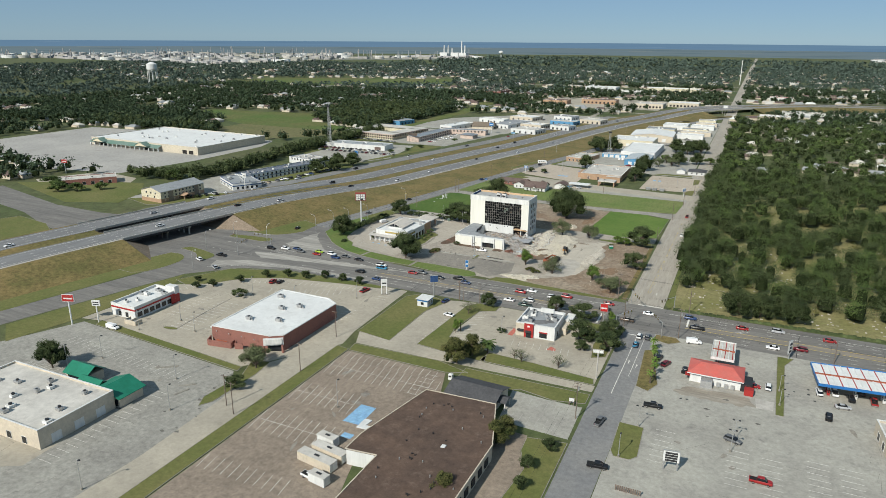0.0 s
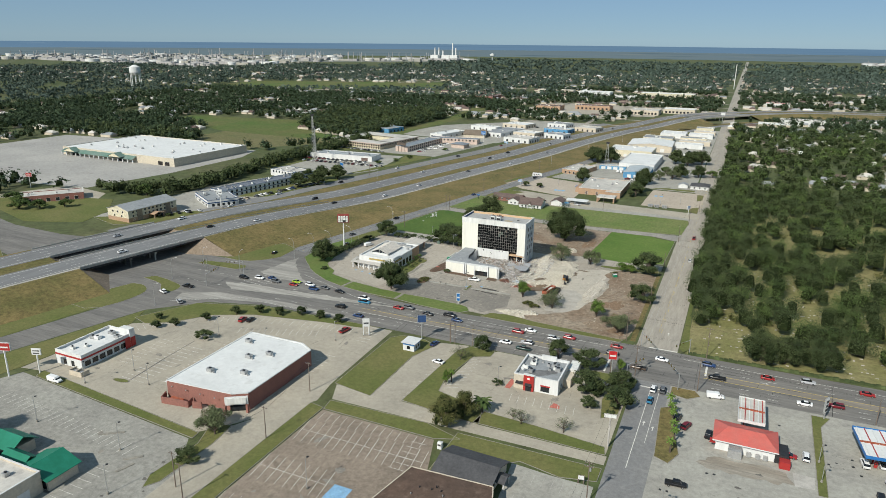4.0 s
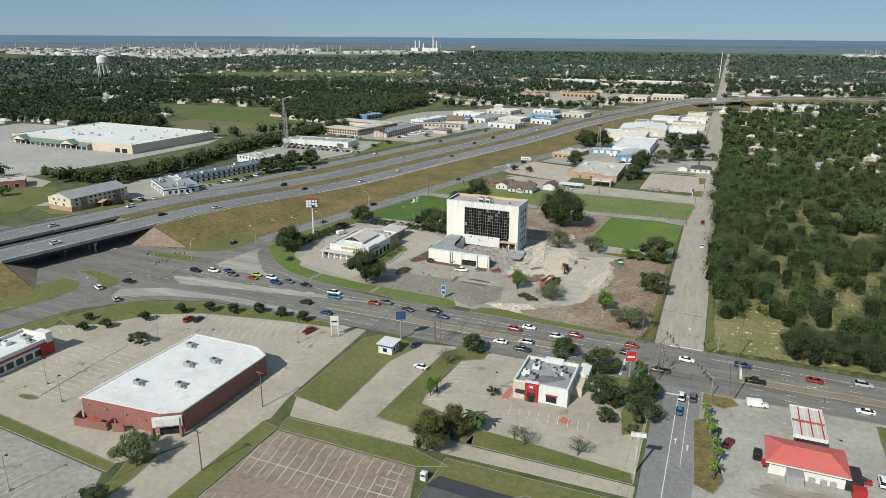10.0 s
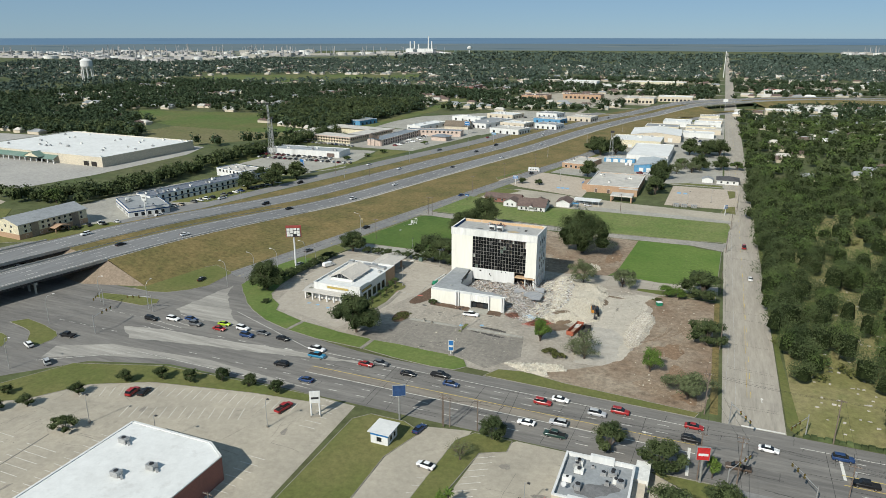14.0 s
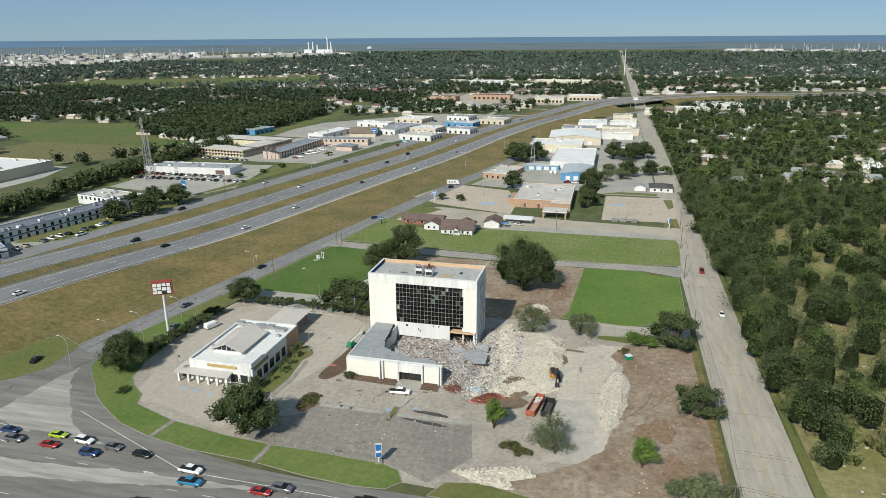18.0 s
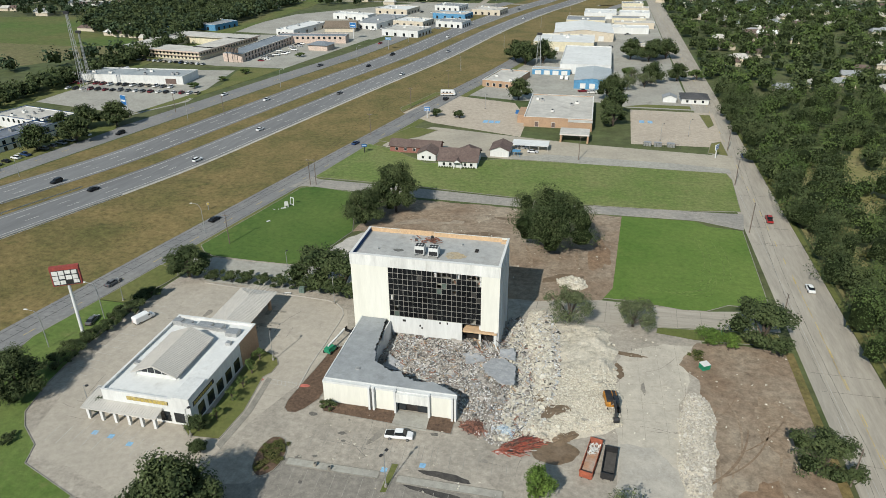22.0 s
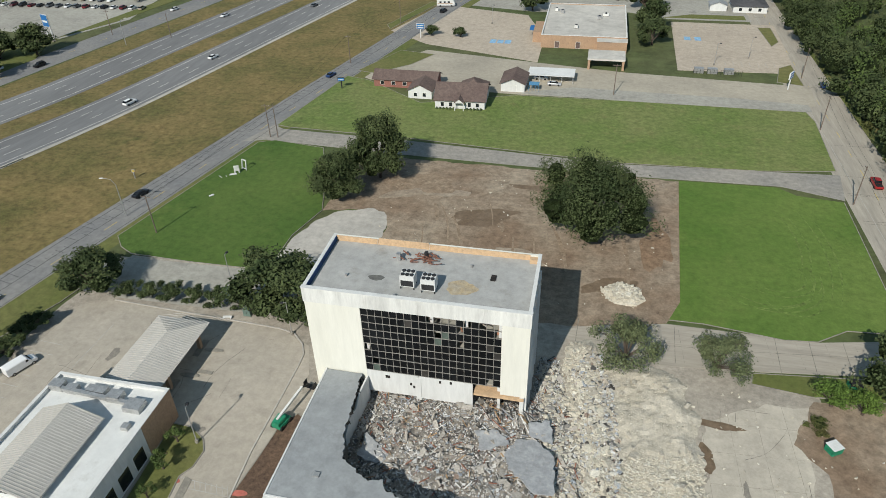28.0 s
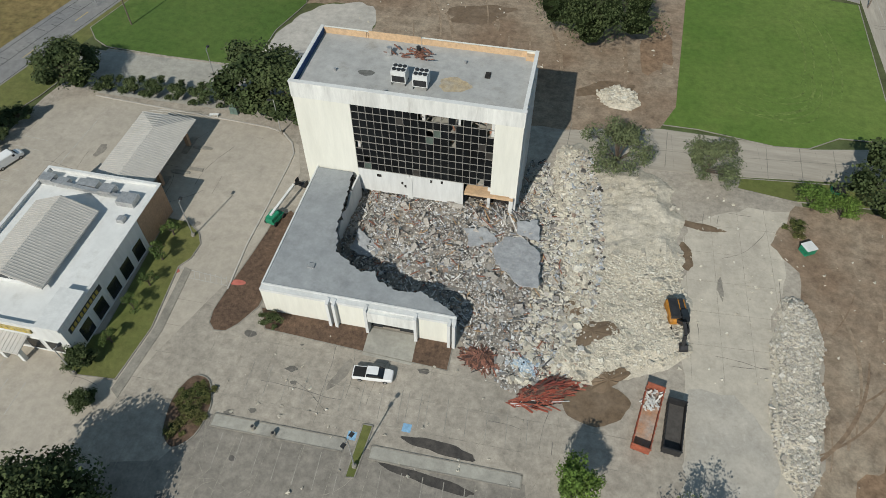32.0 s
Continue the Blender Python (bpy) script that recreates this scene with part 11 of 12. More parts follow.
for x in (-5, 0, 5):
    part("leg", Shape().tube((x, 0, 0), (x, 0, 7), 0.18, n=8), DARKSTEEL, bb)
part("board", Shape().box(-6.4, 6.4, -0.2, 0.2, 7, 10.4), DARKSTEEL, bb)
for k in range(9):
    part("slat", Shape().box(-6.3 + k * 1.5, -5.6 + k * 1.5, -0.3, -0.2, 7.1, 10.3), WOOD, bb)


def lattice(name, label, x, y, h, w):
    ob = thing(name, label, "mast", x, y)
    for sx in (-1, 1):
        for sy in (-1, 1):
            part("leg", Shape().tube((sx * w, sy * w, 0), (sx * w * 0.3, sy * w * 0.3, h), 0.12, n=5), GALV, ob)
    s = Shape()
    n = int(h / 3)
    for k in range(n):
        a, b = w * (1 - 0.7 * k / n), w * (1 - 0.7 * (k + 1) / n)
        z0, z1 = h * k / n, h * (k + 1) / n
        for p, q in (((-a, -a), (b, -b)), ((a, -a), (b, b)), ((a, a), (-b, b)), ((-a, a), (-b, -b))):
            s.beam((p[0], p[1], z0), (q[0], q[1], z1), 0.09)
    part("bracing", s, GALV, ob)
    part("head", Shape().box(-1.6, 1.6, -0.5, 0.5, h, h + 1.6), DARKSTEEL, ob)
    return ob


lattice("radio_mast", "tall grey lattice mast by the drain", -390, 570, 44, 1.4)
lattice("radio_mast", "grey lattice mast behind the motels", -402, 590, 30, 0.7)
lattice("radio_mast", "short lattice mast between the shops", -133, 690, 20, 1.6)
wt = thing("water_tower", "white water tower on a bundle of legs", "water tower", -1317, 1203)
part("tank", Shape().tube((0, 0, 34), (0, 0, 46), 12, n=24).tube((0, 0, 46), (0, 0, 51), 12, 2.5, 24).tube((0, 0, 28), (0, 0, 34), 7, 12, 24), WHITE, wt)
part("riser", Shape().tube((0, 0, 0), (0, 0, 29), 1.6, n=10), WHITE, wt)
for k in range(8):
    a = 6.283 * k / 8
    part("leg", Shape().tube((11.5 * math.cos(a), 11.5 * math.sin(a), 0), (10.5 * math.cos(a), 10.5 * math.sin(a), 34), 0.7, n=6), WHITE, wt)
wt2 = thing("water_tower", "small far white water tower", "water tower", -1290, 3500)
part("tank", Shape().tube((0, 0, 32), (0, 0, 40), 12, n=16).tube((0, 0, 28), (0, 0, 32), 4, 12, 16).tube((0, 0, 40), (0, 0, 44), 12, 3, 16), WHITE, wt2)
part("stem", Shape().tube((0, 0, 0), (0, 0, 29), 2.6, n=10), WHITE, wt2)

# ---- refineries on the horizon ----
ref = random.Random(8)
pale_steel = shade("refinery_steel", (0.42, 0.41, 0.40), (0.30, 0.29, 0.28), big=0.01, fine=0.1)


YARD = shade("plant_yard", (0.22, 0.215, 0.19), (0.12, 0.14, 0.09), big=0.006, fine=0.05, grain=0.2, stain=(0.36, 0.35, 0.33))


def refinery(name, label, a, b, n_tank, n_col, n_box, depth):
    """Tanks, columns and plant between two points."""
    ob = thing(name, label, "refinery", (a[0] + b[0]) / 2, (a[1] + b[1]) / 2)
    d = Vector((b[0] - a[0], b[1] - a[1]))
    nrm = Vector((-d.y, d.x)).normalized()
    ground_s = Shape()
    u = d / 2
    ground_s.prism([(-u.x - nrm.x * depth, -u.y - nrm.y * depth), (u.x - nrm.x * depth, u.y - nrm.y * depth), (u.x + nrm.x * depth, u.y + nrm.y * depth), (-u.x + nrm.x * depth, -u.y + nrm.y * depth)], 0, 0.4)
    part("yard", ground_s, YARD, ob, "grey plant yard with worn grass")
    spot = lambda: d * ref.uniform(-0.5, 0.5) + nrm * ref.uniform(-depth, depth)
    for k in range(n_tank):
        p, r = spot(), ref.uniform(14, 32)
        part("tank", Shape().tube((p.x, p.y, 0.4), (p.x, p.y, ref.uniform(9, 14)), r, n=20), (FASCIA, WHITE, pale_steel, ROOFPALE)[k % 4], ob, "pale storage tank")
    cols, low = [Shape(), Shape()], [Shape(), Shape()]
    for k in range(n_col):
        p = spot()
        cols[k % 2].tube((p.x, p.y, 0.4), (p.x, p.y, ref.uniform(16, 46)), ref.uniform(0.8, 2.4), n=8)
    for k in range(n_box):
        p, w = spot(), ref.uniform(8, 40)
        low[k % 3 == 0].box(p.x - w, p.x + w, p.y - ref.uniform(6, 20), p.y + ref.uniform(6, 20), 0.4, ref.uniform(4, 14))
    for s, m in zip(cols, (pale_steel, ROOFGREY)):
        part("column_field", s, m, ob, "tall steel columns and stacks", kind="stuff")
    for s, m in zip(low, (pale_steel, GREY_LOT)):
        part("plant_building", s, m, ob, "low plant buildings", kind="stuff")
    return ob


refinery("refinery", "sprawling refinery of white tanks and steel columns", (-3900, 2750), (-2250, 3500), 46, 70, 90, 420)
refinery("refinery", "nearer tank farm and plant of the refinery", (-3300, 2620), (-1950, 2430), 40, 90, 120, 300)
refinery("refinery", "refinery of tanks and thin stacks", (-2300, 3000), (-1500, 3650), 20, 46, 54, 280)
refinery("refinery", "line of tanks and stacks towards the shore", (-3900, 1900), (-3300, 2500), 20, 30, 24, 200)
refinery("refinery", "hazy refinery across the marsh", (500, 4320), (1900, 4020), 26, 70, 40, 120)
pw = thing("power_station", "far power station with tall white stacks", "power station", -1640, 3690)
for x, h in ((-70, 66), (-45, 66), (40, 92), (60, 66), (-20, 50)):
    part("stack", Shape().tube((x, 0, 0), (x, 0, h), 4.2, 3.2, 12), WHITE, pw)
for x in (-90, -20, 30):
    part("boiler_house", Shape().box(x, x + 46, -20, 20, 0, 26), WHITE, pw)
far_mast = thing("radio_mast", "thin far mast beside the long road", "mast", -59, 1930)
part("pole", Shape().tube((0, 0, 0), (0, 0, 62), 1.1, 0.7, 8), FASCIA, far_mast)

# ---- machines and loose things on the site ----
ex = thing("excavator", "orange tracked excavator on the rubble", "excavator", -84.4, 343.4, 282)
for sy in (-1.25, 1.25):
    tr = part("track", hull([(-2.3, 0.3, 0.25, 0.75, 0.3), (-1.9, 0.3, 0.0, 0.95, 0.3), (1.9, 0.3, 0.0, 0.95, 0.3), (2.3, 0.3, 0.25, 0.75, 0.3)]), BLACK, ex, "black steel track")
    tr.location = (0, sy, 0.1)
part("turntable", Shape().tube((0, 0, 0.9), (0, 0, 1.25), 0.8, n=14), DARKSTEEL, ex)
part("body", hull([(-2.7, 1.2, 1.25, 2.3, 1.1), (-2.3, 1.4, 1.2, 2.6, 1.25), (0.6, 1.4, 1.2, 2.4, 1.25), (1.2, 1.3, 1.2, 1.9, 1.1)]), ORANGE, ex, "orange machine body")
part("engine_cover", Shape().box(-2.6, 0.9, -1.22, 0.34, 2.3, 2.75, 0.15), DARKSTEEL, ex, "black engine cover")
part("counterweight_top", Shape().box(-2.6, -0.4, 0.38, 1.2, 2.35, 2.6, 0.1), DARKSTEEL, ex)
cabx = part("cab", hull([(-0.3, 0.55, 1.3, 3.0, 0.48), (1.1, 0.55, 1.3, 3.05, 0.48), (1.5, 0.55, 1.3, 2.3, 0.5)]), GLASS, ex, "dark glazed cab")
cabx.location = (0, 0.8, 0)
for a, b_, w in (((0.9, -0.2, 1.8), (3.0, -0.2, 4.0), 0.55), ((3.0, -0.2, 4.0), (4.4, -0.2, 3.4), 0.45), ((4.4, -0.2, 3.4), (5.0, -0.2, 1.4), 0.36)):
    part("boom", Shape().beam(a, b_, 0.4, w), DARKSTEEL, ex)
part("ram", Shape().tube((1.2, -0.2, 1.6), (3.0, -0.2, 3.6), 0.09, n=8), GALV, ex)
part("bucket", hull([(4.4, 0.6, 0.5, 1.2, 0.5), (5.0, 0.6, 0.3, 1.5, 0.5), (5.5, 0.6, 0.5, 1.1, 0.5)]), DARKSTEEL, ex)


def rolloff(x, y, turn, w, l, outer, inner, label, full):
    ob = thing("rolloff_container", label, "skip", x, y, turn, group="skips on the site")
    h = 1.7
    for s, nm in ((Shape().box(-w / 2, -w / 2 + 0.1, -l / 2, l / 2, 0.25, h), "side"), (Shape().box(w / 2 - 0.1, w / 2, -l / 2, l / 2, 0.25, h), "side"), (Shape().box(-w / 2 + 0.1, w / 2 - 0.1, -l / 2, -l / 2 + 0.1, 0.25, h), "end"), (Shape().box(-w / 2 + 0.1, w / 2 - 0.1, l / 2 - 0.1, l / 2, 0.25, h), "end")):
        part(nm, s, outer, ob)
    part("floor", Shape().box(-w / 2 + 0.1, w / 2 - 0.1, -l / 2 + 0.1, l / 2 - 0.1, 0.25, 0.4), inner, ob)
    for k in range(9):
        yy = -l / 2 + 0.4 + k * (l - 0.8) / 8
        for sx in (-1, 1):
            part("rib", Shape().box(sx * w / 2 - 0.06, sx * w / 2 + 0.06, yy - 0.05, yy + 0.05, 0.3, h), outer, ob)
    part("rim", Shape().box(-w / 2 - 0.08, w / 2 + 0.08, -l / 2 - 0.08, -l / 2 + 0.1, h, h + 0.12).box(-w / 2 - 0.08, w / 2 + 0.08, l / 2 - 0.1, l / 2 + 0.08, h, h + 0.12), outer, ob)
    for sx in (-0.7, 0.7):
        part("skid", Shape().box(sx - 0.1, sx + 0.1, -l / 2, l / 2, 0, 0.25), DARKSTEEL, ob)
    if full:
        s = Shape()
        for k in range(60):
            p = Vector((ref.uniform(-0.9, 0.9), ref.uniform(l * 0.1, l / 2 - 0.5), 0.5 + ref.random() * 0.7))
            s.beam(p, p + Vector((ref.uniform(-0.8, 0.8), ref.uniform(-0.8, 0.8), ref.uniform(-0.2, 0.3))), 0.2, 0.05)
        part("scrap", s, FASCIA, ob, "pale metal scrap")
    return ob


rolloff(-88.1, 326.4, -11, 2.4, 9.6, shade("skip_red", (0.36, 0.10, 0.055), (0.27, 0.095, 0.06), big=0.6, fine=3), shade("skip_rust_floor", (0.42, 0.22, 0.12), (0.35, 0.3, 0.26), big=0.6, fine=3), "long red open skip with rusty floor", True)
rolloff(-84.7, 325.8, -6, 2.4, 7.4, DARKSTEEL, shade("skip_dark_floor", (0.08, 0.075, 0.07)), "dark grey open skip", False)
lift = thing("boom_lift", "green boom lift with a white folded arm", "boom lift", -150.4, 350.4, 76)
part("chassis", Shape().box(-1.5, 1.5, -0.95, 0.95, 0.45, 0.95, 0.06), GREENMETAL, lift)
part("turret", hull([(-1.5, 0.7, 0.95, 1.8, 0.6), (0.5, 0.8, 0.95, 1.9, 0.65)]), GREENMETAL, lift)
part("arm", Shape().beam((-0.8, 0, 1.9), (6.5, 0.2, 2.5), 0.4, 0.45), WHITE, lift, "white telescopic arm")
part("arm_lower", Shape().beam((6.5, 0.2, 2.5), (8.2, 0.2, 1.4), 0.3), DARKSTEEL, lift)
part("basket", Shape().box(8.0, 9.0, -0.8, 1.2, 0.7, 0.8).box(8.0, 9.0, -0.8, -0.75, 0.8, 1.8).box(8.0, 9.0, 1.15, 1.2, 0.8, 1.8), DARKSTEEL, lift)
for x in (-1.1, 1.1):
    for y in (-0.95, 0.95):
        part("wheel", Shape().tube((x, y - 0.16, 0.45), (x, y + 0.16, 0.45), 0.45, n=12), BLACK, lift)
for k, (x, y, t) in enumerate(((-56.8, 376.4, 4), (-63.4, 361.8, 30))):
    db = thing("rubbish_bin", "dark green steel rubbish bin", "bin", x, y, t, group="steel bins")
    part("body", hull([(-1.0, 0.8, 0.1, 1.3, 0.8), (-0.9, 0.9, 0.05, 1.35, 0.9), (0.9, 0.9, 0.05, 1.35, 0.9), (1.0, 0.8, 0.1, 1.3, 0.8)]), GREENMETAL, db)
    part("lid", Shape().box(-1.0, 1.0, -0.95, 0.0, 1.36, 1.42).box(-1.0, 1.0, 0.02, 0.95, 1.36, 1.42), BLACK if k == 0 else WHITE, db)
bench = thing("bench", "white slatted bench by the drive", "bench", -172, 373.6, 10)
for k in range(4):
    part("slat", Shape().box(-0.9, 0.9, -0.3 + k * 0.16, -0.18 + k * 0.16, 0.45, 0.5), WHITE, bench)
for x in (-0.7, 0.7):
    part("leg", Shape().box(x - 0.06, x + 0.06, -0.3, 0.3, 0.05, 0.45), WHITE, bench)
boxg = thing("utility_box", "grey-green utility cabinet among shrubs", "utility box", -168.4, 375.4)
part("cabinet", Shape().box(-0.8, 0.8, -0.6, 0.6, 0, 1.7, 0.05), shade("box_green", (0.14, 0.2, 0.17)), boxg)
part("plinth", Shape().box(-0.9, 0.9, -0.7, 0.7, 0, 0.12), KERB, boxg)
part("door_seam", Shape().box(-0.02, 0.02, -0.61, -0.59, 0.2, 1.5), DARKSTEEL, boxg)
bx = thing("collection_box", "white collection box at the lot corner", "box", -81.6, 186.5)
part("body", Shape().box(-0.7, 0.7, -0.7, 0.7, 0, 1.9, 0.04), WHITE, bx)
part("hatch", Shape().box(-0.5, 0.5, -0.74, -0.68, 1.1, 1.6), DARKSTEEL, bx)
part("top", Shape().hip(-0.75, 0.75, -0.75, 0.75, 1.9, 2.2), WHITE, bx)
# tyre tracks and scraps over the cleared earth, litter in the lots
bits = Shape()
for k in range(420):
    x, y = ref.choice([(ref.uniform(-68, -44), ref.uniform(290, 370)), (ref.uniform(-155, -84), ref.uniform(388, 446)), (ref.uniform(-146, -104), ref.uniform(292, 332)), (ref.uniform(-84, -66), ref.uniform(334, 372))])
    w = ref.uniform(0.05, 0.28)
    bits.add([(pose(x, y, 0.12, ref.uniform(-20, 20), ref.uniform(-20, 20), ref.uniform(0, 360)) @ Vector(p)) for p in lump_points(w * 2.2, ref)], BOX_FACES)
tagged(part("litter", bits, CREAM_BITS), "small pale stones and litter on the ground", "litter", kind="stuff")
# machine tracks swept in arcs over the bare earth
def arc_track(s, cx, cy, r, a0, a1, width, z):
    """A thin flat curved band on the ground."""
    n = max(6, int(abs(a1 - a0) * r / 1.6))
    pts = []
    for k in range(n + 1):
        a = a0 + (a1 - a0) * k / n
        w = width * (0.35 + 0.65 * math.sin(math.pi * (k + 0.4) / (n + 0.8))) / 2
        pts += [(cx + (r - w) * math.cos(a), cy + (r - w) * math.sin(a), z), (cx + (r + w) * math.cos(a), cy + (r + w) * math.sin(a), z)]
    s.add(pts, [(2 * k, 2 * k + 1, 2 * k + 3, 2 * k + 2) for k in range(n)])


for name, lab, mat_t, rows_t in (
    ("ground_tracks_pale", "pale curved machine tracks in the earth", shade("raked_pale_earth", (0.285, 0.22, 0.155), (0.23, 0.168, 0.115), big=0.5, fine=1.5, grain=0.25), [(-84 + 4 * math.sin(k * 4.1), 330 + 13 * math.sin(k * 2.3), 20 + 1.5 * k + 2 * math.sin(k * 3), -0.3 + 0.3 * math.sin(k * 2.1), 0.05 + 0.3 * math.sin(k * 1.3), 0.25 + 0.5 * (k * 7 % 5) / 4) for k in range(11)]),
    ("ground_tracks_dark", "dark curved machine tracks in the earth", shade("raked_dark_earth", (0.19, 0.134, 0.09), (0.235, 0.168, 0.114), big=0.5, fine=1.5, grain=0.25), [(-82 + 4 * math.sin(k * 2.9), 355 + 9 * math.sin(k * 1.9), 21 + 1.7 * k + 2 * math.sin(k * 5), -0.8 + 0.3 * math.sin(k * 1.7), -0.35 + 0.2 * math.sin(k * 2.3), 0.2 + 0.5 * (k * 3 % 4) / 3) for k in range(9)]),
    ("ground_tracks_north", "pale scraped streaks on the cleared lot", bpy.data.materials["raked_pale_earth"], [(-178 + 8 * math.sin(k * 3.3), 402 + 8 * math.sin(k * 2.1), 38 + 3.2 * k, 0.0 + 0.2 * math.sin(k * 1.9), 0.3 + 0.2 * math.sin(k * 2.7), 0.35 + 0.8 * (k * 5 % 7) / 6) for k in range(13)])):
    tracks = Shape()
    for k, (cx, cy, r, a0, a1, w) in enumerate(rows_t):
        arc_track(tracks, cx, cy, r, a0, a1, w, (0.0805 if "north" not in name else 0.087) + 0.0006 * (k % 4) + (0.003 if "dark" in name else 0))
    tagged(part(name, tracks, mat_t), lab, "tracks", kind="structure")
tyre = Shape()
for k, (cx, cy, r, a0, a1) in enumerate(((-66, 406, 9, -2.4, 0.3), (-66, 406, 10.8, -2.5, 0.2), (-64, 408, 6, -2.2, 0.6), (-64, 408, 7.7, -2.3, 0.5), (-68, 409, 13, -1.9, 0.0), (-95, 420, 38, -0.35, 0.4), (-95, 420, 39.7, -0.33, 0.42), (-110, 418, 58, -0.3, 0.3), (-110, 418, 59.8, -0.32, 0.3), (-62, 400, 5.4, 3.4, 6.1))):
    arc_track(tyre, cx, cy, r, a0, a1, 0.42, 0.153 + 0.0005 * k)
tagged(part("lawn_tyre_marks", tyre, shade("worn_lawn", (0.135, 0.185, 0.048), (0.105, 0.168, 0.036), big=0.3, fine=1.6, grain=0.3, rough=1)), "faint yellowed tyre marks curving over the lawn", "tyre marks", kind="structure")
for k, (x, y, rx, ry, a, m_p) in enumerate(((-52, 300, 5, 9, 0.2, "rusty_earth"), (-57, 322, 4, 7, -0.3, "rusty_earth"), (-51, 345, 4, 9, 0.15, "raked_pale_earth"), (-58, 296, 6, 4, 0.4, "raked_pale_earth"), (-88, 415, 3.2, 10, 0.1, "rusty_earth"), (-136, 400, 9, 5, 0.3, "raked_pale_earth"), (-146, 434, 7, 6, 0.1, "raked_pale_earth"))):
    if m_p not in bpy.data.materials:
        shade(m_p, (0.24, 0.158, 0.10), (0.205, 0.142, 0.092), big=0.35, fine=1.4, grain=0.3, rough=1)
    patch("ground_earth_patch", blob(x, y, rx, ry, a, rough=0.24), 0.0775 + 0.0004 * k if x > -80 else 0.084 + 0.0004 * k, bpy.data.materials[m_p], "patch of differently coloured bare earth")
lot_line = Shape().beam((-197, 178, 0.056), (-199, 196, 0.056), 0.5, 0.01).beam((-199, 196, 0.056), (-200, 212, 0.056), 0.35, 0.01)
tagged(part("trim_lot_seam", lot_line, bpy.data.materials["crack_shadow"]), "dark worn seam between the parking rows", "seam", kind="structure")
patch("lawn_lamp_island", blob(-199.5, 176.2, 3.4, 1.1, 0.1, rough=0.04), 0.15, GRASS, "small kerbed grass island round a lamp", kerb=True)
for x0, y0, x1, y1, m_l in ((-33.8, 300, -33.6, 420, "aged_yellow"), (-38.4, 350, -39.6, 300, "paint")):
    line = Shape()
    for k in range(20):
        if m_l == "aged_yellow" and k % 5 == 4:
            continue
        line.beam((x0 + (x1 - x0) * k / 20, y0 + (y1 - y0) * k / 20, 0.092), (x0 + (x1 - x0) * (k + 0.9) / 20, y0 + (y1 - y0) * (k + 0.9) / 20, 0.092), 0.13, 0.012)
    tagged(part("trim_street_line", line, shade("aged_yellow_line", (0.50, 0.36, 0.10), (0.42, 0.34, 0.2), big=0.6, fine=2) if m_l == "aged_yellow" else FADED), "worn painted line on the long road", "road marking", kind="structure")
for x0, y0, x1, y1 in ((-178, 149, -172, 153.5), (-161, 143, -157, 146.5), (-158, 138, -156.6, 143)):
    s = Shape().beam((x0, y0, 0.12), (x1, y1, 0.12), 0.9, 0.16)
    tagged(part("pavement_median_lot", s, KERB), "short concrete divider in the worn lot", "divider", kind="structure")
holes = Shape()
for k in range(26):
    x, y, r = ref.choice([(ref.uniform(-172, -140), ref.uniform(120, 160)), (ref.uniform(-5, 18), ref.uniform(195, 218)), (ref.uniform(-150, -110), ref.uniform(295, 330))]) + (ref.uniform(0.3, 1.1),)
    holes.prism([(x + r * ref.uniform(0.5, 1.2) * math.cos(6.283 * n / 9), y + r * 0.7 * ref.uniform(0.5, 1.2) * math.sin(6.283 * n / 9)) for n in range(9)], 0.04, 0.07)
tagged(part("ground_patches", holes, shade("dark_patch", (0.12, 0.11, 0.10), (0.16, 0.15, 0.13))), "dark potholes and oil stains", "stain", kind="structure")

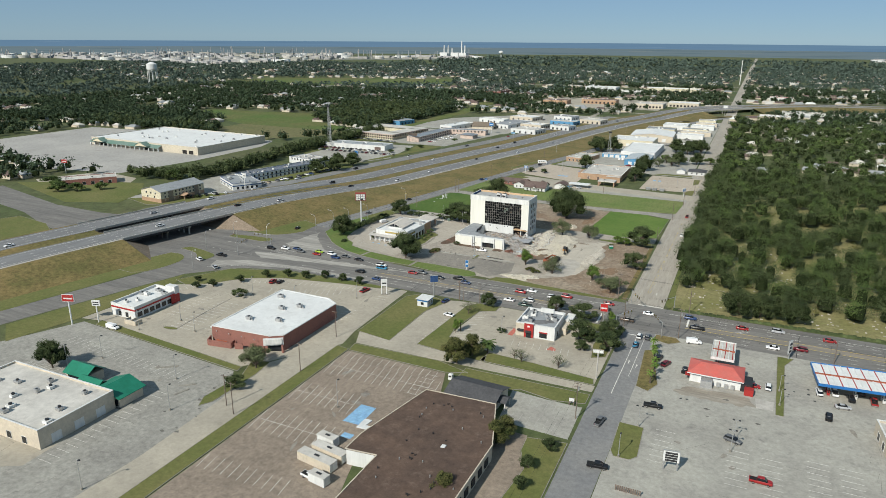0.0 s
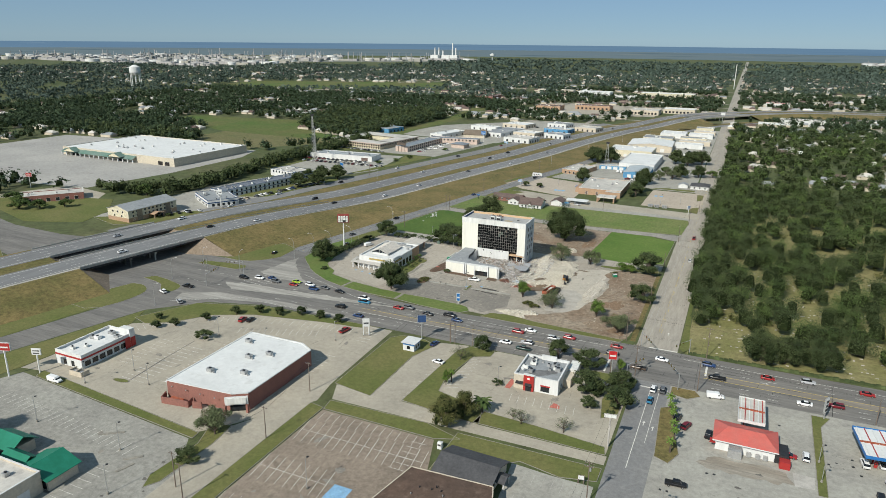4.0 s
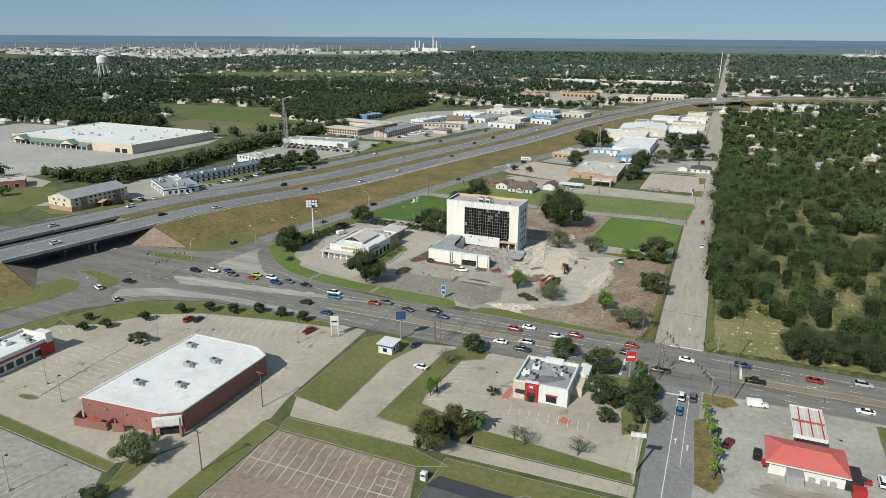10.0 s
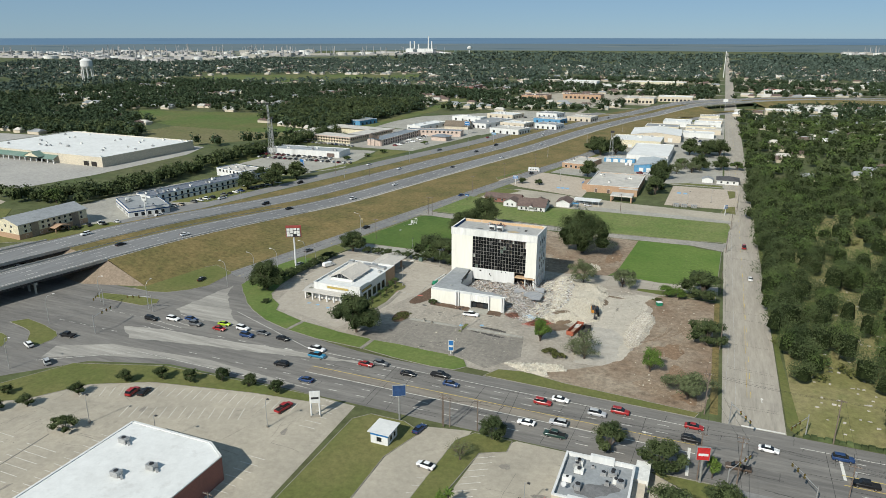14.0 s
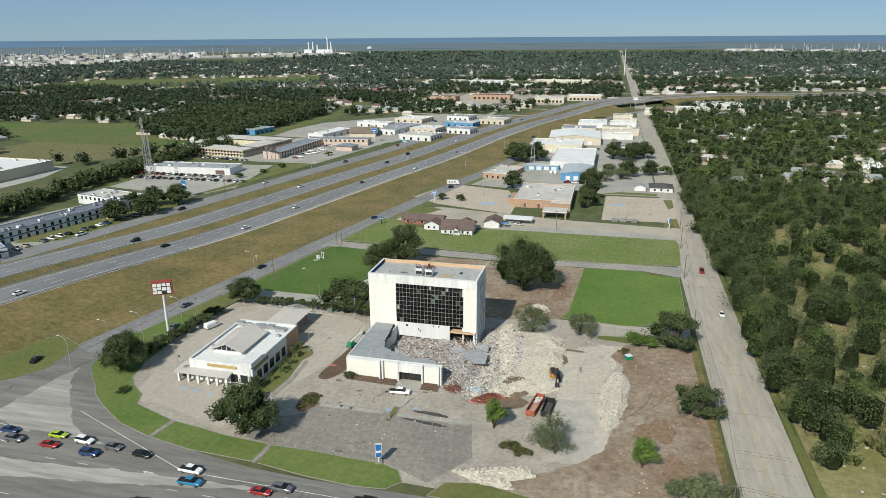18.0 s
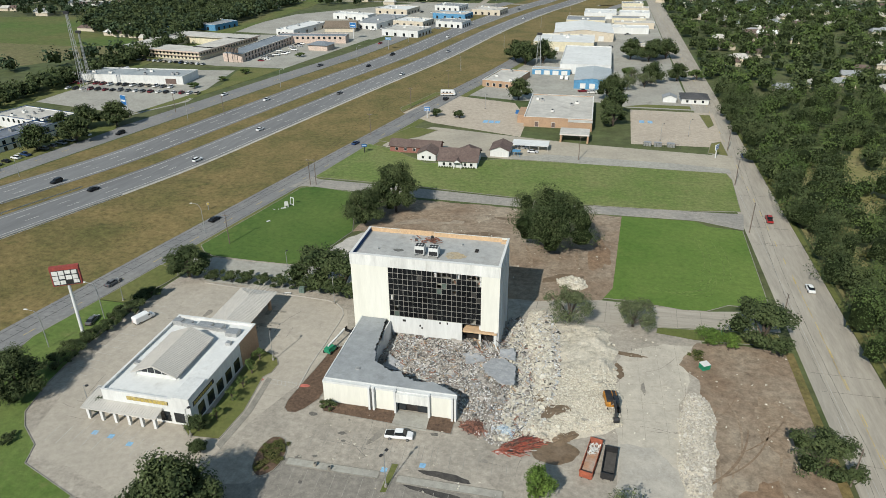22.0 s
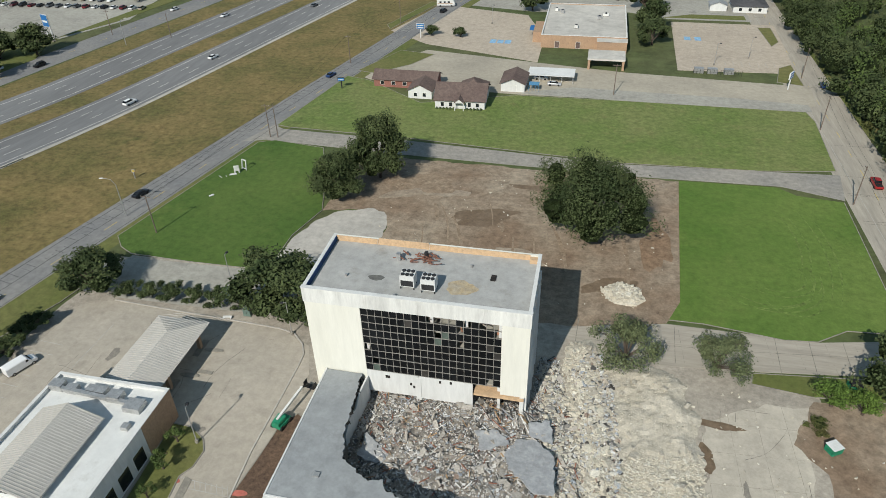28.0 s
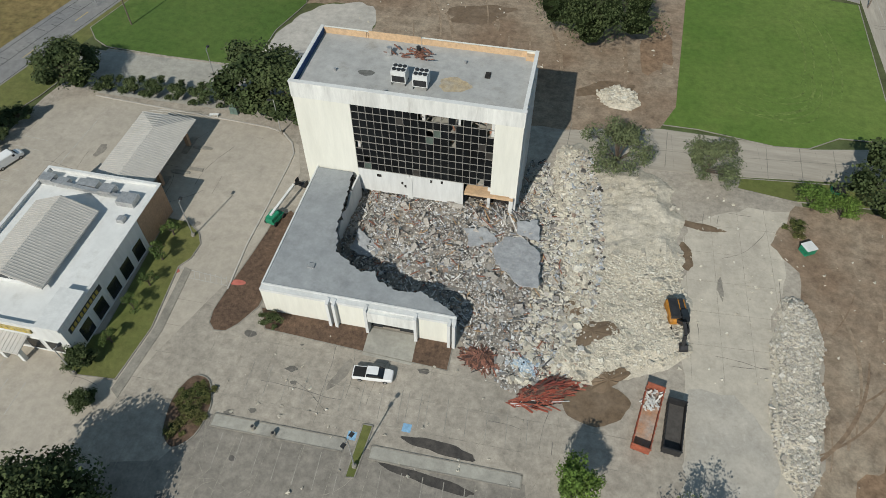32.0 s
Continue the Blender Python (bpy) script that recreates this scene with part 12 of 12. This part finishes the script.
# worn ground and drain lids round the fuel shop
patch("ground_worn_strip", ragged([(-12.3, 211.6), (-7.6, 216.4), (-1.5, 216), (4.4, 217.4), (11.2, 216.4), (13.2, 211.2), (7.2, 209.8), (-1.3, 210.1), (-9.2, 209.5)], 0.8, 1.6, 12), 0.055, shade("worn_oily_lot", (0.25, 0.215, 0.17), (0.33, 0.3, 0.25), big=0.3, fine=1.6, grain=0.2, stain=(0.16, 0.14, 0.11), streak="x"), "worn brown strip behind the fuel shop")
patch("pavement_new_slab", [(12.9, 217.6), (18.4, 217.2), (18.2, 211.4), (13.3, 211)], 0.059, WHITE_CONC, "paler newer concrete slab")
for x, y, r in ((-9, 206.9, 0.5), (-7.1, 207.2, 0.5), (28.9, 231.3, 0.5), (28.8, 227.7, 0.55), (30.4, 223.8, 0.5), (24.6, 227.8, 0.4), (10.1, 242.8, 0.5), (22.9, 225, 0.3), (26.2, 225.5, 0.25)):
    lid = thing("drain_lid", "round dark cast lid in the paving", "drain lid", x, y, 0, 0.05, group="lids in the fuel lot")
    part("rim", Shape().tube((0, 0, 0), (0, 0, 0.02), r, n=16), GREY_LOT, lid)
    part("cover", Shape().tube((0, 0, 0), (0, 0, 0.028), r * 0.86, n=16), DARKSTEEL, lid)

# what lies on the mown lawn: an empty sign frame and its fallen panels
fs = thing("sign_frame", "empty white sign frame leaning on the lawn", "sign", -197, 432.6, -20)
for x in (-0.8, 0.8):
    part("post", Shape().beam((x, 0, 0), (x * 0.9, 0.5, 3.0), 0.22), WHITE, fs)
part("rail", Shape().beam((-0.8, 0.45, 2.9), (0.8, 0.45, 2.9), 0.22), WHITE, fs)
part("rail", Shape().beam((-0.8, 0.05, 0.5), (0.8, 0.05, 0.5), 0.22), WHITE, fs)
for x, y, w, d, t in ((-198.8, 429.5, 1.9, 0.9, 25), (-199.1, 417.9, 1.3, 0.8, 50), (-201.6, 427.6, 1.5, 0.14, -30), (-200.2, 428.2, 0.8, 0.12, -50)):
    fp = thing("fallen_panel", "white sign panel lying on the lawn", "panel", x, y, t, 0.16)
    part("board", Shape().box(-w / 2, w / 2, -d / 2, d / 2, 0.0, 0.06), WHITE, fp)
    part("edge_strip", Shape().box(-w / 2, w / 2, -d / 2 - 0.02, -d / 2, 0.0, 0.09), GALV, fp)
